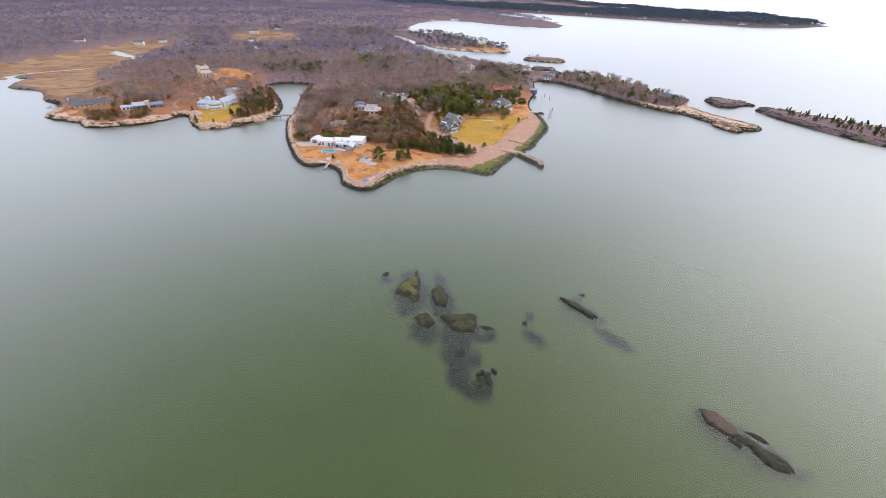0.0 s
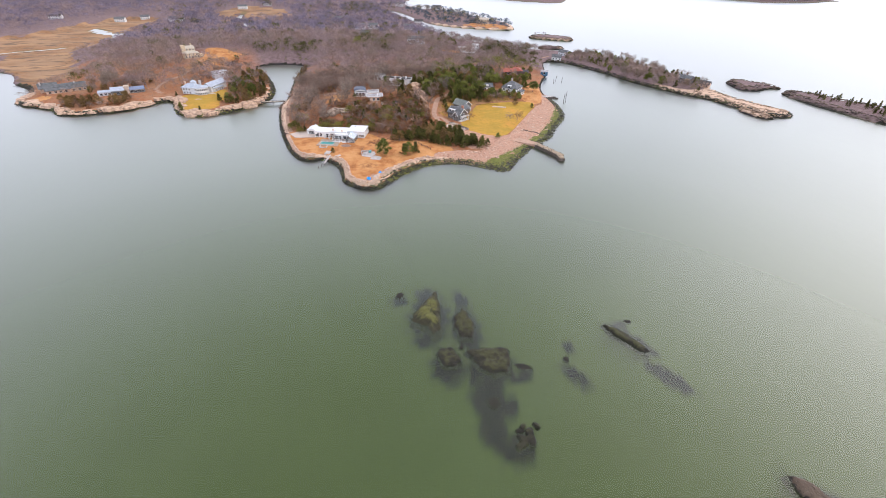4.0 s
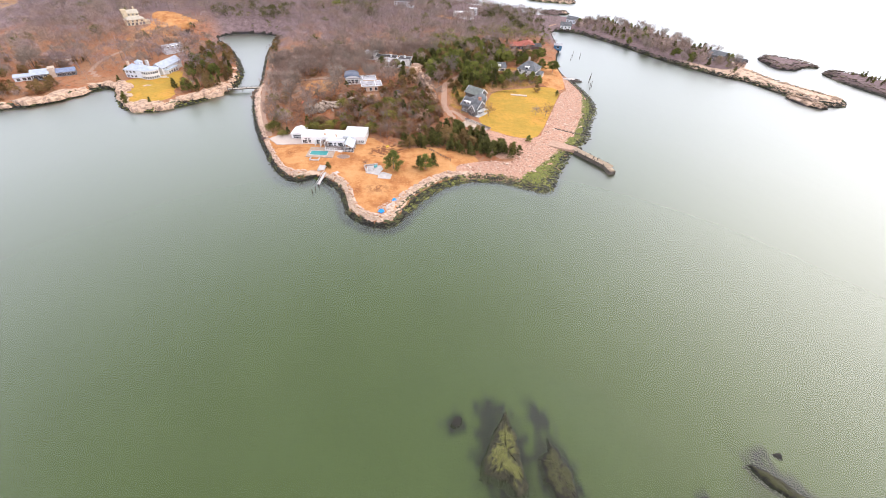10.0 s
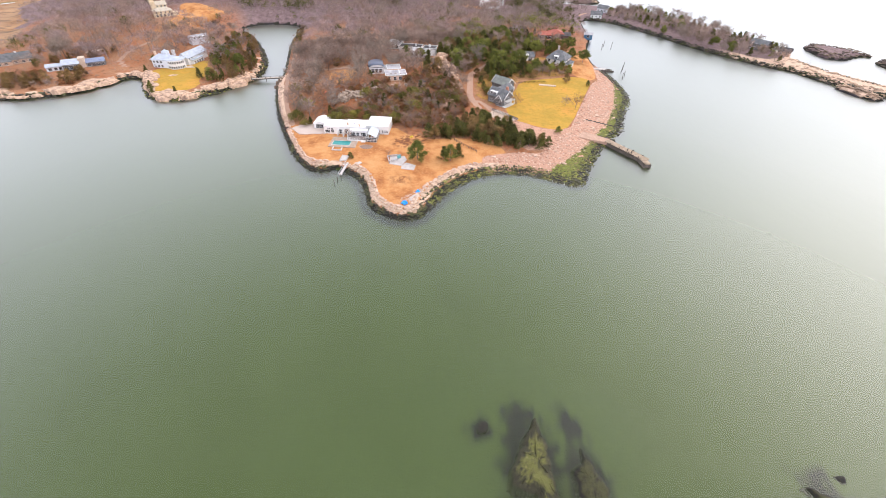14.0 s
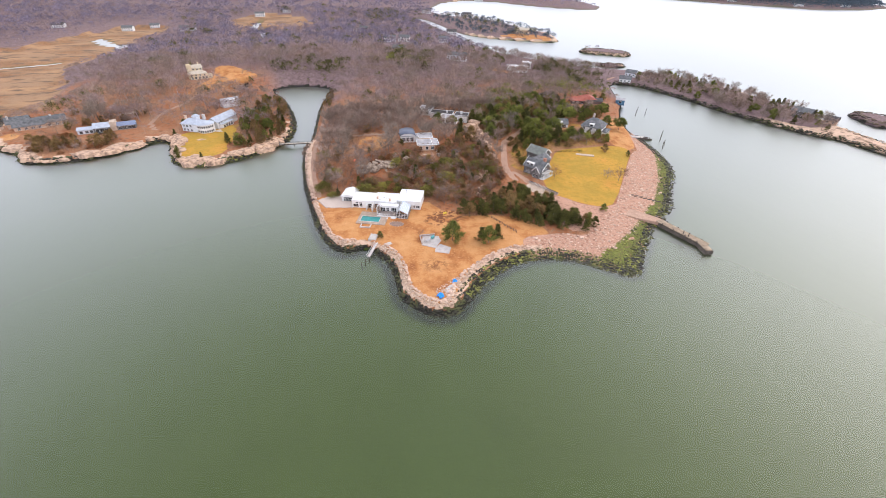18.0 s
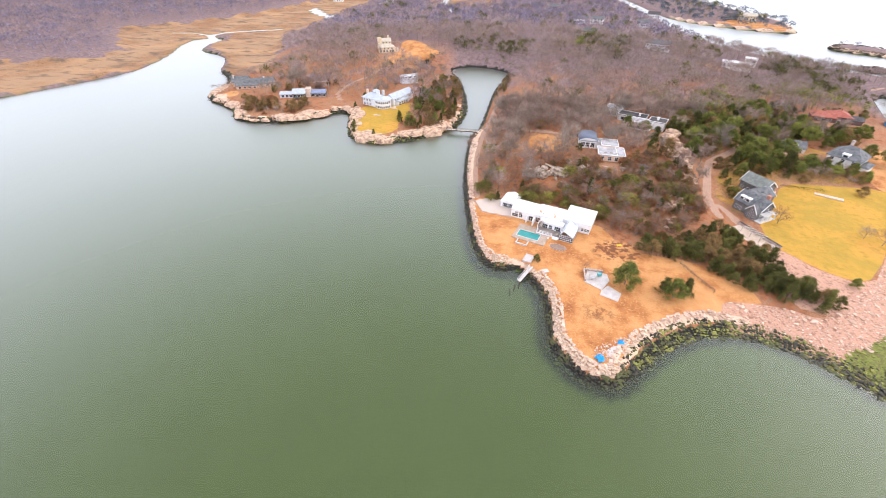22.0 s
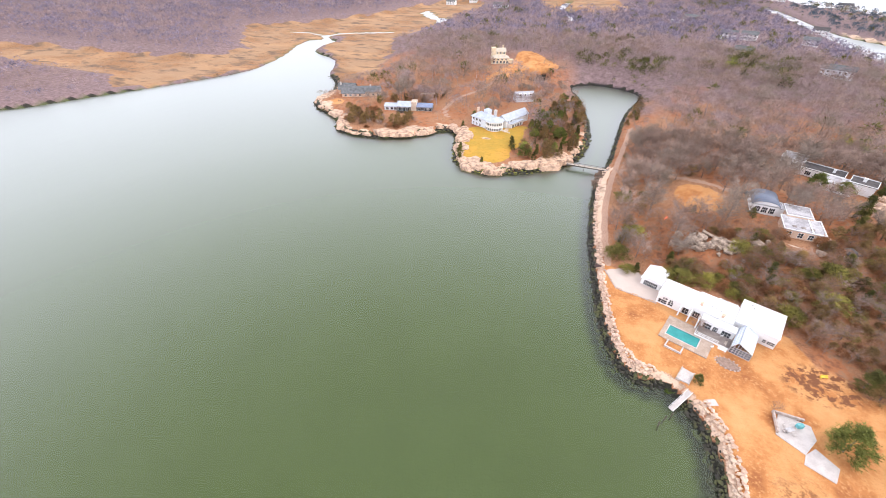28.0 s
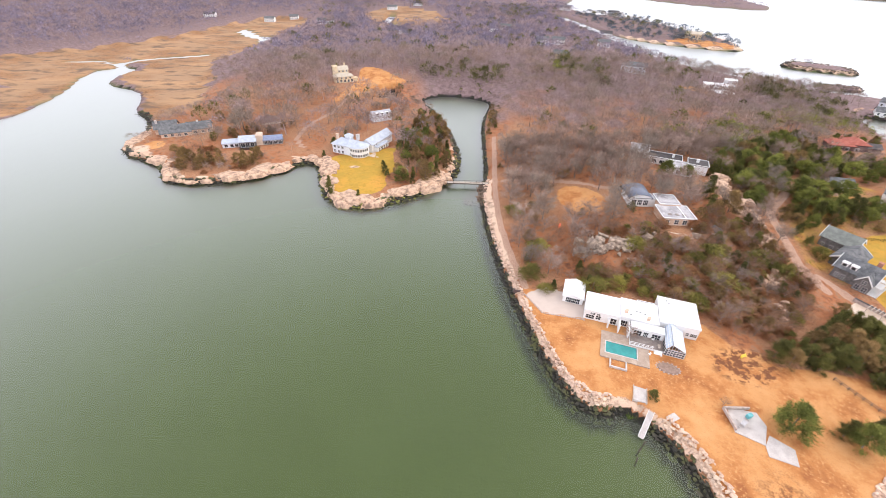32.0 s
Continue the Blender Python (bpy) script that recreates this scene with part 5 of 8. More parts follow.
for u, z, w_, t_ in ((-4.2, 0.4, 2.6, 1.6), (-1.8, 0.6, 1.5, 1.6), (-3.6, 2.1, 1.5, 0.9), (-1.9, 2.1, 1.2, 0.9), (2.6, 0.2, 1.8, 2.3)):
    hs.window("-v", 9.6, u, z, w_, t_, 3 if w_ > 2 else 2, 2)
hs.window("-v", 9.95, 5.6, 0.2, 1.9, 2.3, 3, 2, name="glass_door")
for u, w_ in ((9.4, 2.2), (11.6, 1.4), (14.4, 2.4)):
    hs.window("-v", 7.0, u, 0.4, w_, 2.1, 3, 2)
for v in (13.2, 16.0):
    hs.window("+u", 26, v, 0.7, 1.6, 1.4, 3, 2)
for u in (23.2, 24.4, 25.3):
    hs.window("-v", 11.4, u, 0.9, 0.95, 1.3, 2, 2)
for v in (11.5, 14, 16.5):
    hs.window("-u", -6, v, 0.8, 1.3, 1.3, 2, 1)
for u, v, z in ((5.7, 12.2, 3.93), (11.9, 10.8, 3.93)):
    hs.chimney(u, v, z, z + 0.9, TANWALL, 0.75)
for u, v, su, sv, z in ((8.6, 13.5, 0.8, 0.35, 3.93), (9.8, 13.3, 0.8, 0.35, 3.93), (11.0, 13.0, 0.9, 0.35, 3.93), (18.2, 20.4, 0.5, 0.5, 4.13), (17.6, 21.6, 0.5, 0.5, 4.13), (7.0, 11.5, 0.7, 0.4, 3.93)):
    sk = part("skylight", boxes((u - su / 2, v - sv / 2, z, u + su / 2, v + sv / 2, z + 0.16)), WHITE, hs.ob)
    part("pane", boxes((u - su / 2 + 0.06, v - sv / 2 + 0.06, z + 0.16, u + su / 2 - 0.06, v + sv / 2 - 0.06, z + 0.18)), GLASS, sk)
# conservatory: glazed gable with bars
cu0, cu1, cv0, cv1, ce, cr, cm = 16.6, 21.7, 2.4, 11.35, 2.3, 4.3, 17.9
bars, panes = bmesh.new(), bmesh.new()
for v in np.linspace(cv0, cv1, 10):
    for a, za, b, zb in ((cu0, ce, cm, cr), (cm, cr, cu1, ce)):
        q = [(a, za), (b, zb)]
        vs = [bars.verts.new((x, v + s * 0.06, z + h)) for x, z in q for s in (-1, 1) for h in (0.0, 0.1)]
        bmesh.ops.convex_hull(bars, input=vs)
for k in range(6):
    for a, za, b, zb, lim in ((cu0, ce, cm, cr, 3), (cm, cr, cu1, ce, 6)):
        if k > lim:
            continue
        x, z = a + (b - a) * k / lim, za + (zb - za) * k / lim
        box(bars, x - 0.05, cv0, z + 0.02, x + 0.05, cv1, z + 0.13)
for a, za, b, zb in ((cu0, ce, cm, cr), (cm, cr, cu1, ce)):
    vs = [panes.verts.new((x, v, z + h)) for x, z in ((a, za), (b, zb)) for v in (cv0, cv1) for h in (0.0, 0.05)]
    bmesh.ops.convex_hull(panes, input=vs)
cons = part("conservatory", bars, WHITE, hs.ob, "white-barred glass conservatory")
part("roof_glass", panes, PALEGLASS, cons, "pale blue sloping roof glass")
wallb = bmesh.new()
for u in np.linspace(cu0, cu1, 8):
    top_ = ce + (cr - ce) * (1 - abs(u - cm) / ((cm - cu0) if u < cm else (cu1 - cm)))
    box(wallb, u - 0.06, cv0 - 0.06, -0.3, u + 0.06, cv0 + 0.06, top_)
for z in (0.0, 0.8, 1.6, 2.3):
    box(wallb, cu0, cv0 - 0.05, z - 0.06, cu1, cv0 + 0.05, z + 0.063)
for v in np.linspace(cv0, 7.0, 5):
    box(wallb, cu0 - 0.06, v - 0.06, -0.3, cu0 + 0.06, v + 0.06, ce)
for v in np.linspace(cv0, cv1, 8):
    box(wallb, cu1 - 0.06, v - 0.06, -0.3, cu1 + 0.06, v + 0.06, ce)
part("glazing_grid", wallb, WHITE, cons)
glassb = bmesh.new()
prism(glassb, [(cu0, cv0), (cu1, cv0), (cu1, cv0 + 0.03), (cu0, cv0 + 0.03)], -0.3, ce)
box(glassb, cu0, cv0 + 0.04, -0.3, cu0 + 0.03, 7.0, ce)
box(glassb, cu1 - 0.03, cv0 + 0.04, -0.3, cu1, cv1, ce)
part("wall_glass", glassb, GLASS, cons)
hs.block(cu0 - 0.1, cv0 - 0.1, cu1 + 0.1, cv1, -1.5, -0.3, WHITE, "plinth")
# deck, stairs
hs.block(7.4, 2.7, 16.5, 7.0, -1.2, 0.62, WHITE, "deck_base")
deck = hs.block(7.5, 2.8, 16.5, 7.0, 0.62, 0.68, DECK, "deck", "dark weathered timber deck")
for i in range(14):
    part("plank", boxes((7.5, 2.84 + i * 0.297, 0.685, 16.5, 3.10 + i * 0.297, 0.70)), DECK, deck)
hs.rail([(7.45, 2.75), (13.5, 2.75)], 0.62, 1.0)
for i in range(6):
    hs.block(14.0 + 0.0, 2.65 - 0.34 * (i + 1), 16.2, 2.65 - 0.34 * i, -0.6, 0.5 - 0.18 * i, WHITE, "step")
for k, (u, v, z) in enumerate(((15.2, 4.0, 0.7), (13.7, 6.3, 0.7), (12.7, 0.7, 0.12))):
    s = thing("bench" if k == 0 else "garden_chair", ("tan wooden bench on the deck", "small pale garden chair on the deck", "white folding chair by the pool")[k], "seat", hs.ob.matrix_basis @ pose(u, v, z, 0, 0, 15 * k))
    l = 1.5 if k == 0 else 0.55
    part("seat", boxes((-0.28, -l / 2, 0.42, 0.28, l / 2, 0.47), bevel=0.01), TIMBER if k == 0 else WHITE, s)
    part("backrest", boxes((0.24, -l / 2, 0.47, 0.30, l / 2, 0.92), bevel=0.01), TIMBER if k == 0 else WHITE, s)
    for a in (-0.24, 0.24):
        for b in (-l / 2 + 0.05, l / 2 - 0.05):
            part("leg", boxes((a - 0.03, b - 0.03, 0, a + 0.03, b + 0.03, 0.42)), TIMBER if k == 0 else WHITE, s)

pool = thing("swimming_pool", "rectangular pool under a teal cover in a tan terrace", "pool", hs.ob.matrix_basis.copy())
tb = boxes((-0.4, -4.3, -1.5, 0.85, 6.1, 0.12), (9.6, -4.3, -1.5, 12.7, 2.6, 0.12), (0.85, 2.15, -1.5, 9.6, 6.1, 0.12), (0.85, -4.3, -1.5, 9.6, -2.55, 0.12))
part("terrace", tb, varied("weathered_terrace", (0.33, 0.245, 0.185), (0.47, 0.365, 0.285), 0.7, 0.85, bump=0.3), pool, "weathered tan stone terrace")
part("coping", boxes((0.75, -2.65, 0.125, 9.7, -2.35, 0.19), (0.75, 1.95, 0.125, 9.7, 2.25, 0.19), (0.75, -2.35, 0.125, 1.05, 1.95, 0.19), (9.4, -2.35, 0.125, 9.7, 1.95, 0.19)), CONCRETE, pool)
part("cover", boxes((1.05, -2.35, -0.4, 9.4, 1.95, 0.04)), POOL, pool, "flat teal pool cover")
part("planter_wall", boxes((2.2, -7.3, -1.2, 2.6, -4.3, 0.2), (6.4, -7.3, -1.2, 6.8, -4.3, 0.2), (2.6, -7.3, -1.2, 6.4, -6.9, 0.2)), CONCRETE, pool, "pale low planter wall")
for i in range(4):
    part("flagstone", boxes((-0.2 + 0.0, 2.3 + 0.93 * i, 0.125, 6.8, 3.15 + 0.93 * i, 0.14)), MATS["weathered_terrace"], pool)
bed = thing("flower_bed", "round bare planting bed edged with stones", "bed", hs.ob.matrix_basis @ pose(17.5, -2.2, -0.35))
bm = bmesh.new()
bmesh.ops.create_cone(bm, cap_ends=True, segments=20, radius1=2.9, radius2=2.5, depth=0.35, matrix=Matrix.Translation((0, 0, 0.1)) @ Matrix.Diagonal((1.1, 0.7, 1, 1)))
part("soil", bm, varied("bed_soil", (0.20, 0.13, 0.10), (0.32, 0.22, 0.17), 1.5), bed)
for i in range(16):
    a = i * 0.3927
    part("edging_stone", boxes((3.1 * math.cos(a) - 0.2, 2.0 * math.sin(a) - 0.2, 0.0, 3.1 * math.cos(a) + 0.2, 2.0 * math.sin(a) + 0.2, 0.3), bevel=0.06), STONEWALL, bed)

ga = House("garage", "small white garage with a low pitched roof beside the drive", -25.6, 60.1, 3.4, -18, category="garage")
ga.block(-13, 15.4, -6.8, 23.6, -1.2, 2.4, WHITE)
ga.gable(-13, 15.4, -6.8, 23.6, 2.4, 1.0, ROOFWHITE, WHITE, False, 0.35)
ga.window("-v", 15.4, -9.9, 0.0, 4.4, 2.1, 8, 2, name="garage_door")
ga.window("-u", -13, 19.5, 0.9, 1.2, 1.0)

# drive kerb stones
kerb = thing("drive_edging", "row of small stones edging the gravel court", "kerb", Matrix())
for i, (x, y, nx, ny) in enumerate(along([(-45, 82), (-40.5, 73.2), (-27.6, 70.0)], 0.75)):
    part("stone", boxes((x - 0.28, y - 0.24, level(x, y) - 0.15, x + 0.28, y + 0.24, level(x, y) + 0.2), bevel=0.06), STONEWALL, kerb)

# ---- hilltop house with vaulted roof ----
ha = House("hilltop_house", "hilltop house with a slate-blue vaulted roof and white flat-roofed wing", 9.2, 112.0, 13.2, -3)
ha.block(0, 0, 11.5, 9.5, -4, 3.0, TANWALL)
ha.flat(0, 0, 11.5, 9.5, 3.0, GREYFLAT, 0.4, 0.25, "patchy white and grey flat roof", WHITE)
ha.block(7.9, -0.3, 8.2, 9.8, 3.18, 3.45, WHITE, "roof_kerb")
ha.block(1.5, 9.5, 9.5, 14.0, -4, 3.6, TANWALL)
ha.flat(1.5, 9.62, 9.5, 18.0, 3.6, GREYFLAT, 0.1, 0.2, "grey flat roof with white edge", WHITE)
ha.block(1.5, 14.0, 9.5, 18.0, -4, 3.6, WHITE)
ha.block(-8.6, 13.6, -0.4, 23.6, -4, 3.4, WHITE)
bm = bmesh.new()
arc = [(-4.5 + 4.6 * math.cos(a), 3.4 + 1.9 * math.sin(a)) for a in np.linspace(0, math.pi, 13)]
lo = [[bm.verts.new((u, v, z)) for u, z in arc] for v in (13.2, 24.0)]
hi = [[bm.verts.new((u * 1.0, v, z + 0.18)) for u, z in arc] for v in (13.2, 24.0)]
for i in range(12):
    bm.faces.new((hi[0][i], hi[0][i + 1], hi[1][i + 1], hi[1][i]))
    bm.faces.new((lo[0][i + 1], lo[0][i], lo[1][i], lo[1][i + 1]))
    bm.faces.new((lo[0][i], lo[0][i + 1], hi[0][i + 1], hi[0][i]))
    bm.faces.new((lo[1][i + 1], lo[1][i], hi[1][i], hi[1][i + 1]))
bm.faces.new((lo[0][0], hi[0][0], hi[1][0], lo[1][0])), bm.faces.new((hi[0][-1], lo[0][-1], lo[1][-1], hi[1][-1]))
bmesh.ops.recalc_face_normals(bm, faces=bm.faces)
part("roof", bm, SLATEROOF, ha.ob, "slate-blue barrel-vaulted metal roof", True)
for v in (13.6, 23.4):
    bm = bmesh.new()
    prism_pts = [(u, z) for u, z in arc if z > 3.41]
    a = [bm.verts.new((u * 0.98 - 0.09, v, z - 0.02)) for u, z in prism_pts]
    b = [bm.verts.new((u * 0.98 - 0.09, v + 0.2, z - 0.02)) for u, z in prism_pts]
    bm.faces.new(a), bm.faces.new(b[::-1])
    for i in range(len(a)):
        j = (i + 1) % len(a)
        bm.faces.new((a[i], a[j], b[j], b[i]))
    bmesh.ops.recalc_face_normals(bm, faces=bm.faces)
    part("gable_wall", bm, WHITE, ha.ob)
ha.block(-0.4, 14.0, 1.5, 19.5, -4, 3.0, WHITE, "link_wall")
ha.flat(-0.3, 14.1, 1.38, 19.4, 3.0, GREYFLAT, 0.0, 0.2, "", WHITE)
for k in range(3):
    ha.block(2.4 + 2.6 * k, 2.0, 3.6 + 2.6 * k, 3.2, 3.19, 3.34, DECK, "roof_hatch")
ha.block(11.5, -1.0, 15.5, 7.0, -3.5, -0.2, TANSTONE, "side_terrace", "pale stone side terrace")
for u in (-6.8, -4.5, -2.2):
    ha.window("-v", 13.6, u, 0.7, 1.9, 2.3, 3, 2)
for u in (1.6, 5.0, 8.0):
    ha.window("-v", 0, u, 0.5, 1.6, 1.9, 2, 2)
ha.window("+u", 11.5, 4.5, 0.6, 3.0, 1.8, 3, 1)
bm = bmesh.new()
bmesh.ops.create_cone(bm, cap_ends=True, segments=24, radius1=4.2, radius2=4.2, depth=1.2, matrix=Matrix.Translation((4.2, -1.2, -0.9)))
part("terrace", bm, TANSTONE, ha.ob, "curved stone terrace")
ha.rail([(10.0, -2.2), (13.4, -2.2)], -0.3)
gz = House("gazebo", "small garden pavilion with a dark pitched roof", 30, 112.5, level(30, 112.5), 20, category="pavilion")
for u in (-1.7, 1.7):
    for v in (-1.7, 1.7):
        gz.block(u - 0.1, v - 0.1, u + 0.1, v + 0.1, -0.5, 2.2, TIMBER, "post")
gz.hip(-1.9, -1.9, 1.9, 1.9, 2.2, 1.2, DARKROOF, 0.4, 0.02)
gz.block(-2.0, -2.0, 2.0, 2.0, -0.8, 0.15, STONEWALL, "floor_slab")

# ---- modern house on the ridge ----
hb = House("ridge_house", "modern white house with stepped dark flat roofs among trees", 31, 161, 12.3, -24)
for u0, v0, u1, v1, z in ((0, 0, 11, 8, 3.4), (8.5, 5.5, 17, 13, 4.0), (-9, 9.5, 6, 17, 3.2), (-18, 14.5, -9.3, 23, 3.8)):
    hb.block(u0, v0, u1, v1, -3, z, WHITE)
    hb.flat(u0, v0, u1, v1, z, GREYFLAT if u0 in (0, -18) else DARKROOF, 0.35, 0.3, "flat roof with white edge", WHITE)
for u in (1.8, 5.2, 8.6):
    hb.window("-v", 0, u, 0.5, 2.2, 1.9, 3, 1)
for u in (-16, -12.5):
    hb.window("-v", 14.5, u, 0.5, 2.4, 2.0, 3, 1)
for u in (-6, -2.5):
    hb.window("-v", 9.5, u, 0.5, 2.2, 1.8, 3, 1)
hb.chimney(12.5, 9.5, 4.1, 5.6, WHITE, 1.2)
hb.chimney(2, 13, 3.3, 4.6, WHITE, 1.0)

# ---- grey shingle house on the lawn ----
hg = House("shingle_house", "large grey shingle house with white dormers and porches beside the lawn", 66.6, 97.5, level(76, 95) - 0.2, -57)
hg.block(0, 0, 11.5, 8.0, -1.5, 4.6, WALLSHINGLE)
hg.gable(0, 0, 11.5, 8.0, 4.6, 3.4, GREYSHINGLE, WALLSHINGLE, True, 0.5)
hg.block(7.2, -2.0, 11.5, 0, -1.5, 4.2, WALLSHINGLE)
hg.gable(7.2, -2.0, 11.5, 4.0, 4.2, 2.6, GREYSHINGLE, WALLSHINGLE, False, 0.45)
hg.block(-3.5, 8.0, 4.5, 19.0, -1.5, 4.0, WALLSHINGLE)
hg.gable(-3.5, 7.0, 4.5, 19.0, 4.0, 2.4, GREYSHINGLE, WALLSHINGLE, False, 0.4)
hg.block(-11.5, 18.5, -0.5, 26.5, -1.5, 4.6, WALLSHINGLE)
hg.gable(-11.5, 18.5, -0.5, 26.5, 4.6, 3.0, varied("green_grey_shingle", (0.15, 0.16, 0.14), (0.25, 0.26, 0.23), 0.6, 0.9, bump=0.6), WALLSHINGLE, True, 0.5)
hg.chimney(9.2, 5.5, 6.0, 9.2, BRICK, 1.3)


def rake_boards(h, u0, v0, u1, v1, z, rise, along_u, over):
    """White boards under the roof edges of the gables."""
    half = ((v1 - v0) if along_u else (u1 - u0)) / 2
    mid_ = ((v0 + v1) if along_u else (u0 + u1)) / 2
    drop = over * rise / half
    for e in ((u0 - over - 0.1, u1 + over + 0.1) if along_u else (v0 - over - 0.1, v1 + over + 0.1)):
        for s in (-1, 1):
            bm = bmesh.new()
            q = [(mid_ + s * (half + over), z - drop), (mid_, z + rise)]
            vs = [bm.verts.new((e + d, a, b + k) if along_u else (a, e + d, b + k)) for a, b in q for d in (-0.08, 0.08) for k in (-0.3, 0.22)]
            bmesh.ops.convex_hull(bm, input=vs)
            part("rake_board", bm, WHITE, h.ob)


for spec in ((0, 0, 11.5, 8.0, 4.6, 3.4, True, 0.5), (7.2, -2.0, 11.5, 4.0, 4.2, 2.6, False, 0.45), (-3.5, 7.0, 4.5, 19.0, 4.0, 2.4, False, 0.4), (-11.5, 18.5, -0.5, 26.5, 4.6, 3.0, True, 0.5)):
    rake_boards(hg, *spec)
for v in (-1.2, 2.8, 6.8):
    hg.block(13.9, v - 0.14, 14.2, v + 0.14, 0.4, 2.9, WHITE, "post")
hg.block(11.5, 5.2, 14.4, 7.6, 2.9, 3.1, WHITE, "porch_roof")
hg.block(4.5, 8.4, 8.5, 14.0, -1.2, 0.3, WHITE, "porch_base")
hg.rail([(8.4, 8.5), (8.4, 13.9)], 0.3)
hg.block(4.5, 9.0, 8.0, 13.4, 2.7, 2.9, WHITE, "balcony", "white upper balcony")
hg.rail([(7.9, 9.1), (7.9, 13.3)], 2.9)
for v in (9.2, 13.2):
    hg.block(7.7, v - 0.12, 7.94, v + 0.12, 0.3, 2.7, WHITE, "post")
for u in (1.6, 3.4):
    hg.window("-v", 0, u, 0.7, 1.3, 1.7, 2, 2)
for u in (2.0, 4.6):
    d = part("dormer", boxes((u - 0.9, 0.5, 5.0, u + 0.9, 2.8, 6.5), (u - 1.1, 0.3, 6.5, u + 1.1, 3.0, 6.65)), WHITE, hg.ob, "white roof dormer")
    part("pane", boxes((u - 0.6, 0.42, 5.3, u + 0.6, 0.5, 6.25)), GLASS, d)
for u in (8.3, 10.4):
    hg.window("-v", -2.0, u, 0.5, 1.5, 2.0, 2, 2)
hg.window("-v", -2.0, 9.35, 3.2, 1.4, 1.4, 2, 2)
for v, z in ((1.5, 0.6), (4.2, 0.6), (1.5, 3.0), (4.2, 3.0), (6.6, 0.6)):
    hg.window("+u", 11.5, v, z, 1.5, 1.6, 2, 2)
hg.block(11.5, -1.5, 14.2, 7.5, -1.2, 0.4, WHITE, "porch_base")
hg.rail([(14.1, -1.4), (14.1, 7.4)], 0.4)
hg.block(11.5, 0.5, 13.8, 5.0, 2.7, 2.9, WHITE, "balcony", "white upper balcony")
hg.rail([(13.7, 0.6), (13.7, 4.9)], 2.9)
for v in (0.7, 4.8):
    hg.block(13.4, v - 0.12, 13.64, v + 0.12, 0.4, 2.7, WHITE, "post")
hg.block(-0.5, 20.0, 1.6, 24.5, 2.2, 2.4, WHITE, "balcony", "white upper balcony")
hg.rail([(1.5, 20.1), (1.5, 24.4)], 2.4)
for v in (20.2, 24.2):
    hg.block(1.2, v - 0.12, 1.44, v + 0.12, -1, 2.2, WHITE, "post")
for v in (20.8, 23.6):
    hg.window("+u", -0.5, v, 2.5, 1.5, 1.6, 2, 2)
for u in (-10, -7, -4.5):
    hg.window("-v", 18.5, u, 0.7, 1.3, 1.5, 2, 2)
for v in (10, 13, 16):
    hg.window("-u", -3.5, v, 0.9, 1.3, 1.4, 2, 2)
hg.block(0.5, 12.5, 2.2, 13.9, 5.6, 5.75, GLASS, "skylight")
for v in (2.5, 5.5):
    hg.window("-u", 0, v, 0.7, 1.3, 1.6, 2, 2)

# ---- grey hip-roofed house by the shore, its garage, and the red-roofed house ----
hh = House("hip_roofed_house", "grey hip-roofed house with white trim near the shore", 127.5, 151.0, level(132, 155) - 0.2, -45)
hh.block(0, 0, 13.5, 13.5, -1.5, 5.4, WHITE)
hh.hip(0, 0, 13.5, 13.5, 5.4, 4.6, GREYSHINGLE, 0.7, 0.25)
hh.block(13.5, 2, 17, 11, -1.5, 3.0, WHITE)
hh.hip(13.5, 2, 17, 11, 3.0, 1.0, GREYSHINGLE, 0.4, 0.5)
hh.chimney(5, 9.5, 8.2, 11.6, STONEWALL, 1.2)
for u in (2.2, 6.7, 11.2):
    for z in (0.7, 3.3):
        hh.window("-v", 0, u, z, 1.6, 1.6, 2, 2)
for v in (2.5, 6.5, 10.5):
    hh.window("+u", 13.5, v, 3.4, 1.6, 1.6, 2, 2)
    hh.window("+u", 17, v * 0.8 + 1.2, 0.6, 1.6, 1.8, 2, 2)
d = part("dormer", boxes((5.4, 0.2, 5.6, 8.2, 3.2, 7.2), (5.1, 0.0, 7.2, 8.5, 3.6, 7.35)), WHITE, hh.ob, "white roof dormer")
part("pane", boxes((5.9, 0.12, 5.9, 7.7, 0.2, 6.9)), GLASS, d)
hk = House("garage", "white-fronted garage with a grey pitched roof", 113.5, 163.5, level(120, 167) - 0.2, -12, category="garage")
hk.block(0, 0, 10, 8, -1.5, 2.7, WHITE)
hk.gable(0, 0, 10, 8, 2.7, 2.6, GREYSHINGLE, WHITE, True, 0.4)
for u in (2.6, 7.2):
    hk.window("-v", 0, u, -0.2, 2.9, 2.2, 4, 2, name="garage_door")
hk.block(3.9, 0.4, 6.1, 2.6, 3.0, 4.4, WHITE, "dormer")
hr = House("red_roofed_house", "dark house under low red tiled roofs near the cove", 153, 218.5, level(166, 224) - 0.2, -14)
hr.block(0, 0, 18, 9, -2, 3.2, DARKWALL)
hr.hip(0, 0, 12, 9, 3.2, 2.2, REDROOF, 0.9, 0.5)
hr.hip(9.5, 1.5, 20, 12, 3.9, 2.4, REDROOF, 0.9, 0.4)
hr.block(10.5, 9, 20, 12, -2, 3.6, DARKWALL)
hr.block(18, 0.5, 26, 7.5, -2, 2.8, DARKWALL)
hr.gable(18, 0.5, 26, 7.5, 2.8, 1.7, DARKROOF, DARKWALL, True, 0.5)
for u in (2, 5.5, 9, 14):
    hr.window("-v", 0, u, 0.6, 2.0, 1.7, 2, 1)
hr.chimney(6, 5.5, 4.8, 7.0, BRICK, 1.0)
hr.chimney(15, 8, 5.4, 7.4, BRICK, 1.0)
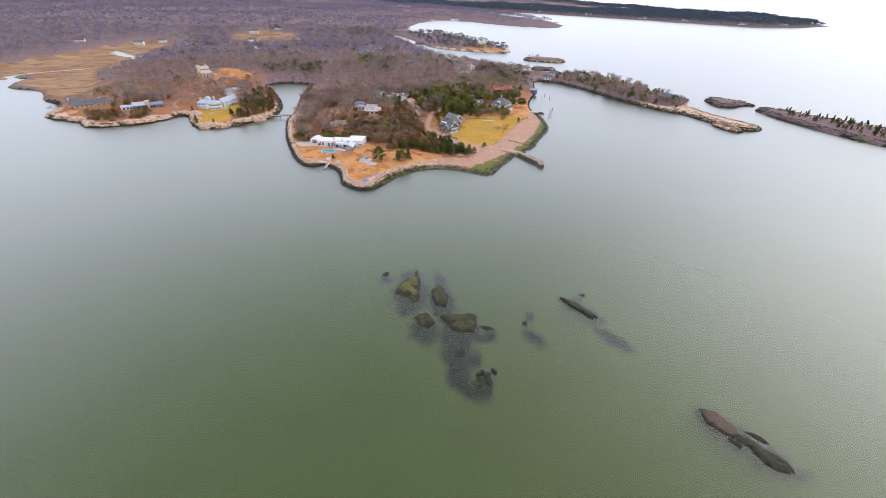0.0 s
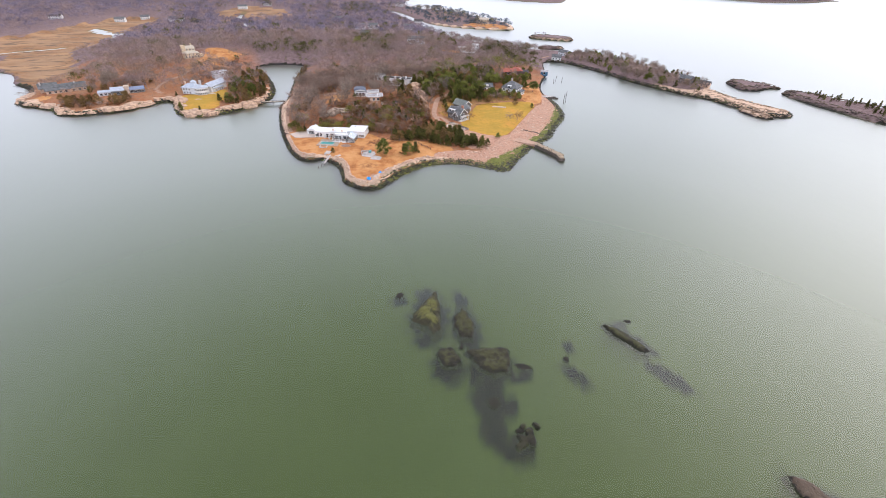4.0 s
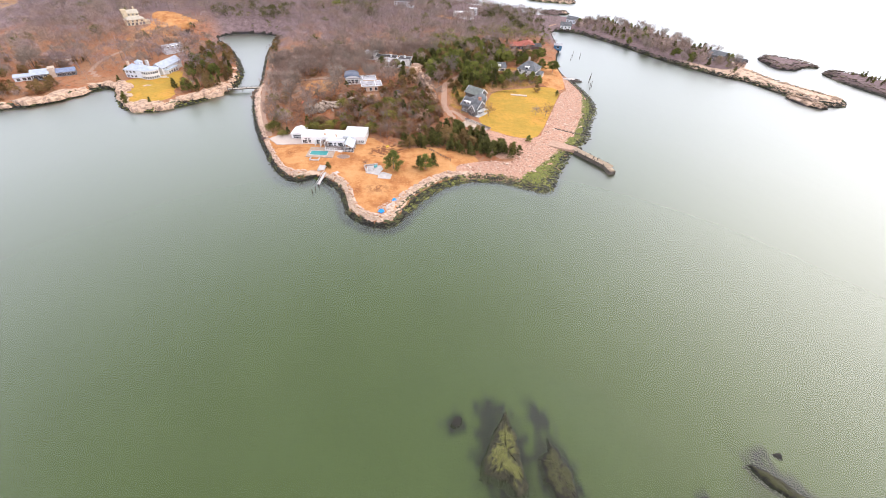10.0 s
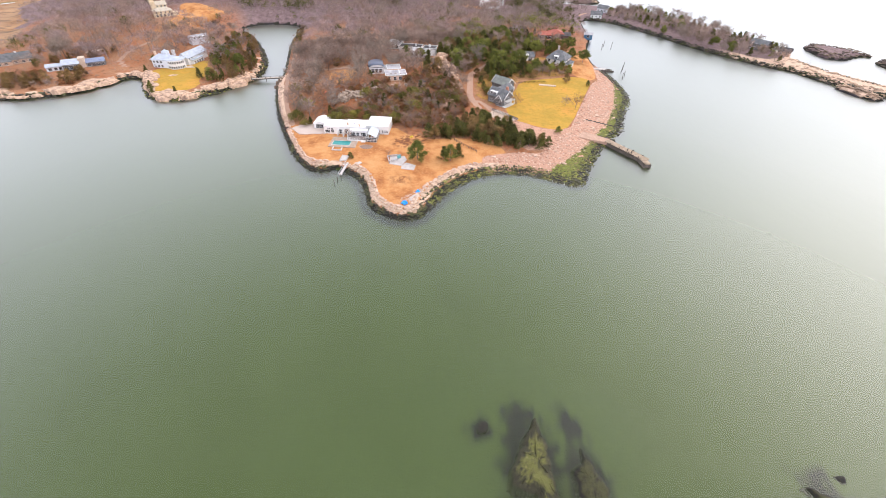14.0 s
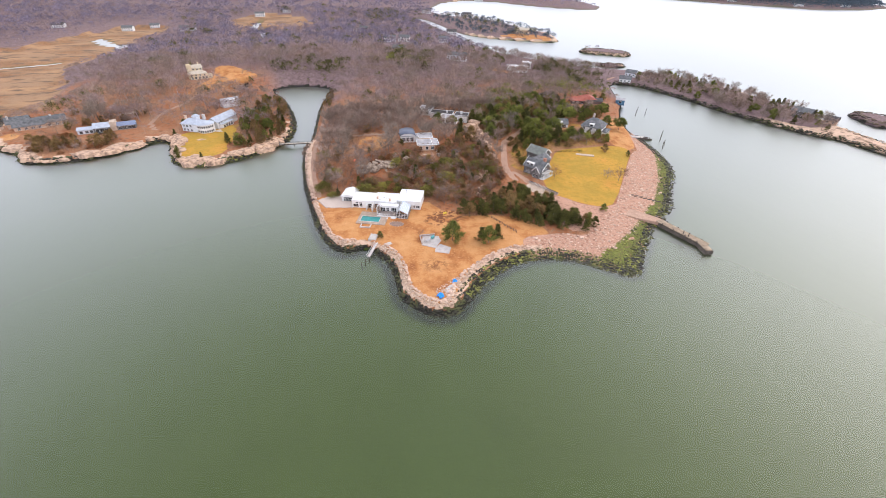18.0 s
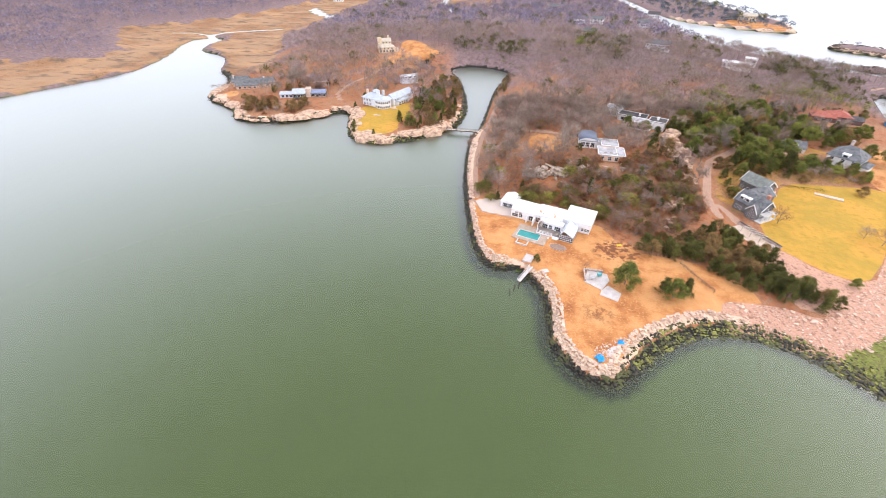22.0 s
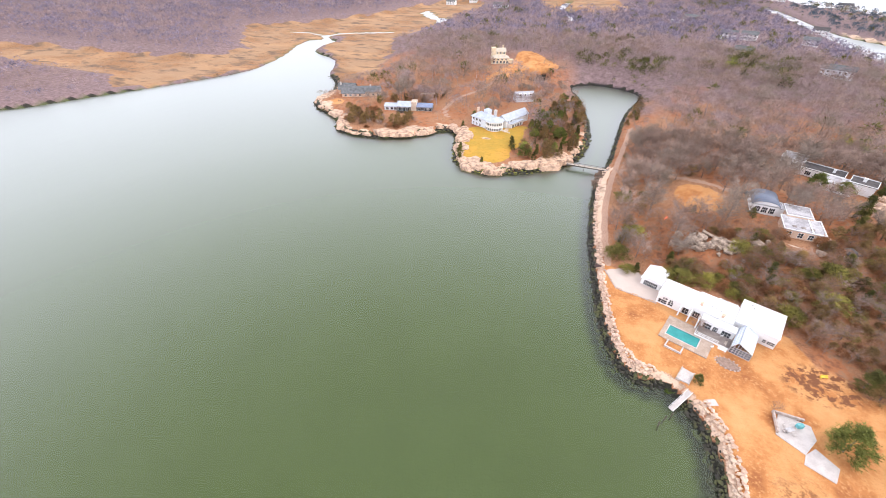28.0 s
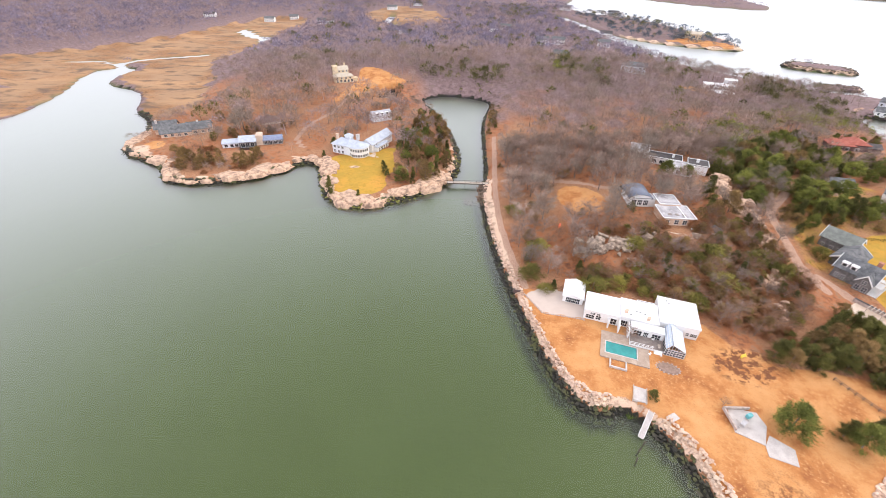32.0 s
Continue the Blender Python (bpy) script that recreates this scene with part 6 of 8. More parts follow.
shed = House("boathouse", "small blue boathouse on the shore", 196, 221, level(196, 221), -30, category="shed")
shed.block(0, 0, 7, 5, -1.5, 2.6, varied("faded_blue_boards", (0.05, 0.12, 0.20), (0.09, 0.18, 0.27), 0.7))
shed.gable(0, 0, 7, 5, 2.6, 1.2, GREYFLAT, WHITE, True, 0.3)
shed.window("-v", 0, 3.5, 0.2, 2.2, 2.0, 2, 1, name="shed_door")

# ---- islet: white house with round bay ----
hi_ = House("islet_house", "white islet house with round bay and blue-grey roofs", -136.5, 196.0, level(-127, 196) - 0.2, -24)
hi_.block(0, 0, 12, 9, -2, 5.4, PALEBLUE)
hi_.hip(0, 0, 12, 9, 5.4, 2.6, BLUEROOF, 0.6, 0.4)
bm = bmesh.new()
prism(bm, [(15.2 + 5.2 * math.cos(a), 3.8 + 5.2 * math.sin(a)) for a in np.linspace(0, 6.2832, 24, endpoint=False)], -2, 5.6)
part("bay_wall", bm, WHITE, hi_.ob, "round two-storey white bay")
bm = bmesh.new()
bmesh.ops.create_cone(bm, cap_ends=True, segments=24, radius1=5.8, radius2=0.1, depth=1.9, matrix=Matrix.Translation((15.2, 3.8, 6.55)))
part("roof", bm, BLUEROOF, hi_.ob, "low conical blue-grey roof")
bm = bmesh.new()
prism(bm, [(7.0 + 2.3 * math.cos(a), 6.5 + 2.3 * math.sin(a)) for a in np.linspace(0, 6.2832, 8, endpoint=False)], 6.4, 8.8)
part("turret_wall", bm, PALEBLUE, hi_.ob, "small octagonal turret")
bm = bmesh.new()
bmesh.ops.create_cone(bm, cap_ends=True, segments=8, radius1=2.8, radius2=0.05, depth=1.5, matrix=Matrix.Translation((7.0, 6.5, 9.55)))
part("roof", bm, BLUEROOF, hi_.ob)
for k in range(11):
    a = radians(-150 + 15 * k)
    for z in (0.6, 3.4):
        cx_, cy_ = 15.2 + 5.22 * math.cos(a), 3.8 + 5.22 * math.sin(a)
        bm = boxes((-0.5, -0.05, 0, 0.5, 0.06, 1.5))
        bmesh.ops.transform(bm, matrix=pose(cx_, cy_, z, 0, 0, math.degrees(a) + 90), verts=bm.verts)
        wn_ = part("window", bm, WHITE, hi_.ob)
        bm = boxes((-0.4, -0.09, 0.1, 0.4, -0.05, 1.4))
        bmesh.ops.transform(bm, matrix=pose(cx_, cy_, z, 0, 0, math.degrees(a) + 90), verts=bm.verts)
        part("pane", bm, GLASS, wn_)
for u in (1.6, 4.2, 6.8):
    for z in (0.6, 3.2):
        hi_.window("-v", 0, u, z, 1.6, 1.5, 2, 2)
hi_.block(13, 9.0, 20, 30, -2, 4.8, WHITE)
hi_.gable(13, 9.0, 20, 30, 4.8, 2.6, BLUEROOF, WHITE, False, 0.5)
for k in range(3):
    hi_.block(16.85, 18.0 + 3.6 * k, 19.7, 21.0 + 3.6 * k, 4.9, 5.0, PANEL, "roof_panel")
hi_.block(20, 11, 22.5, 22, -2, 3.0, WHITE, "porch_wall")
hi_.block(19.9, 10.7, 22.9, 22.3, 3.0, 3.2, BLUEROOF, "porch_roof")
for v in (12.5, 15, 17.5, 20):
    hi_.window("+u", 22.5, v, 0.4, 1.6, 2.0, 2, 2)
for v in (11, 13.5):
    hi_.window("+u", 20, v, 3.3, 1.3, 1.2, 2, 1)
hi_.chimney(11.5, 8.5, 6.2, 9.4, CONCRETE, 1.5)
hi_.chimney(-0.6, 6, 3.0, 8.6, TANWALL, 1.2)
hi_.block(20.5, 4, 27, 10.5, -2, 0.3, TANSTONE, "terrace", "pale stone terrace")
hi_.rail([(20.6, 4.1), (26.9, 4.1)], 0.3, 0.9)
hl = House("garage", "grey-roofed outbuilding behind the islet house", -122, 247, level(-118, 254), 33, category="garage")
hl.block(0, 0, 13, 7, -1.5, 3.6, PALEBLUE)
hl.gable(0, 0, 13, 7, 3.6, 2.6, varied("pale_grey_roof", (0.36, 0.36, 0.38), (0.48, 0.48, 0.50), 0.6), PALEBLUE, True, 0.4)
for u in (3, 6.5, 10):
    d = part("dormer", boxes((u - 0.8, 0.3, 4.0, u + 0.8, 2.4, 5.5)), WHITE, hl.ob)
    part("pane", boxes((u - 0.55, 0.22, 4.3, u + 0.55, 0.3, 5.3)), GLASS, d)

# ---- rocky island: glass-roofed house and dark-roofed house ----
hm = House("glass_roofed_house", "modern house with blue glass roofs on the rocky island", -198, 194.5, level(-186, 199) - 0.1, 16)
hm.block(0, 1.5, 9, 9, -2, 2.6, PALEBLUE)
hm.gable(0, 1.5, 9, 9, 2.6, 1.0, BLUEROOF, PALEBLUE, True, 0.3)
hm.block(9, 0, 18, 10, -2, 3.4, WALLSHINGLE)
hm.gable(9, 0, 18, 10, 3.4, 1.9, BLUEROOF, WALLSHINGLE, True, 0.4)
hm.block(18, 2, 21.5, 8, -2, 5.8, TANSTONE, "chimney_block", "tan stone chimney block")
hm.block(21.5, 2, 32, 9, -2, 2.8, WALLSHINGLE)
hm.gable(21.5, 2, 32, 9, 2.8, 1.6, PANEL, WHITE, True, 0.3)
for u in (11, 13.5, 16):
    hm.window("-v", 0, u, 0.4, 2.1, 2.4, 2, 1)
for u in (23, 25.6, 28.2, 30.6):
    hm.window("-v", 2, u, 0.3, 1.9, 2.1, 2, 1)
for u in (2, 5, 7.5):
    hm.window("-v", 1.5, u, 0.5, 1.8, 1.7, 2, 1)
hm.block(9, -3.5, 20, 0, -2, 0.1, DECK, "deck")
hm.rail([(9.1, -3.4), (19.9, -3.4)], 0.1, 0.9, OLDTIMBER)
hn = House("dark_roofed_house", "rambling low house with dark shingle roofs on the rocky island", -240, 208, level(-230, 216) - 0.2, 24)
for u0, v0, u1, v1, z, r_, along_u in ((0, 0, 16, 8, 3.0, 3.4, True), (14, 2, 27, 10, 3.2, 3.0, True), (-4, 9, 8, 17, 3.2, 3.2, True), (3, 6, 9, 12, 3.0, 3.0, False)):
    hn.block(u0, v0, u1, v1, -2, z, TANWALL)
    hn.gable(u0, v0, u1, v1, z, r_, GREYSHINGLE, TANWALL, along_u, 0.6)
for u in (2.5, 6, 9.5, 13):
    hn.window("-v", 0, u, 0.6, 1.7, 1.5, 2, 2)
for u in (18, 22, 25.5):
    hn.window("-v", 2, u, 0.6, 1.7, 1.5, 2, 2)
hn.chimney(-2.5, 12, 4.5, 7.2, CONCRETE, 1.0)
hn.chimney(20, 6, 4.6, 6.8, CONCRETE, 1.0)
ht = House("garden_terrace", "pink stone terrace with low walls behind the island house", -190, 231, level(-186, 231), 25, category="terrace")
ht.block(0, 0, 12, 8, -1.5, 0.3, TANSTONE, "paving")
ht.block(0, 8, 12, 8.6, -1.5, 1.4, STONEWALL, "wall")
ht.block(2, 2.5, 7, 6, 2.2, 2.35, TIMBER, "pergola_top")
for u in (2.3, 6.7):
    for v in (2.8, 5.7):
        ht.block(u - 0.1, v - 0.1, u + 0.1, v + 0.1, 0.3, 2.2, TIMBER, "post")

# ---- yellow house above the cove ----
hy = House("cream_house", "tall cream stucco house above the far lawn", -166, 327, level(-156, 334) - 0.2, 24)
hy.block(0, 0, 15, 8, -2, 4.8, CREAM)
hy.hip(0, 0, 15, 8, 4.8, 2.2, varied("tan_roof", (0.42, 0.36, 0.28), (0.55, 0.48, 0.38), 0.5), 0.5, 0.5)
hy.block(2.5, 8, 13, 16, -2, 8.4, CREAM)
hy.gable(2.5, 8, 13, 16, 8.4, 2.2, MATS["tan_roof"], CREAM, True, 0.4)
hy.block(0.5, 6, 4, 12, -2, 11.0, CREAM, "tower")
hy.flat(0.5, 6, 4, 12, 11.0, CREAM, 0.2, 0.5)
hy.block(15, 1, 19, 6, -2, 2.6, CREAM)
hy.flat(15, 1, 19, 6, 2.6, CREAM, 0.2, 0.3)
for u in (2, 5, 8, 11, 13.6):
    hy.window("-v", 0, u, 0.5, 1.7, 2.0, 2, 2)
for u in (2, 5.5, 9, 12.5):
    hy.window("-v", 0, u, 3.0, 1.4, 1.3, 2, 1)
for u in (5.5, 8.5, 11.5):
    hy.window("-v", 8, u, 6.6, 1.4, 1.3, 2, 1)
hy.chimney(11, 13, 9.5, 12.4, CREAM, 1.2)

# ---- stones ----
GRANITE = Nodes("pink_granite", 0.85, spec=0.25)
_v = GRANITE.mix(GRANITE.random(), (0.70, 0.53, 0.39), (0.54, 0.38, 0.27))
_v = GRANITE.mix(GRANITE.ramp(GRANITE.noise(1.6, 5), 0.4, 0.72), _v, (0.36, 0.26, 0.20))
GRANITE.colour(_v).bump(GRANITE.noise(5, 5), 0.5, 0.06)
GRANITE_MANY = Nodes("pink_granite_rubble", 0.85, spec=0.25)
_v = GRANITE_MANY.mix(GRANITE_MANY.island(), (0.74, 0.54, 0.41), (0.50, 0.33, 0.235))
_v = GRANITE_MANY.mix(GRANITE_MANY.ramp(GRANITE_MANY.noise(1.6, 5), 0.42, 0.75), _v, (0.34, 0.24, 0.19))
GRANITE_MANY.colour(_v).bump(GRANITE_MANY.noise(5, 5), 0.5, 0.06)
WEEDY = Nodes("weed_covered_rock", 0.6, spec=0.4)
_v = WEEDY.mix(WEEDY.island(), (0.014, 0.013, 0.010), (0.058, 0.050, 0.034))
_v = WEEDY.mix(WEEDY.ramp(WEEDY.noise(0.22, 5), 0.46, 0.60), _v, (0.080, 0.082, 0.026))
WEEDY.colour(_v).bump(WEEDY.noise(7, 4), 0.7, 0.08)
ALGAE = Nodes("green_algae_rock", 0.7, spec=0.3)
_v = ALGAE.mix(ALGAE.ramp(ALGAE.noise(0.28, 6), 0.38, 0.58), (0.085, 0.080, 0.030), (0.275, 0.275, 0.062))
ALGAE.colour(ALGAE.mix(ALGAE.math("MULTIPLY", ALGAE.island(), 0.42), _v, (0.035, 0.035, 0.022))).bump(ALGAE.noise(6, 4), 0.6, 0.08)
def reef_material(name, low, high, tip, at):
    """Dark weed near the waterline, algae or bare rock above it."""
    k = Nodes(name, 0.7, spec=0.3)
    sep_ = k.n.new("ShaderNodeSeparateXYZ")
    k.l.new(k.pos, sep_.inputs[0])
    zone = k.ramp(k.math("ADD", sep_.outputs[2], k.math("MULTIPLY", k.math("SUBTRACT", k.noise(0.9, 8), 0.5), 2.2)), at - 0.35, at + 0.35)
    c = k.mix(zone, low, high)
    c = k.mix(k.ramp(k.noise(3.5, 6), 0.56, 0.68), c, tip)
    c = k.mix(k.ramp(k.noise(2.2, 8), 0.57, 0.66), c, (0.018, 0.016, 0.012))
    k.colour(c).bump(k.noise(3, 7), 1.0, 0.3)
    return k


REEFROCK = reef_material("reef_rock", (0.030, 0.028, 0.014), (0.115, 0.115, 0.028), (0.25, 0.215, 0.10), 1.35)
REEFDARK = reef_material("dark_reef_rock", (0.016, 0.014, 0.010), (0.052, 0.051, 0.018), (0.105, 0.095, 0.038), 0.65)
REEFBROWN = reef_material("brown_reef_rock", (0.028, 0.022, 0.017), (0.115, 0.080, 0.054), (0.22, 0.17, 0.13), 0.5)
LEDGE = Nodes("shore_ledge", 0.85, spec=0.25)
_v = LEDGE.colours(LEDGE.noise(0.5, 6), (0.3, (0.68, 0.47, 0.33)), (0.47, (0.58, 0.39, 0.265)), (0.56, (0.36, 0.23, 0.155)), (0.66, (0.20, 0.13, 0.095)))
LEDGE.colour(LEDGE.mix(LEDGE.math("MULTIPLY", LEDGE.random(), 0.4), _v, (0.50, 0.35, 0.26))).bump(LEDGE.noise(2.5, 6), 0.9, 0.25)
GREYROCK = varied("grey_outcrop", (0.20, 0.145, 0.11), (0.54, 0.42, 0.32), 0.8, 0.9, bump=0.9, dist=0.3)


def stone_shape(seed, flat=0.7, n=11):
    """Angular block: the hull of scattered points, as vertices and triangles."""
    r = np.random.RandomState(seed)
    p = r.uniform(-1, 1, (n, 3))
    p = p / np.max(np.abs(p), axis=1)[:, None] * r.uniform(0.72, 1.0, (n, 1)) * np.array([0.5, 0.5, 0.5 * flat])
    bm = bmesh.new()
    for q in p:
        bm.verts.new(q)
    got = bmesh.ops.convex_hull(bm, input=bm.verts)
    bmesh.ops.delete(bm, geom=list({g for g in got["geom_interior"] + got["geom_unused"] if isinstance(g, bmesh.types.BMVert)}), context="VERTS")
    bmesh.ops.triangulate(bm, faces=bm.faces)
    bm.verts.index_update()
    v, f = np.array([q.co[:] for q in bm.verts]), np.array([[q.index for q in t.verts] for t in bm.faces])
    bm.free()
    return v, f


def rough_mesh(name, outline, tall, seed, mat, gap=0.35):
    """A low rock over an angular outline, with a broken edge and a rough top."""
    ring = []
    for i in range(len(outline)):
        p, q = Vector((*outline[i], 0)), Vector((*outline[(i + 1) % len(outline)], 0))
        n = max(3, int((q - p).length / gap))
        ring += [p.lerp(q, k / n) for k in range(n)]
    n, mid_ = len(ring), sum(ring, Vector((0, 0, 0))) / len(ring)
    off = Vector((seed * 7.3, seed * 3.1, 0))
    verts, faces = [], []
    rings = (1.12, 1.03, 0.97, 0.90, 0.80, 0.68, 0.55, 0.42, 0.28, 0.14)
    rise = (-1.6, -0.3, 0.30, 0.55, 0.74, 0.86, 0.94, 0.98, 1.0, 1.0)
    for f, h in zip(rings, rise):
        for p in ring:
            q = mid_ + (p - mid_) * f
            k = f ** 3
            q += (Vector((noise.noise(q * 0.5 + off), noise.noise(q * 0.5 - off), 0)) * 0.7 + Vector((noise.noise(q * 2.6 + off), noise.noise(q * 2.6 - off), 0)) * 0.25) * k
            rough = 0.42 * noise.noise(q * 0.35 + off) + 0.22 * noise.noise(q * 0.9 + off) * min(1, f * 1.6) + 0.16 * noise.noise(q * 2.6 + off) * k
            cleft = -0.22 * max(0.0, 1 - abs(noise.noise(q * 0.22 + off * 2)) / 0.035)
            verts.append((q.x, q.y, tall * h + (tall * (rough + cleft) if h > 0.25 else 0.0)))
    for r_ in range(len(rings) - 1):
        for i in range(n):
            j = (i + 1) % n
            faces += [(r_ * n + i, r_ * n + j, (r_ + 1) * n + j), (r_ * n + i, (r_ + 1) * n + j, (r_ + 1) * n + i)]
    verts.append((mid_.x, mid_.y, tall))
    faces += [((len(rings) - 1) * n + i, (len(rings) - 1) * n + (i + 1) % n, len(verts) - 1) for i in range(n)]
    return mesh_from(name, verts, faces, mat)


def reef_rock(x, y, turn, tall, seed, label, outline, mat):
    ob = tagged(new("reef_rock", rough_mesh("reef_rock", outline, tall, seed, mat)), label, "rock", "rocks awash")
    ob.matrix_basis = pose(x, y, -0.05, 0, 0, turn)
    return ob


def blob(rx, ry, seed=0):
    r_ = np.random.RandomState(seed)
    return [(rx * math.cos(a) * r_.uniform(0.8, 1.15), ry * math.sin(a) * r_.uniform(0.8, 1.15)) for a in np.linspace(0, 6.2832, 9, endpoint=False)]


SHAPES = [stone_shape(100 + i) for i in range(10)]
STONE_MESHES = [mesh_from("stone", v, f, GRANITE.mat) for v, f in SHAPES]


def heap(name, label, spots, sizes, mat, seed, parent=None, sink=0.25, flat=1.0):
    """Many stones in one mesh."""
    r = np.random.RandomState(seed)
    V, F, base = [], [], 0
    p = np.array(spots, float)
    z = height(p[:, 0], p[:, 1])
    for i in range(len(p)):
        v, f = SHAPES[r.randint(10)]
        s = r.uniform(*sizes)
        a = r.uniform(0, 6.28)
        c, q = math.cos(a), math.sin(a)
        sx, sy, sz = s * r.uniform(0.8, 1.3), s * r.uniform(0.8, 1.2), s * r.uniform(0.7, 1.0) * flat
        w_ = v * np.array([sx, sy, sz])
        V.append(np.stack([w_[:, 0] * c - w_[:, 1] * q + p[i, 0], w_[:, 0] * q + w_[:, 1] * c + p[i, 1], w_[:, 2] + z[i] + sz * (0.5 - sink) * 0.6], -1))
        F.append(f + base)
        base += len(v)
    ob = new(name, mesh_from(name, np.concatenate(V), np.concatenate(F), mat))
    ob.parent = parent
    return tagged(ob, label, "" if parent else "stones", kind="stuff")


rr = np.random.RandomState(50)
shore = smooth(MAINLAND)
start = min(range(len(shore)), key=lambda i: math.hypot(shore[i][0] + 53, shore[i][1] - 168))
stop = min(range(len(shore)), key=lambda i: math.hypot(shore[i][0] - 46, shore[i][1] - 20))
wall_line = shore[start:stop + 1]
seawall = thing("seawall", "dry-laid wall of pale pink granite blocks along the shore", "seawall", Matrix(), kind="structure")
top, rest = [], []
for row, (inset, size) in enumerate(((2.9, 1.3), (3.85, 1.25), (4.7, 1.05))):
    for x, y, nx, ny in along(wall_line, size * 0.80):
        if math.hypot(x + 22, y - 39) < 4.6:
            continue
        narrow = 0.72 if y > 100 else 1.0
        if row == 2 and y > 45:
            continue
        d = inset * narrow + 3.6 * float(step(x, 2, 16)) * (y < 45) + rr.uniform(-0.2, 0.2)
        px, py = x + nx * d * -1 * -1, y + ny * d
        (top if (y < 40 and x < 24 and row < 2) else rest).append((px, py, size * rr.uniform(0.85, 1.15) * (0.8 if y > 100 else 1)))
top.sort(key=lambda q: q[1])
for i, (px, py, s) in enumerate(top):
    if i < 300:
        ob = new("stone", STONE_MESHES[rr.randint(10)])
        ob.parent = seawall
        ob.matrix_basis = Matrix.Translation((px, py, level(px, py) + 0.12 * s)) @ Matrix.Rotation(rr.uniform(0, 6.28), 4, "Z") @ Matrix.Diagonal((s * rr.uniform(0.95, 1.35), s * rr.uniform(0.85, 1.15), s * rr.uniform(0.85, 1.1), 1))
    else:
        rest.append((px, py, s))
heap("rubble", "pale granite blocks of the wall farther along", [(a, b) for a, b, s in rest], (0.95, 1.45), GRANITE_MANY.mat, 51, seawall)
dark_spots, green_spots = [], []
for inset in (-1.1, -0.3, 0.5, 1.2, 1.9, 2.8, 3.7, 4.6, 5.5):
    for x, y, nx, ny in along(shore[start - 6:stop + 10], 0.95):
        if inset > 2.1 + 3.6 * float(step(x, 2, 16)) * (y < 45):
            continue
        if math.hypot(x + 22, y - 39) < 3.4:
            continue
        d = inset + rr.uniform(-0.4, 0.4)
        (green_spots if x > 12 and y < 30 and d > -0.4 and rr.rand() < 0.62 else dark_spots).append((x + nx * d, y + ny * d))
heap("weedy_rocks", "dark weed-covered boulders at the foot of the wall", dark_spots, (0.6, 1.35), WEEDY.mat, 52)
heap("algae_boulders", "olive and green algae-covered boulders at the foot of the wall", green_spots, (0.5, 1.2), ALGAE.mat, 95, flat=0.8)

# green flats and pink shingle of the beach
def sprinkle(poly, count, seed, test=None):
    r = np.random.RandomState(seed)
    p = np.array(poly)
    q = r.uniform(p.min(0), p.max(0), (count, 2))
    ok = signed(q[:, 0], q[:, 1], poly) > 0
    if test is not None:
        ok &= test(q[:, 0], q[:, 1])
    return q[ok]


heap("algae_rocks", "boulders grown over with bright green algae", sprinkle(GREEN, 3000, 53, lambda x, y: (land(x, y) > -1.5) & (waves(x, y, 9, 31) > -0.75)), (0.5, 1.5), ALGAE.mat, 54, flat=0.8)
heap("beach_boulders", "scattered pink granite boulders and shingle", sprinkle(smooth(BEACH), 15000, 55, lambda x, y: (land(x, y) > 5) & (signed(x, y, GREEN) < 1) & (signed(x, y, LAWN) < -0.5)), (0.3, 1.0), GRANITE_MANY.mat, 56, flat=0.7)
heap("beach_blocks", "larger pale granite blocks along the upper beach", sprinkle(smooth(BEACH), 1500, 78, lambda x, y: (land(x, y) > 4) & (signed(x, y, GREEN) < 1.5) & (signed(x, y, LAWN) < -0.5) & (waves(x, y, 15, 79) > 0.05)), (0.9, 1.9), GRANITE_MANY.mat, 80, flat=0.8)
east_edge = []
e0 = min(range(len(shore)), key=lambda i: math.hypot(shore[i][0] - 46, shore[i][1] - 20))
e1 = min(range(len(shore)), key=lambda i: math.hypot(shore[i][0] - 172, shore[i][1] - 160))
for inset in (-1.2, -0.3, 0.7, 1.7, 2.8):
    for x, y, nx, ny in along(shore[e0:e1], 1.1):
        d = inset + rr.uniform(-0.5, 0.5)
        east_edge.append((x + nx * d, y + ny * d))
heap("tidal_boulders", "dark wet boulders along the beach's edge", east_edge, (0.6, 1.6), WEEDY.mat, 57)

heap("green_flat_boulders", "dark boulders scattered over the green flats", sprinkle(GREEN, 600, 67, lambda x, y: (land(x, y) > -1) & (waves(x, y, 6, 40) > 0.0)), (0.5, 1.5), WEEDY.mat, 68)
heap("wall_foot_algae", "green and olive algae-covered boulders below the wall", [(x + nx * d, y + ny * d) for d in (0.2, 1.2, 2.4, 3.6, 4.8) for x, y, nx, ny in along([p for p in shore[stop - 14:stop + 12] if p[0] > 14], 1.0) if waves(x + d, y, 7, 38) > -0.15], (0.5, 1.2), ALGAE.mat, 64, flat=0.8)
heap("bridge_mud_rocks", "brown mud-covered rocks under the footbridge", sprinkle([(-64, 152), (-55.5, 146), (-53, 160), (-53.5, 172), (-59, 170)], 420, 65), (1.0, 2.6), varied("brown_mud_rock", (0.075, 0.05, 0.035), (0.20, 0.13, 0.09), 0.5), 66, flat=0.8)

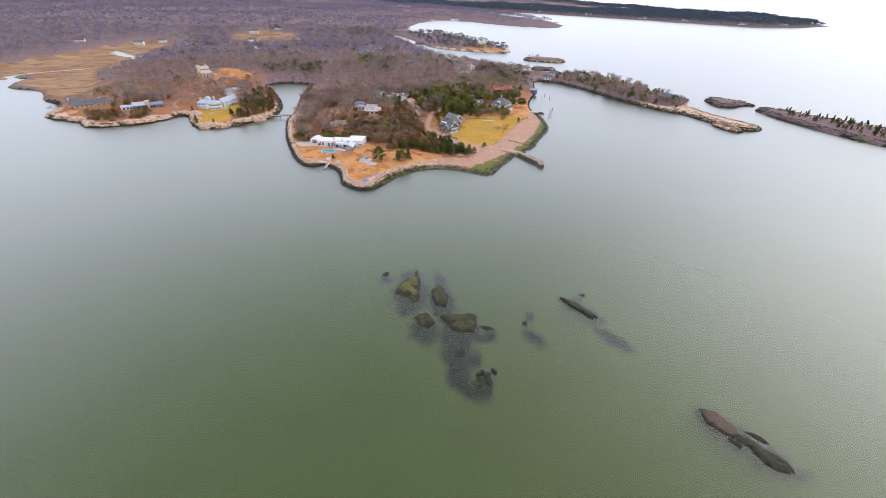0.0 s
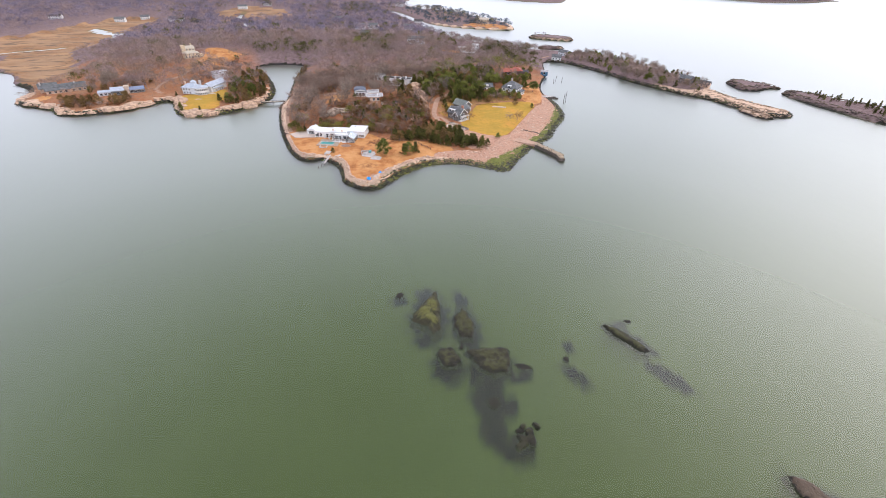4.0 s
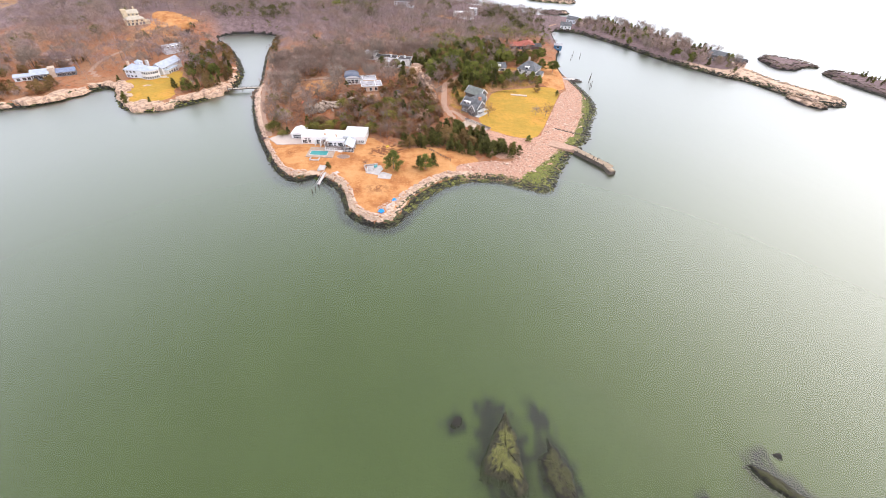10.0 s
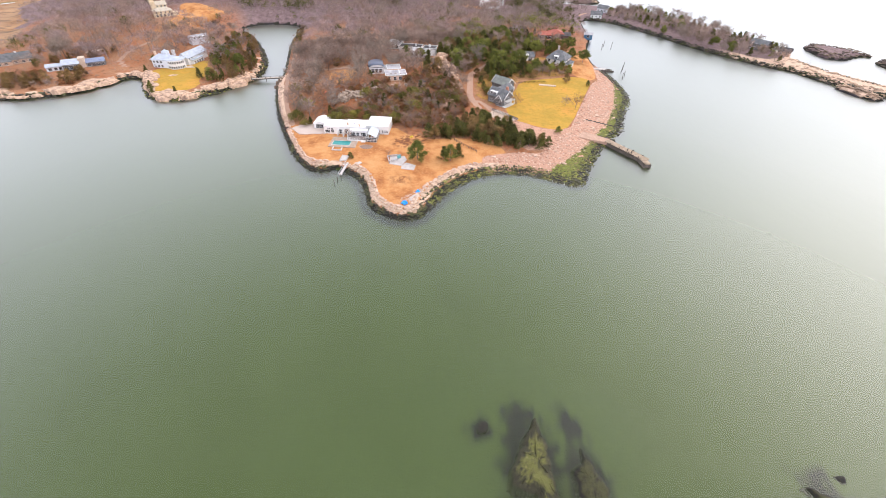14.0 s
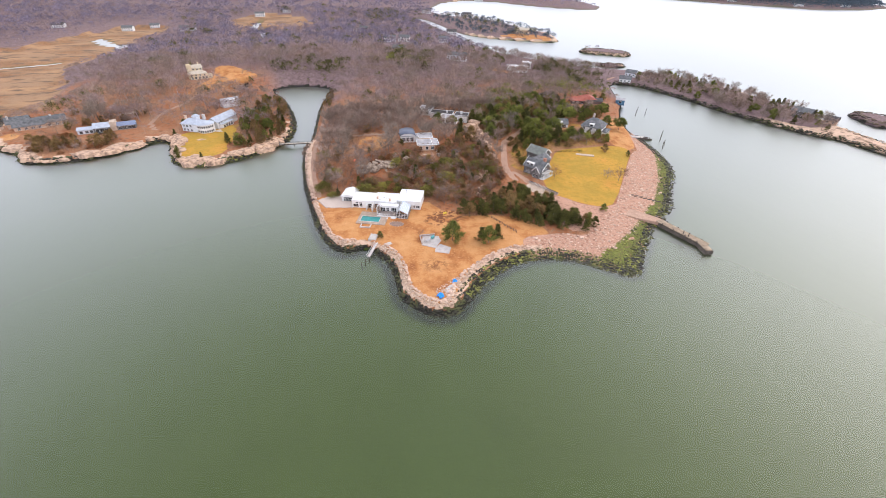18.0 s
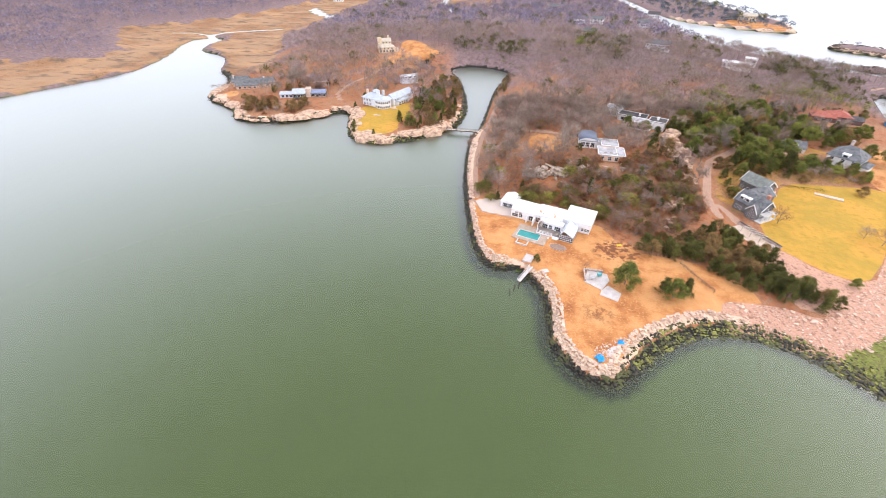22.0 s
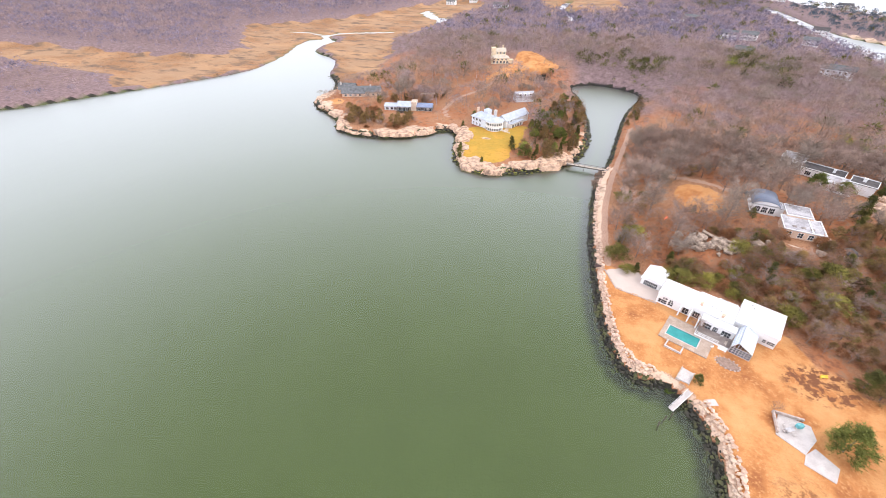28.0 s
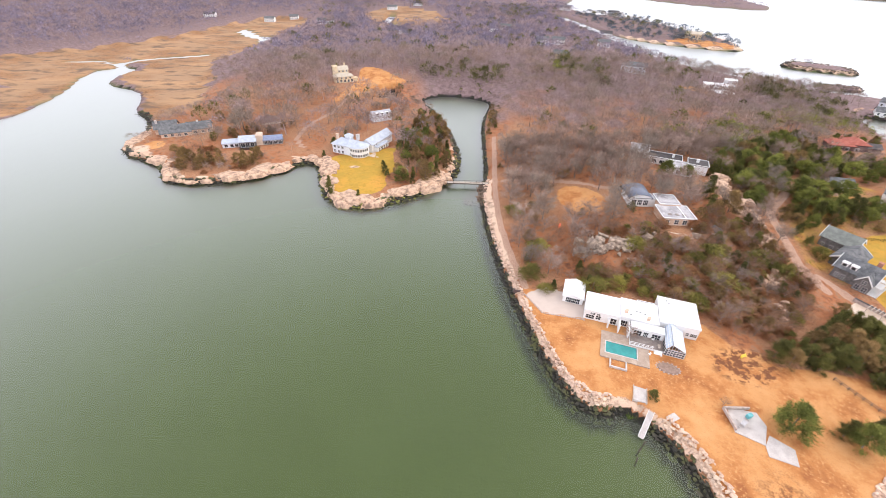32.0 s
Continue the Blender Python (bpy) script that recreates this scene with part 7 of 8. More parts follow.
# ledges of the islet, the rocky island, the causeway and the skerries
i0 = min(range(len(shore)), key=lambda i: math.hypot(shore[i][0] + 259, shore[i][1] - 215))
i1 = min(range(len(shore)), key=lambda i: math.hypot(shore[i][0] + 66, shore[i][1] - 200))
LEDGE_SHAPES = [rough_mesh("ledge", blob(0.5 * 6, 0.5 * 6, 140 + i), 0.9 + 0.15 * i, 140 + i, LEDGE.mat, 0.6) for i in range(6)]
for k, (x, y, nx, ny) in enumerate(along(shore[i0:i1], 6.0)):
    for inset in (3.2, 5.4):
        d = inset + rr.uniform(-0.8, 0.8)
        px, py, s = x + nx * d + rr.uniform(-1, 1), y + ny * d, rr.uniform(3.2, 7.5)
        if rr.rand() < (0.6 if inset > 4 else 0.25) or float(waves(px, py, 22, 33)) > 0.35:
            continue
        ob = tagged(new("rock_ledge", LEDGE_SHAPES[rr.randint(6)]), "sloping slab of pale pink bedrock on the shore", "rock", "bedrock ledges")
        ob.matrix_basis = Matrix.Translation((px, py, level(px, py) - 0.12)) @ Matrix.Rotation(math.atan2(ny, nx) + rr.uniform(-0.4, 0.4), 4, "Z") @ Matrix.Diagonal((s * 0.20, s * 0.34, s * 0.11, 1))
wet = []
for a, b in ((i0 - 4, i1 + 6), (min(range(len(shore)), key=lambda i: math.hypot(shore[i][0] - 234, shore[i][1] - 298)), min(range(len(shore)), key=lambda i: math.hypot(shore[i][0] - 345, shore[i][1] - 140)))):
    for inset in (-1.0, -0.2, 0.6, 1.4, 2.2, 3.0):
        for x, y, nx, ny in along(shore[a:b], 1.5):
            wet.append((x + nx * (inset + rr.uniform(-0.6, 0.6)), y + ny * (inset + rr.uniform(-0.6, 0.6))))
heap("islet_algae_rocks", "olive algae-covered rocks along the islet's shore", [p for p in wet if -150 < p[0] < -66 and p[1] < 200][::2], (0.8, 2.4), ALGAE.mat, 76, flat=0.6)
heap("shore_weed_rocks", "dark weedy rocks at the waterline", wet, (0.6, 2.2), WEEDY.mat, 59)
pale = []
for p in [shore[min(range(len(shore)), key=lambda i: math.hypot(shore[i][0] - 309, shore[i][1] - 128)):min(range(len(shore)), key=lambda i: math.hypot(shore[i][0] - 345, shore[i][1] - 140))]] + [smooth(q) + [smooth(q)[0]] for q in ISLETS]:
    for inset in (2.0, 4.5, 7.5):
        pale += [(x + nx * (inset + rr.uniform(-1, 1)), y + ny * (inset + rr.uniform(-1, 1))) for x, y, nx, ny in along(p, 3.0)]
SKERRY = varied("skerry_rock", (0.16, 0.11, 0.08), (0.52, 0.36, 0.24), 0.12, 0.9, bump=0.8, dist=0.3)
DARKLEDGE = varied("dark_weathered_ledge", (0.045, 0.036, 0.032), (0.20, 0.145, 0.105), 0.12, 0.9, bump=0.8, dist=0.3)
heap("spit_ledges", "low tan bedrock at the end of the spit", [p for p in pale if p[0] < 352 and p[1] < 200], (1.6, 3.6), SKERRY, 60, flat=0.4)
heap("skerry_ledges", "low dark brown bedrock of the skerries", [p for p in pale if p[0] >= 352 or p[1] >= 200], (1.6, 3.8), DARKLEDGE, 72, flat=0.45)

# grey outcrop and cliff rocks on the hill
OUTCROP = [mesh_from("outcrop", *stone_shape(300 + i, 0.85, 16), GREYROCK) for i in range(8)]
for k in range(52):
    if k % 5:
        px, py, s = -12 + rr.normal() * 7.0, 102 + rr.normal() * 2.4, rr.uniform(1.8, 4.6)
    else:
        px, py, s = -4 + rr.normal() * 14, 101 + rr.normal() * 7, rr.uniform(1.5, 3.2)
    ob = tagged(new("outcrop", OUTCROP[rr.randint(8)]), "angular grey granite outcrop on the slope", "rock", "outcrops on the hill")
    ob.matrix_basis = Matrix.Translation((px, py, level(px, py) + 0.25 * s)) @ Matrix.Rotation(rr.uniform(0, 6.28), 4, "Z") @ Matrix.Rotation(rr.uniform(-0.3, 0.3), 4, "X") @ Matrix.Diagonal((s * rr.uniform(0.9, 1.5), s * rr.uniform(0.7, 1.1), s * rr.uniform(0.7, 1.2), 1))
CLIFF = [mesh_from("cliff_rock", *stone_shape(320 + i, 1.0, 18), LEDGE.mat) for i in range(8)]
for k in range(72):
    q = k / 71
    px = np.interp(q, (0, 0.25, 0.45, 0.65, 0.85, 1), (53, 48, 53, 52, 43, 34)) + rr.uniform(-3, 3)
    py = np.interp(q, (0, 0.25, 0.45, 0.65, 0.85, 1), (155, 145, 126, 112, 92, 71)) + rr.uniform(-2.5, 2.5)
    s = rr.uniform(2.4, 6) if q < 0.5 else rr.uniform(1.5, 3.4)
    ob = tagged(new("cliff_rock", CLIFF[rr.randint(8)]), "pale tan block of the rock cliff beside the lane", "rock", "rocks of the cliff")
    ob.matrix_basis = Matrix.Translation((px, py, level(px, py) + 0.3 * s)) @ Matrix.Rotation(rr.uniform(0, 6.28), 4, "Z") @ Matrix.Diagonal((s, s * rr.uniform(0.6, 1.0), s * rr.uniform(0.8, 1.15), 1))

# reef rocks awash
WEDGE = [(5.2, 10.7), (5.0, 3.8), (3.4, -3.7), (2.6, -8.2), (0.2, -9.4), (-0.9, -6.0), (-5.9, -2.0), (-4.6, 0.7), (0.4, 6.1)]
NARROW = [(1.8, 7.2), (2.4, 3.1), (3.2, -1.2), (1.4, -7.5), (-2.4, -6.3), (-3.4, -0.3), (-2.0, 3.9), (0.0, 4.6)]
ROUND = [(-0.9, 4.3), (2.1, 3.6), (3.4, -2.1), (1.2, -3.9), (-1.8, -2.8), (-3.2, 2.3)]
BROAD = [(-6.2, 5.0), (0.4, 4.8), (6.3, 3.4), (5.9, -1.0), (3.5, -5.5), (-1.7, -4.8), (-4.1, -2.0), (-5.3, 1.6)]
LONG = [(-4.0, 7.2), (-0.9, 5.3), (1.7, 0.8), (4.2, -6.0), (2.6, -6.7), (-0.1, -2.0), (-3.2, 3.1)]
for i, q in enumerate(((10.8, -101.4, 0, 1.6, "wedge-shaped reef rock with yellow-green algae on top", WEDGE, REEFROCK), (21.6, -107.8, 0, 1.0, "narrow dark olive reef rock awash", NARROW, REEFDARK),
                       (13.2, -121.3, 0, 0.8, "rounded cracked olive reef rock awash", ROUND, REEFDARK), (25.6, -124.9, 0, 0.9, "broad cracked olive reef rock awash", BROAD, REEFDARK),
                       (34.0, -129.2, -26, 0.15, "small dark rock barely above water", blob(3.2, 1.0, 1), REEFDARK), (48, -129.5, 0, 0.5, "small dark rock tip", blob(0.8, 1.0, 2), REEFDARK), (70.4, -126.2, 0, 0.9, "long narrow reef rock with olive weed", LONG, REEFDARK),
                       (84.6, -178.2, 24, 1.3, "bare brown layered reef rock", blob(2.9, 5.2, 3), REEFBROWN), (87.4, -184.6, 42, 0.7, "narrow green reef rock", blob(1.3, 3.6, 4), REEFROCK), (90.0, -190.4, 30, 1.0, "green weed-covered reef rock", blob(2.6, 4.8, 5), REEFROCK), (91.4, -184.0, 36, 0.3, "low dark rock beside the green reef", blob(0.8, 2.6, 11), REEFDARK), (84.4, -184.2, 20, 0.3, "low dark rock beside the brown reef", blob(1.0, 1.8, 12), REEFDARK),
                       (3, -90, 0, 0.35, "small dark rock barely above water", blob(1.3, 1.5, 6), REEFDARK), (18, -118.3, 0, 0.3, "small dark rock tip", blob(0.6, 0.6, 7), REEFDARK), (75.5, -119, 0, 0.25, "small dark rock tip", blob(1.0, 0.8, 8), REEFDARK), (21.5, -139, 0, 0.12, "brown weedy rock just under water", blob(1.6, 2.0, 9), REEFDARK))):
    reef_rock(q[0], q[1], q[2], q[3], i + 1, q[4], q[5], q[6].mat)
for k in range(13):
    px, py = 27 + rr.normal() * 1.3, -150 + rr.normal() * 1.7
    reef_rock(px, py, rr.uniform(0, 180), rr.uniform(0.25, 0.7), 40 + k, "ragged dark and green boulder of a broken reef", blob(rr.uniform(0.6, 1.2), rr.uniform(0.6, 1.4), 60 + k), (REEFROCK if k % 5 == 0 else REEFDARK).mat)

# ---- more houses, far off ----
def far_house(x, y, turn, long, deep, tall, wall, roof, label, rise=2.6, flat=False):
    h = House("far_house", label, x, y, level(x, y) + 0.1, turn, "houses across the water and in the far woods")
    h.block(0, 0, long, deep, -3, tall, wall)
    (h.flat(0, 0, long, deep, tall, roof, 0.4, 0.3) if flat else h.gable(0, 0, long, deep, tall, rise, roof, wall, True, 0.5))
    n = max(2, int(long / 3.2))
    for i in range(n):
        h.window("-v", 0, long * (i + 0.5) / n, 0.8, 1.4, 1.5, 2, 1)
        if tall > 4.5:
            h.window("-v", 0, long * (i + 0.5) / n, 3.4, 1.4, 1.4, 2, 1)
    return h


for spec in ((140, 346, -20, 22, 10, 3.6, WHITE, ROOFWHITE, "low white flat-roofed house in the woods by the shore", 0, True), (160, 352, -20, 9, 8, 6.0, WHITE, ROOFWHITE, "white two-storey block by the shore", 0, True),
             (244, 296, -30, 11, 7, 3.4, WHITE, GREYSHINGLE, "white grey-roofed house at the causeway's root"), (262, 316, -55, 11, 7, 3.6, PALEBLUE, GREYSHINGLE, "pale house among bare trees on the causeway"),
             (316, 166, -65, 13, 8, 4.6, WALLSHINGLE, GREYSHINGLE, "grey shingle cottage on the spit"), (326, 146, -60, 8, 6, 3.0, TANWALL, DARKROOF, "small cottage at the end of the spit"),
             (24, 512, -10, 15, 9, 5.0, WHITE, GREYSHINGLE, "white house in the far woods"), (44, 522, -15, 15, 9, 5.0, WHITE, GREYSHINGLE, "white house in the far woods"), (102, 532, -15, 14, 9, 5.0, WHITE, GREYSHINGLE, "white house near the far shore"), (84, 392, -20, 22, 10, 6.0, PALEBLUE, GREYSHINGLE, "large pale house behind leafless trees"), (26, 421, -15, 14, 9, 4.6, CREAM, GREYSHINGLE, "cream house among evergreens"), (136, 640, -15, 16, 9, 5.0, WHITE, DARKROOF, "white house on the far neck"),
             (-380, 735, 0, 16, 9, 5.4, WHITE, GREYSHINGLE, "white house at the marsh's edge"), (-350, 770, 10, 14, 9, 5.0, WHITE, GREYSHINGLE, "white house beyond the marsh"), (-470, 720, 0, 18, 9, 4.8, WHITE, DARKROOF, "white house beyond the marsh"),
             (-200, 890, 0, 18, 10, 5.4, WHITE, GREYSHINGLE, "white house in the distant woods"), (-155, 950, 5, 18, 10, 5.4, WHITE, DARKROOF, "white house in the distant woods"), (-280, 690, 10, 24, 10, 4.6, PALEBLUE, GREYSHINGLE, "long pale house in the far woods"),
             (-145, 640, 5, 20, 9, 4.6, PALEBLUE, GREYSHINGLE, "pale house in the far woods"), (-4, 668, -10, 30, 10, 5.0, WALLSHINGLE, GREYSHINGLE, "long grey house in the far woods"), (-20, 640, 0, 18, 9, 5.0, WHITE, GREYSHINGLE, "white house in the far woods"),
             (240, 640, -30, 14, 9, 5.0, WALLSHINGLE, DARKROOF, "dark house on the far neck"), (256, 640, -30, 20, 12, 6.0, CREAM, MATS["tan_roof"], "large cream house on the far neck"), (150, 990, -10, 22, 10, 6.0, WHITE, GREYSHINGLE, "white house on the distant shore"), (230, 920, -20, 20, 10, 6.0, WHITE, DARKROOF, "white house on the distant shore"),
             (400, 1450, -20, 30, 12, 7.0, WHITE, GREYSHINGLE, "large white house on the distant point"), (1250, 1560, -30, 30, 12, 7.0, WHITE, GREYSHINGLE, "white house on the far shore"), (1330, 1400, -40, 30, 12, 7.0, WHITE, GREYSHINGLE, "white house on the far shore"), (1420, 1210, -40, 26, 12, 7.0, WHITE, GREYSHINGLE, "white house on the far shore"),
             (1130, 1800, -30, 32, 12, 7.0, WHITE, GREYSHINGLE, "white house on the far shore"), (1560, 1160, 0, 26, 12, 7.0, WHITE, GREYSHINGLE, "white house on the far shore"), (1000, 2060, -20, 34, 12, 7.0, WHITE, GREYSHINGLE, "white house on the far shore")):
    fh = far_house(*spec)
    if "low white" in spec[8]:
        fh.block(6, -9, 22, -0.3, -3, 0.5, ROOFWHITE, "terrace", "pale stone terrace")

# ---- small structures ----
bridge = thing("footbridge", "narrow timber footbridge from the lane to the islet", "bridge", Matrix())
bx0, by0, bx1 = -72.5, 165.5, -51.5
part("deck", boxes((bx0, by0 - 0.9, 1.75, bx1, by0 + 0.9, 2.32)), OLDTIMBER, bridge)
for i in range(42):
    part("plank", boxes((bx0 + 0.5 * i + 0.03, by0 - 1.0, 2.325, bx0 + 0.5 * i + 0.47, by0 + 1.0, 2.38)), TIMBER, bridge)
for i in range(8):
    for s in (-0.95, 0.95):
        x = bx0 + 0.4 + 2.9 * i
        part("post", boxes((x - 0.09, by0 + s - 0.09, -1.8 if i % 3 == 0 else 1.8, x + 0.09, by0 + s + 0.09, 2.95)), OLDTIMBER, bridge)
for s in (-0.95, 0.95):
    part("handrail", boxes((bx0, by0 + s - 0.05, 2.95, bx1, by0 + s + 0.05, 3.02)), OLDTIMBER, bridge)

gang = thing("gangway", "white aluminium gangway down to the water", "gangway", look((-19.3, 39.0, 3.1), (-23.2, 33.6, 0.5)) @ pose(0, 0, 0, -90))
part("deck", boxes((-0.65, 0, -0.08, 0.65, 7.2, 0.0)), CONCRETE, gang)
for s in (-0.65, 0.65):
    part("handrail", boxes((s - 0.04, 0, 0.85, s + 0.04, 7.2, 0.92)), WHITE, gang)
    for i in range(6):
        part("post", boxes((s - 0.035, 0.1 + 1.38 * i, 0, s + 0.035, 0.17 + 1.38 * i, 0.85)), WHITE, gang)
ramp = thing("boat_ramp", "pale concrete landing slab beside the gangway", "ramp", pose(-20.3, 44.0, level(-20.3, 44) - 0.1, 0, 0, -20))
part("slab", boxes((-1.5, -2.2, -0.5, 1.5, 2.2, 0.25), bevel=0.05), CONCRETE, ramp)
part("edge", boxes((-1.7, -2.4, -0.5, -1.5, 2.4, 0.4), (1.5, -2.4, -0.5, 1.7, 2.4, 0.4)), TIMBER, ramp)
tagged(new("marsh_grass", mesh_from("marsh_grass", *slivers(np.stack([np.random.RandomState(3).uniform(-24.5, -20.5, 700), np.random.RandomState(4).uniform(38.6, 42.0, 700), np.full(700, 0.15)], -1), unit(np.random.RandomState(5).normal(size=(700, 3)) * 0.4 + np.array([0, 0, 1.0])), np.random.RandomState(6).uniform(0.4, 0.9, 700), np.full(700, 0.12), np.random.RandomState(8)),
            foliage("green_marsh_grass", (0.07, 0.10, 0.02), (0.18, 0.24, 0.05)))), "patch of green grass in the small inlet", "grass", kind="stuff")
lid = thing("stone_slab", "pale flat stone slab lying on the lawn", "slab", pose(-14.5, 37.6, level(-14.5, 37.6), 0, 0, 25))
part("slab", boxes((-1.3, -0.9, -0.1, 1.3, 0.9, 0.22), bevel=0.06), CONCRETE, lid)

piles = ((-26, 28), (-24.6, 30.4), (-23, 32), (198, 193), (204, 201), (207, 194), (178, 128), (181, 137), (186, 143), (174, 124))
for i, (x, y) in enumerate(piles):
    bm = bmesh.new()
    tall = 1.6 if i < 3 else 4.6 + 0.5 * (i % 3)
    bmesh.ops.create_cone(bm, cap_ends=True, segments=8, radius1=0.2, radius2=0.16, depth=tall + 2, matrix=Matrix.Translation((0, 0, tall / 2 - 1)))
    ob = new("mooring_pile", bpy.data.meshes.new("mooring_pile"))
    bm.to_mesh(ob.data)
    bm.free()
    ob.data.materials.append(OLDTIMBER)
    ob.matrix_basis = pose(x, y, 0, 3 * ((i * 7) % 3 - 1), 4 * ((i * 5) % 3 - 1))
    tagged(ob, "leaning dark wooden mooring pile in the water", "pile", "mooring piles")

patio = thing("patio", "pale concrete patio slabs on the straw lawn", "patio", Matrix.Translation((0, 0, level(4, 33))))
for pts in ([(-1.3, 34.2), (4.0, 31.0), (7.2, 36.0), (6.8, 39.6), (0.3, 41.0)], [(4.0, 31.0), (3.2, 28.4), (8.6, 26.2), (10.2, 30.2), (6.4, 33.6)]):
    bm = bmesh.new()
    prism(bm, pts, -0.4, 0.16 if len(pts) == 5 and pts[0][0] < 0 else 0.13)
    part("slab", bm, CONCRETE, patio)
part("parapet", boxes((-1.2, 34.6, 0.16, -0.8, 40.6, 0.95), (-0.8, 40.3, 0.16, 5.4, 40.7, 0.95)), STONEWALL, patio, "low stone parapet")
grill = thing("covered_grill", "garden grill under a teal fabric cover on the patio", "grill", pose(4.0, 38.2, level(4, 33) + 0.16, 0, 0, 20))
part("cover", boxes((-0.75, -0.45, 0.05, 0.75, 0.45, 1.25), bevel=0.12), TEAL, grill)
for a in (-0.6, 0.6):
    for b in (-0.32, 0.32):
        part("wheel", boxes((a - 0.06, b - 0.06, 0, a + 0.06, b + 0.06, 0.1)), OLDTIMBER, grill)
table = thing("patio_table", "weathered table on the patio", "table", pose(1.6, 36.2, level(4, 33) + 0.16, 0, 0, 35))
part("tabletop", boxes((-0.9, -0.5, 0.70, 0.9, 0.5, 0.76), bevel=0.01), GREYFLAT, table)
for a in (-0.8, 0.8):
    for b in (-0.4, 0.4):
        part("leg", boxes((a - 0.04, b - 0.04, 0, a + 0.04, b + 0.04, 0.70)), GREYFLAT, table)
for k in range(4):
    ch = thing("patio_chair", "pale garden chair on the patio", "chair", pose(1.6 + 1.5 * math.cos(k * 1.57 + .6), 36.2 + 1.2 * math.sin(k * 1.57 + .6), level(4, 33) + 0.16, 0, 0, k * 90 + 35), "chairs round the patio table")
    part("seat", boxes((-0.25, -0.25, 0.42, 0.25, 0.25, 0.46)), CONCRETE, ch)
    part("backrest", boxes((0.21, -0.25, 0.46, 0.25, 0.25, 0.9)), CONCRETE, ch)
    for a in (-0.21, 0.21):
        for b in (-0.21, 0.21):
            part("leg", boxes((a - 0.02, b - 0.02, 0, a + 0.02, b + 0.02, 0.42)), CONCRETE, ch)


def tarp(x, y, size, seed, label):
    bm = bmesh.new()
    bmesh.ops.create_grid(bm, x_segments=16, y_segments=16, size=size)
    for v in bm.verts:
        rad = v.co.length / size
        v.co.z = 1.1 * max(0, 1 - rad) ** 0.9 + 0.55 * noise.noise(v.co * 2.6 + Vector((seed, 0, 0))) + 0.2 * noise.noise(v.co * 6 + Vector((0, 0, seed))) + 0.3
        v.co.x *= 1 + 0.5 * noise.noise(v.co * 1.3 + Vector((0, seed, 0)))
        v.co.y *= 1 + 0.5 * noise.noise(v.co * 1.3 + Vector((seed, 0, 3)))
    bmesh.ops.solidify(bm, geom=bm.faces, thickness=0.02)
    ob = new("tarpaulin", bpy.data.meshes.new("tarpaulin"))
    bm.to_mesh(ob.data)
    bm.free()
    ob.data.materials.append(BLUETARP)
    ob.matrix_basis = pose(x, y, level(x, y) + 0.02, 0, 0, seed * 40)
    tagged(ob, label, "tarpaulin", "blue tarpaulins")
    return ob


tarp(0.3, 1.6, 1.15, 1, "crumpled bright blue tarpaulin over stones at the tip")
tarp(6.9, 8.4, 0.85, 2, "small bright blue tarpaulin over a pile near the wall")
heap("loose_stones", "pale broken stones scattered inside the wall's corner", sprinkle([(-2, 2), (1, 0.5), (6, 3), (10, 9), (7, 11), (3, 8), (-1, 5)], 420, 61), (0.2, 0.6), GRANITE_MANY.mat, 62)
pad = thing("gravel_pad", "pale gravel pad by the tarpaulins", "pad", pose(4.4, 4.9, level(4.4, 4.9), 0, 0, 40))
bm = bmesh.new()
prism(bm, [(-2.6, -1.2), (2.4, -1.4), (2.8, 1.0), (0, 1.5), (-2.4, 1.1)], -0.3, 0.09)
part("slab", bm, CONCRETE, pad)

# pier
pier = thing("pier", "short stone and timber pier with a weathered plank top", "pier", look((110.5, 37.5, 2.0), (118.4, 14.5, 2.0)) @ pose(0, 0, 0, -90))
PIERTOP = varied("sandy_old_planks", (0.26, 0.19, 0.13), (0.44, 0.34, 0.24), 0.5, 0.9, bump=0.4)
part("deck", boxes((-1.7, 0, -0.25, 1.7, 24.0, 0.0)), PIERTOP, pier, "sandy plank deck")
for i in range(40):
    part("plank", boxes((-1.8, 0.6 * i + 0.03, 0.005, 1.8, 0.6 * i + 0.57, 0.06)), PIERTOP, pier)
part("crib_wall", boxes((-1.6, 0.5, -3.4, -1.2, 23.5, -0.25), (1.2, 0.5, -3.4, 1.6, 23.5, -0.25)), OLDTIMBER, pier, "dark wet timber crib")
for i in range(9):
    for s in (-1.75, 1.75):
        part("post", boxes((s - 0.18, 0.6 + 2.8 * i, -4.0, s + 0.18, 0.96 + 2.8 * i, 0.5 if i % 2 else 0.1)), OLDTIMBER, pier)
head = boxes((-1.7, 0.0, -3.4, 1.7, 6.2, -0.35))
bmesh.ops.transform(head, matrix=pose(0.2, 21.6, 0, 0, 0, -28), verts=head.verts)
part("head", head, OLDTIMBER, pier, "dark bent timber pier head")
slab = boxes((-1.5, 0.2, -0.35, 1.5, 4.4, -0.05), (-1.1, 4.5, -0.35, 1.4, 6.0, 0.25), bevel=0.05)
bmesh.ops.transform(slab, matrix=pose(0.2, 21.6, 0, 0, 0, -28), verts=slab.verts)
part("head_slab", slab, PIERTOP, pier)
for s, y in ((1.5, 13.5), (1.6, 16.0)):
    part("mooring_post", boxes((s - 0.12, y, 0.0, s + 0.12, y + 0.24, 1.8)), OLDTIMBER, pier)
apron = thing("pier_apron", "sloping stone apron where the pier meets the beach", "apron", Matrix())
bm = bmesh.new()
prism(bm, [(98, 44), (109.5, 35.5), (113.4, 37.5), (104, 50)], 0.4, 1.85)
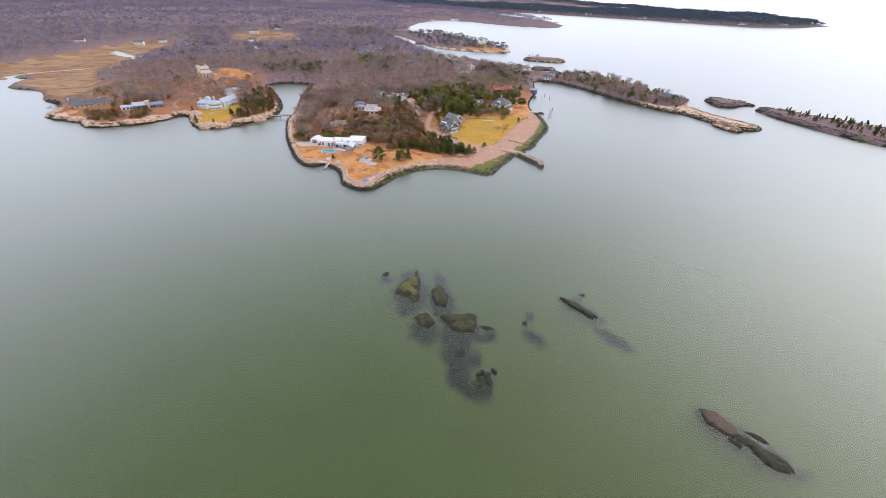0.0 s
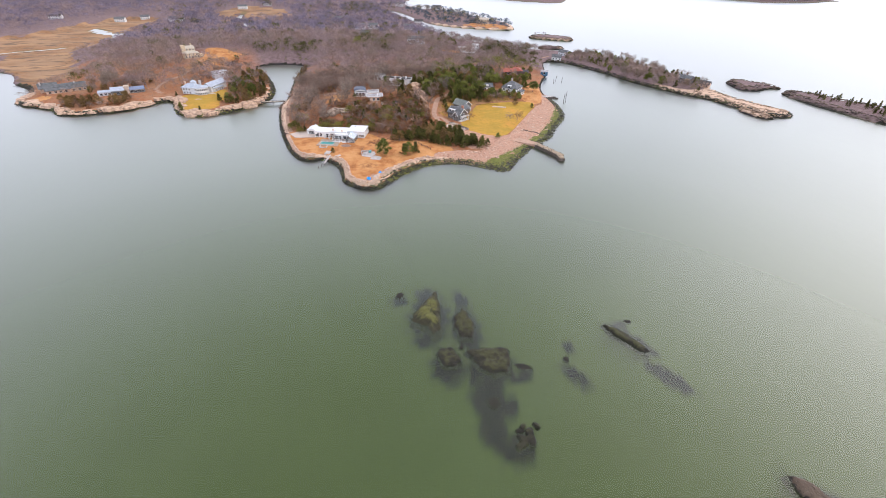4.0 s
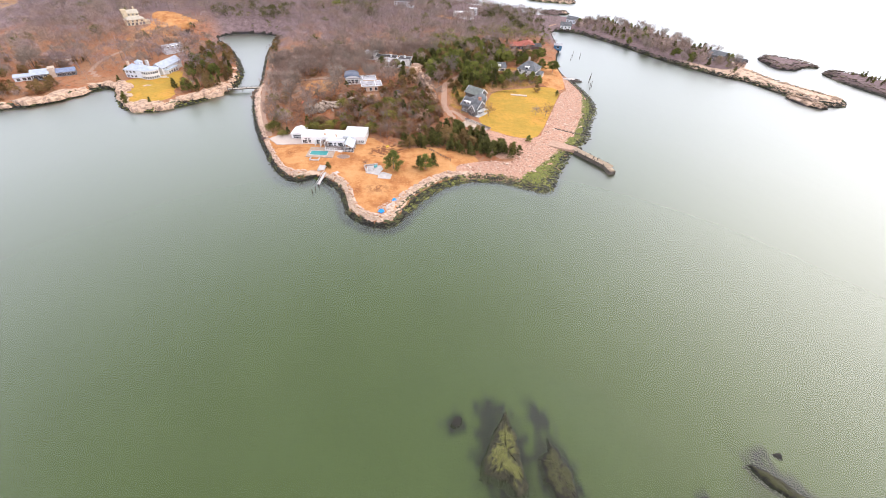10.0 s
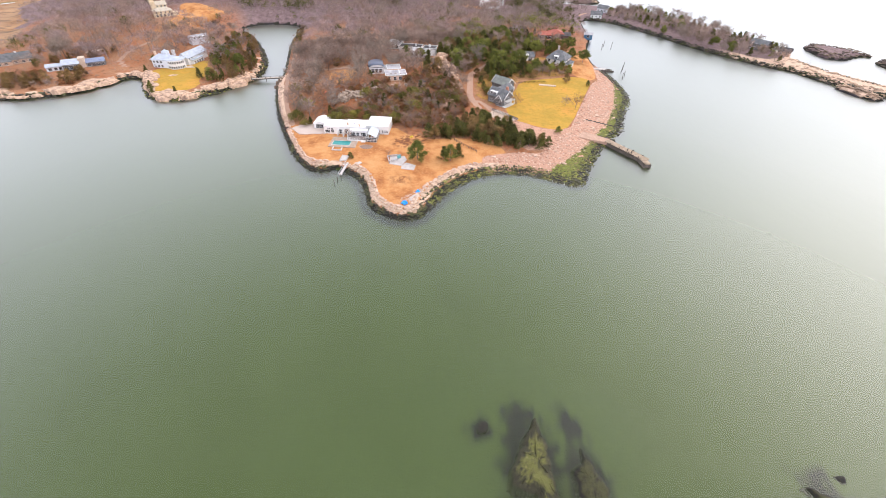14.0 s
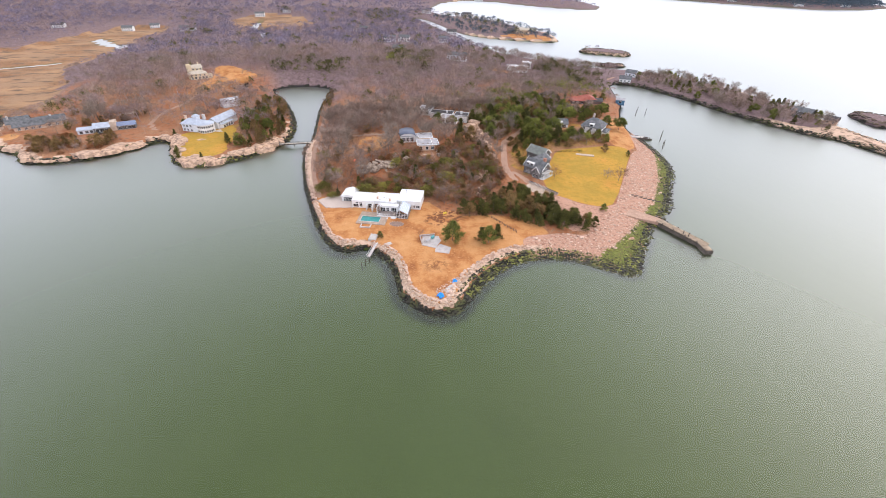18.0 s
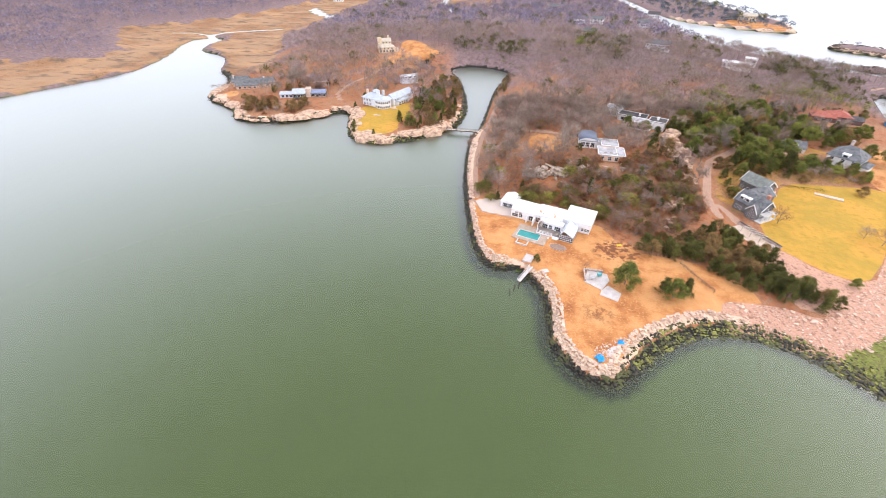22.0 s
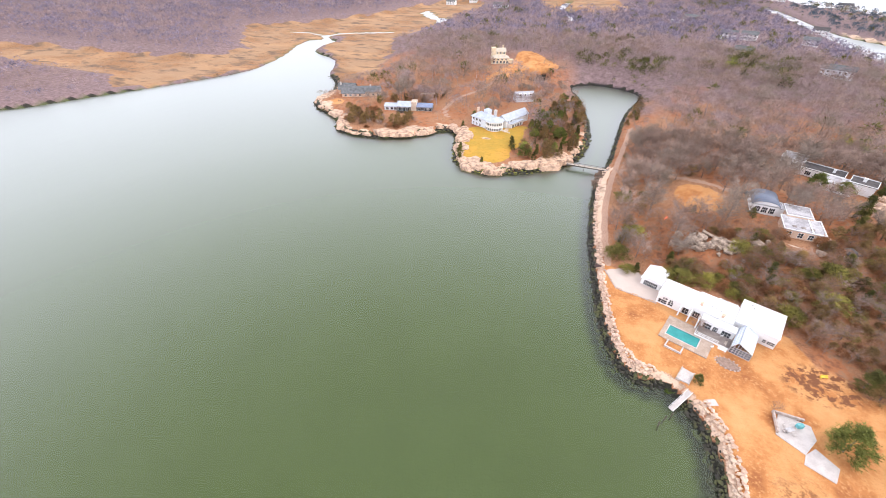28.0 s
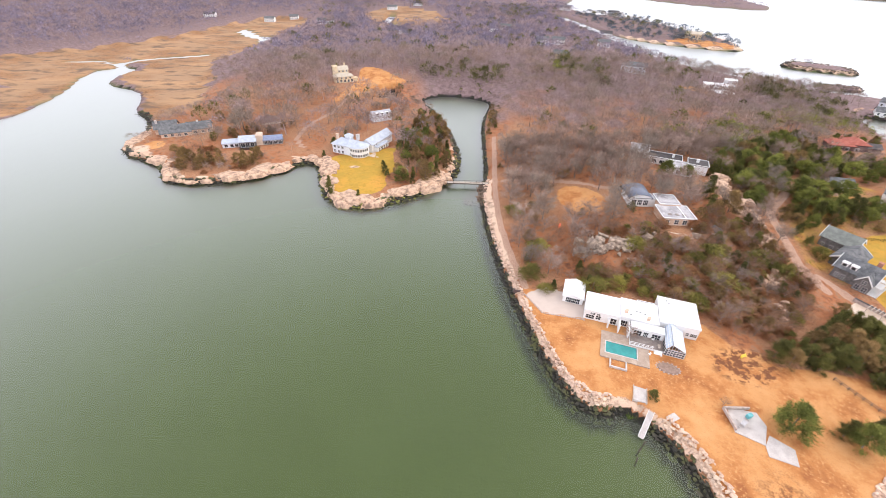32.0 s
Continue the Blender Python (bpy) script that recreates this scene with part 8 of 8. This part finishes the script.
part("slab", bm, varied("sandy_stone", (0.38, 0.235, 0.165), (0.53, 0.35, 0.255), 0.5, 0.9, bump=0.6, dist=0.1), apron)
log = thing("old_breakwater", "line of dark old timbers across the beach", "timber", Matrix())
for i, (x, y, nx, ny) in enumerate(along([(112, 62), (122, 56), (131, 52)], 2.2)):
    part("timber", boxes((x - 1.1, y - 0.25, level(x, y) - 0.2, x + 1.2, y + 0.3, level(x, y) + 0.35)), OLDTIMBER, log)

# jetty by the hip-roofed house
jet = thing("jetty", "broken stone and timber jetty below the grey house", "jetty", pose(163, 148, 0.9, 0, 0, -25))
part("slab", boxes((0, -1.6, -1.5, 11, 1.6, 0.4), bevel=0.1), CONCRETE, jet)
part("frame", boxes((7, -1.9, -1.8, 16, -1.5, 0.2), (7, 1.5, -1.8, 14, 1.9, 0.2)), OLDTIMBER, jet)
for i in range(4):
    part("post", boxes((8 + 2 * i, -2.1, -2.2, 8.3 + 2 * i, -1.8, 1.1)), OLDTIMBER, jet)

# terrace walls below the shingle house
rt = thing("terrace_walls", "stepped stone terrace with a long dark-topped wall beside the lawn", "terrace", pose(65.2, 84.0, level(67, 76) - 0.1, 0, 0, -61))
part("wall", boxes((0, -1.1, -1.5, 18.5, 0.0, 1.1)), STONEWALL, rt)
part("wall_top", boxes((0, -1.0, 1.1, 18.5, -0.1, 1.2)), DARKROOF, rt, "dark coping")
part("paving", boxes((1.0, -8.0, -1.5, 15.0, -1.1, 0.14)), TANSTONE, rt, "pink stone paving")
for i in range(9):
    part("beam", boxes((4.5 + 1.0 * i, -5.0, 2.0, 4.75 + 1.0 * i, -1.1, 2.15)), TIMBER, rt)
for i in range(3):
    part("post", boxes((4.6 + 4.0 * i, -5.0, 0.14, 4.8 + 4.0 * i, -4.8, 2.0)), TIMBER, rt)
part("step", boxes((15.2, -3.5, -1.5, 17.5, -1.1, 0.5), (15.2, -4.5, -1.5, 17.5, -3.5, 0.25)), STONEWALL, rt)

# fence along the straw lawn
fence = thing("fence", "low grey post-and-rail fence beside the cedars", "fence", Matrix())
line = along([(33.5, 50.3), (37.4, 42.4), (41.2, 36.2)], 1.7)
for x, y, nx, ny in line:
    part("post", boxes((x - 0.08, y - 0.08, level(x, y) - 0.3, x + 0.08, y + 0.08, level(x, y) + 1.2)), OLDTIMBER, fence)
for (x, y, nx, ny), (x2, y2, _, _) in zip(line, line[1:]):
    for h in (0.55, 1.1):
        bm = boxes((0, -0.04, -0.06, math.hypot(x2 - x, y2 - y), 0.04, 0.06))
        bmesh.ops.transform(bm, matrix=pose(x, y, level(x, y) + h, 0, 0, math.degrees(math.atan2(y2 - y, x2 - x))), verts=bm.verts)
        part("rail", bm, OLDTIMBER, fence)

# stone bed and clipped hedge at the lawn's back
rowst = thing("stone_edging", "low pink stone terrace at the lawn's edge", "terrace", pose(107.3, 115.6, level(110, 114), 0, 0, -25))
for i in range(10):
    part("stone", boxes((1.08 * i, -1.2, -0.4, 1.08 * i + 1.0, 1.2, 0.3), bevel=0.05), TANSTONE, rowst)
grove("hedge", "low dark green hedge at the back of the lawn", [(96 + 1.2 * i, 119.5 - 0.15 * i) for i in range(14)], (1.2, 1.6), 0.9, 60, 0.12, CEDAR, 63, False, 0.0)
yel = thing("play_bench", "small yellow garden bench at the wood's edge", "bench", pose(13.3, 57.2, level(13.3, 57.2), 0, 0, 20))
YEL = varied("yellow_paint", (0.70, 0.48, 0.06), (0.80, 0.58, 0.10), 1.0, 0.6)
part("seat", boxes((-0.9, -0.3, 0.42, 0.9, 0.3, 0.48)), YEL, yel)
part("backrest", boxes((-0.9, 0.26, 0.48, 0.9, 0.32, 0.95)), YEL, yel)
for a in (-0.8, 0.8):
    part("leg", boxes((a - 0.05, -0.28, 0, a + 0.05, 0.28, 0.42)), YEL, yel)
can = thing("kayak", "small orange kayak lying among the leaves", "kayak", pose(-26, 121, level(-26, 121) + 0.1, 0, 0, 70))
bm = bmesh.new()
bmesh.ops.create_icosphere(bm, subdivisions=3, radius=1, matrix=Matrix.Diagonal((1.9, 0.45, 0.32, 1)))
part("hull", bm, varied("orange_plastic", (0.75, 0.13, 0.05), (0.82, 0.18, 0.07), 1.0, 0.4), can, shade=True)
lowwall = thing("timber_wall", "low dark timber wall at the end of the lane", "wall", pose(-48.5, 84.2, level(-46.5, 84), 0, 0, -8))
part("board", boxes((0, -0.15, -0.5, 4.6, 0.15, 0.7)), DARKWALL, lowwall)
for i in range(4):
    part("post", boxes((1.45 * i, -0.22, -0.5, 1.45 * i + 0.2, 0.22, 0.85)), OLDTIMBER, lowwall)


def car(x, y, turn, colour, label):
    c = thing("car", label, "car", pose(x, y, level(x, y) + 0.02, 0, 0, turn), "parked cars")
    paint = varied(colour[0], colour[1], tuple(a * 1.15 for a in colour[1]), 1.0, 0.25, spec=0.6, bump=0)
    part("body", boxes((-2.2, -0.9, 0.35, 2.2, 0.9, 0.95), bevel=0.12), paint, c)
    bm = bmesh.new()
    vs = [bm.verts.new(p) for p in ((-1.6, -0.82, 0.95), (1.3, -0.82, 0.95), (1.3, 0.82, 0.95), (-1.6, 0.82, 0.95), (-1.1, -0.68, 1.48), (0.6, -0.68, 1.48), (0.6, 0.68, 1.48), (-1.1, 0.68, 1.48))]
    bmesh.ops.convex_hull(bm, input=vs)
    part("cabin", bm, GLASS, c, "dark glazed cabin")
    part("roof", boxes((-1.1, -0.68, 1.485, 0.6, 0.68, 1.53)), paint, c)
    for a in (-1.4, 1.4):
        for b in (-0.88, 0.88):
            bm = bmesh.new()
            bmesh.ops.create_cone(bm, cap_ends=True, segments=14, radius1=0.34, radius2=0.34, depth=0.22, matrix=pose(a, b, 0.34, 90))
            part("wheel", bm, OLDTIMBER, c)


car(3.5, 141, 10, ("black_car_paint", (0.02, 0.02, 0.025)), "dark parked car beside the hilltop house")
car(108, 171, 60, ("charcoal_car_paint", (0.03, 0.03, 0.035)), "dark parked car by the garage")
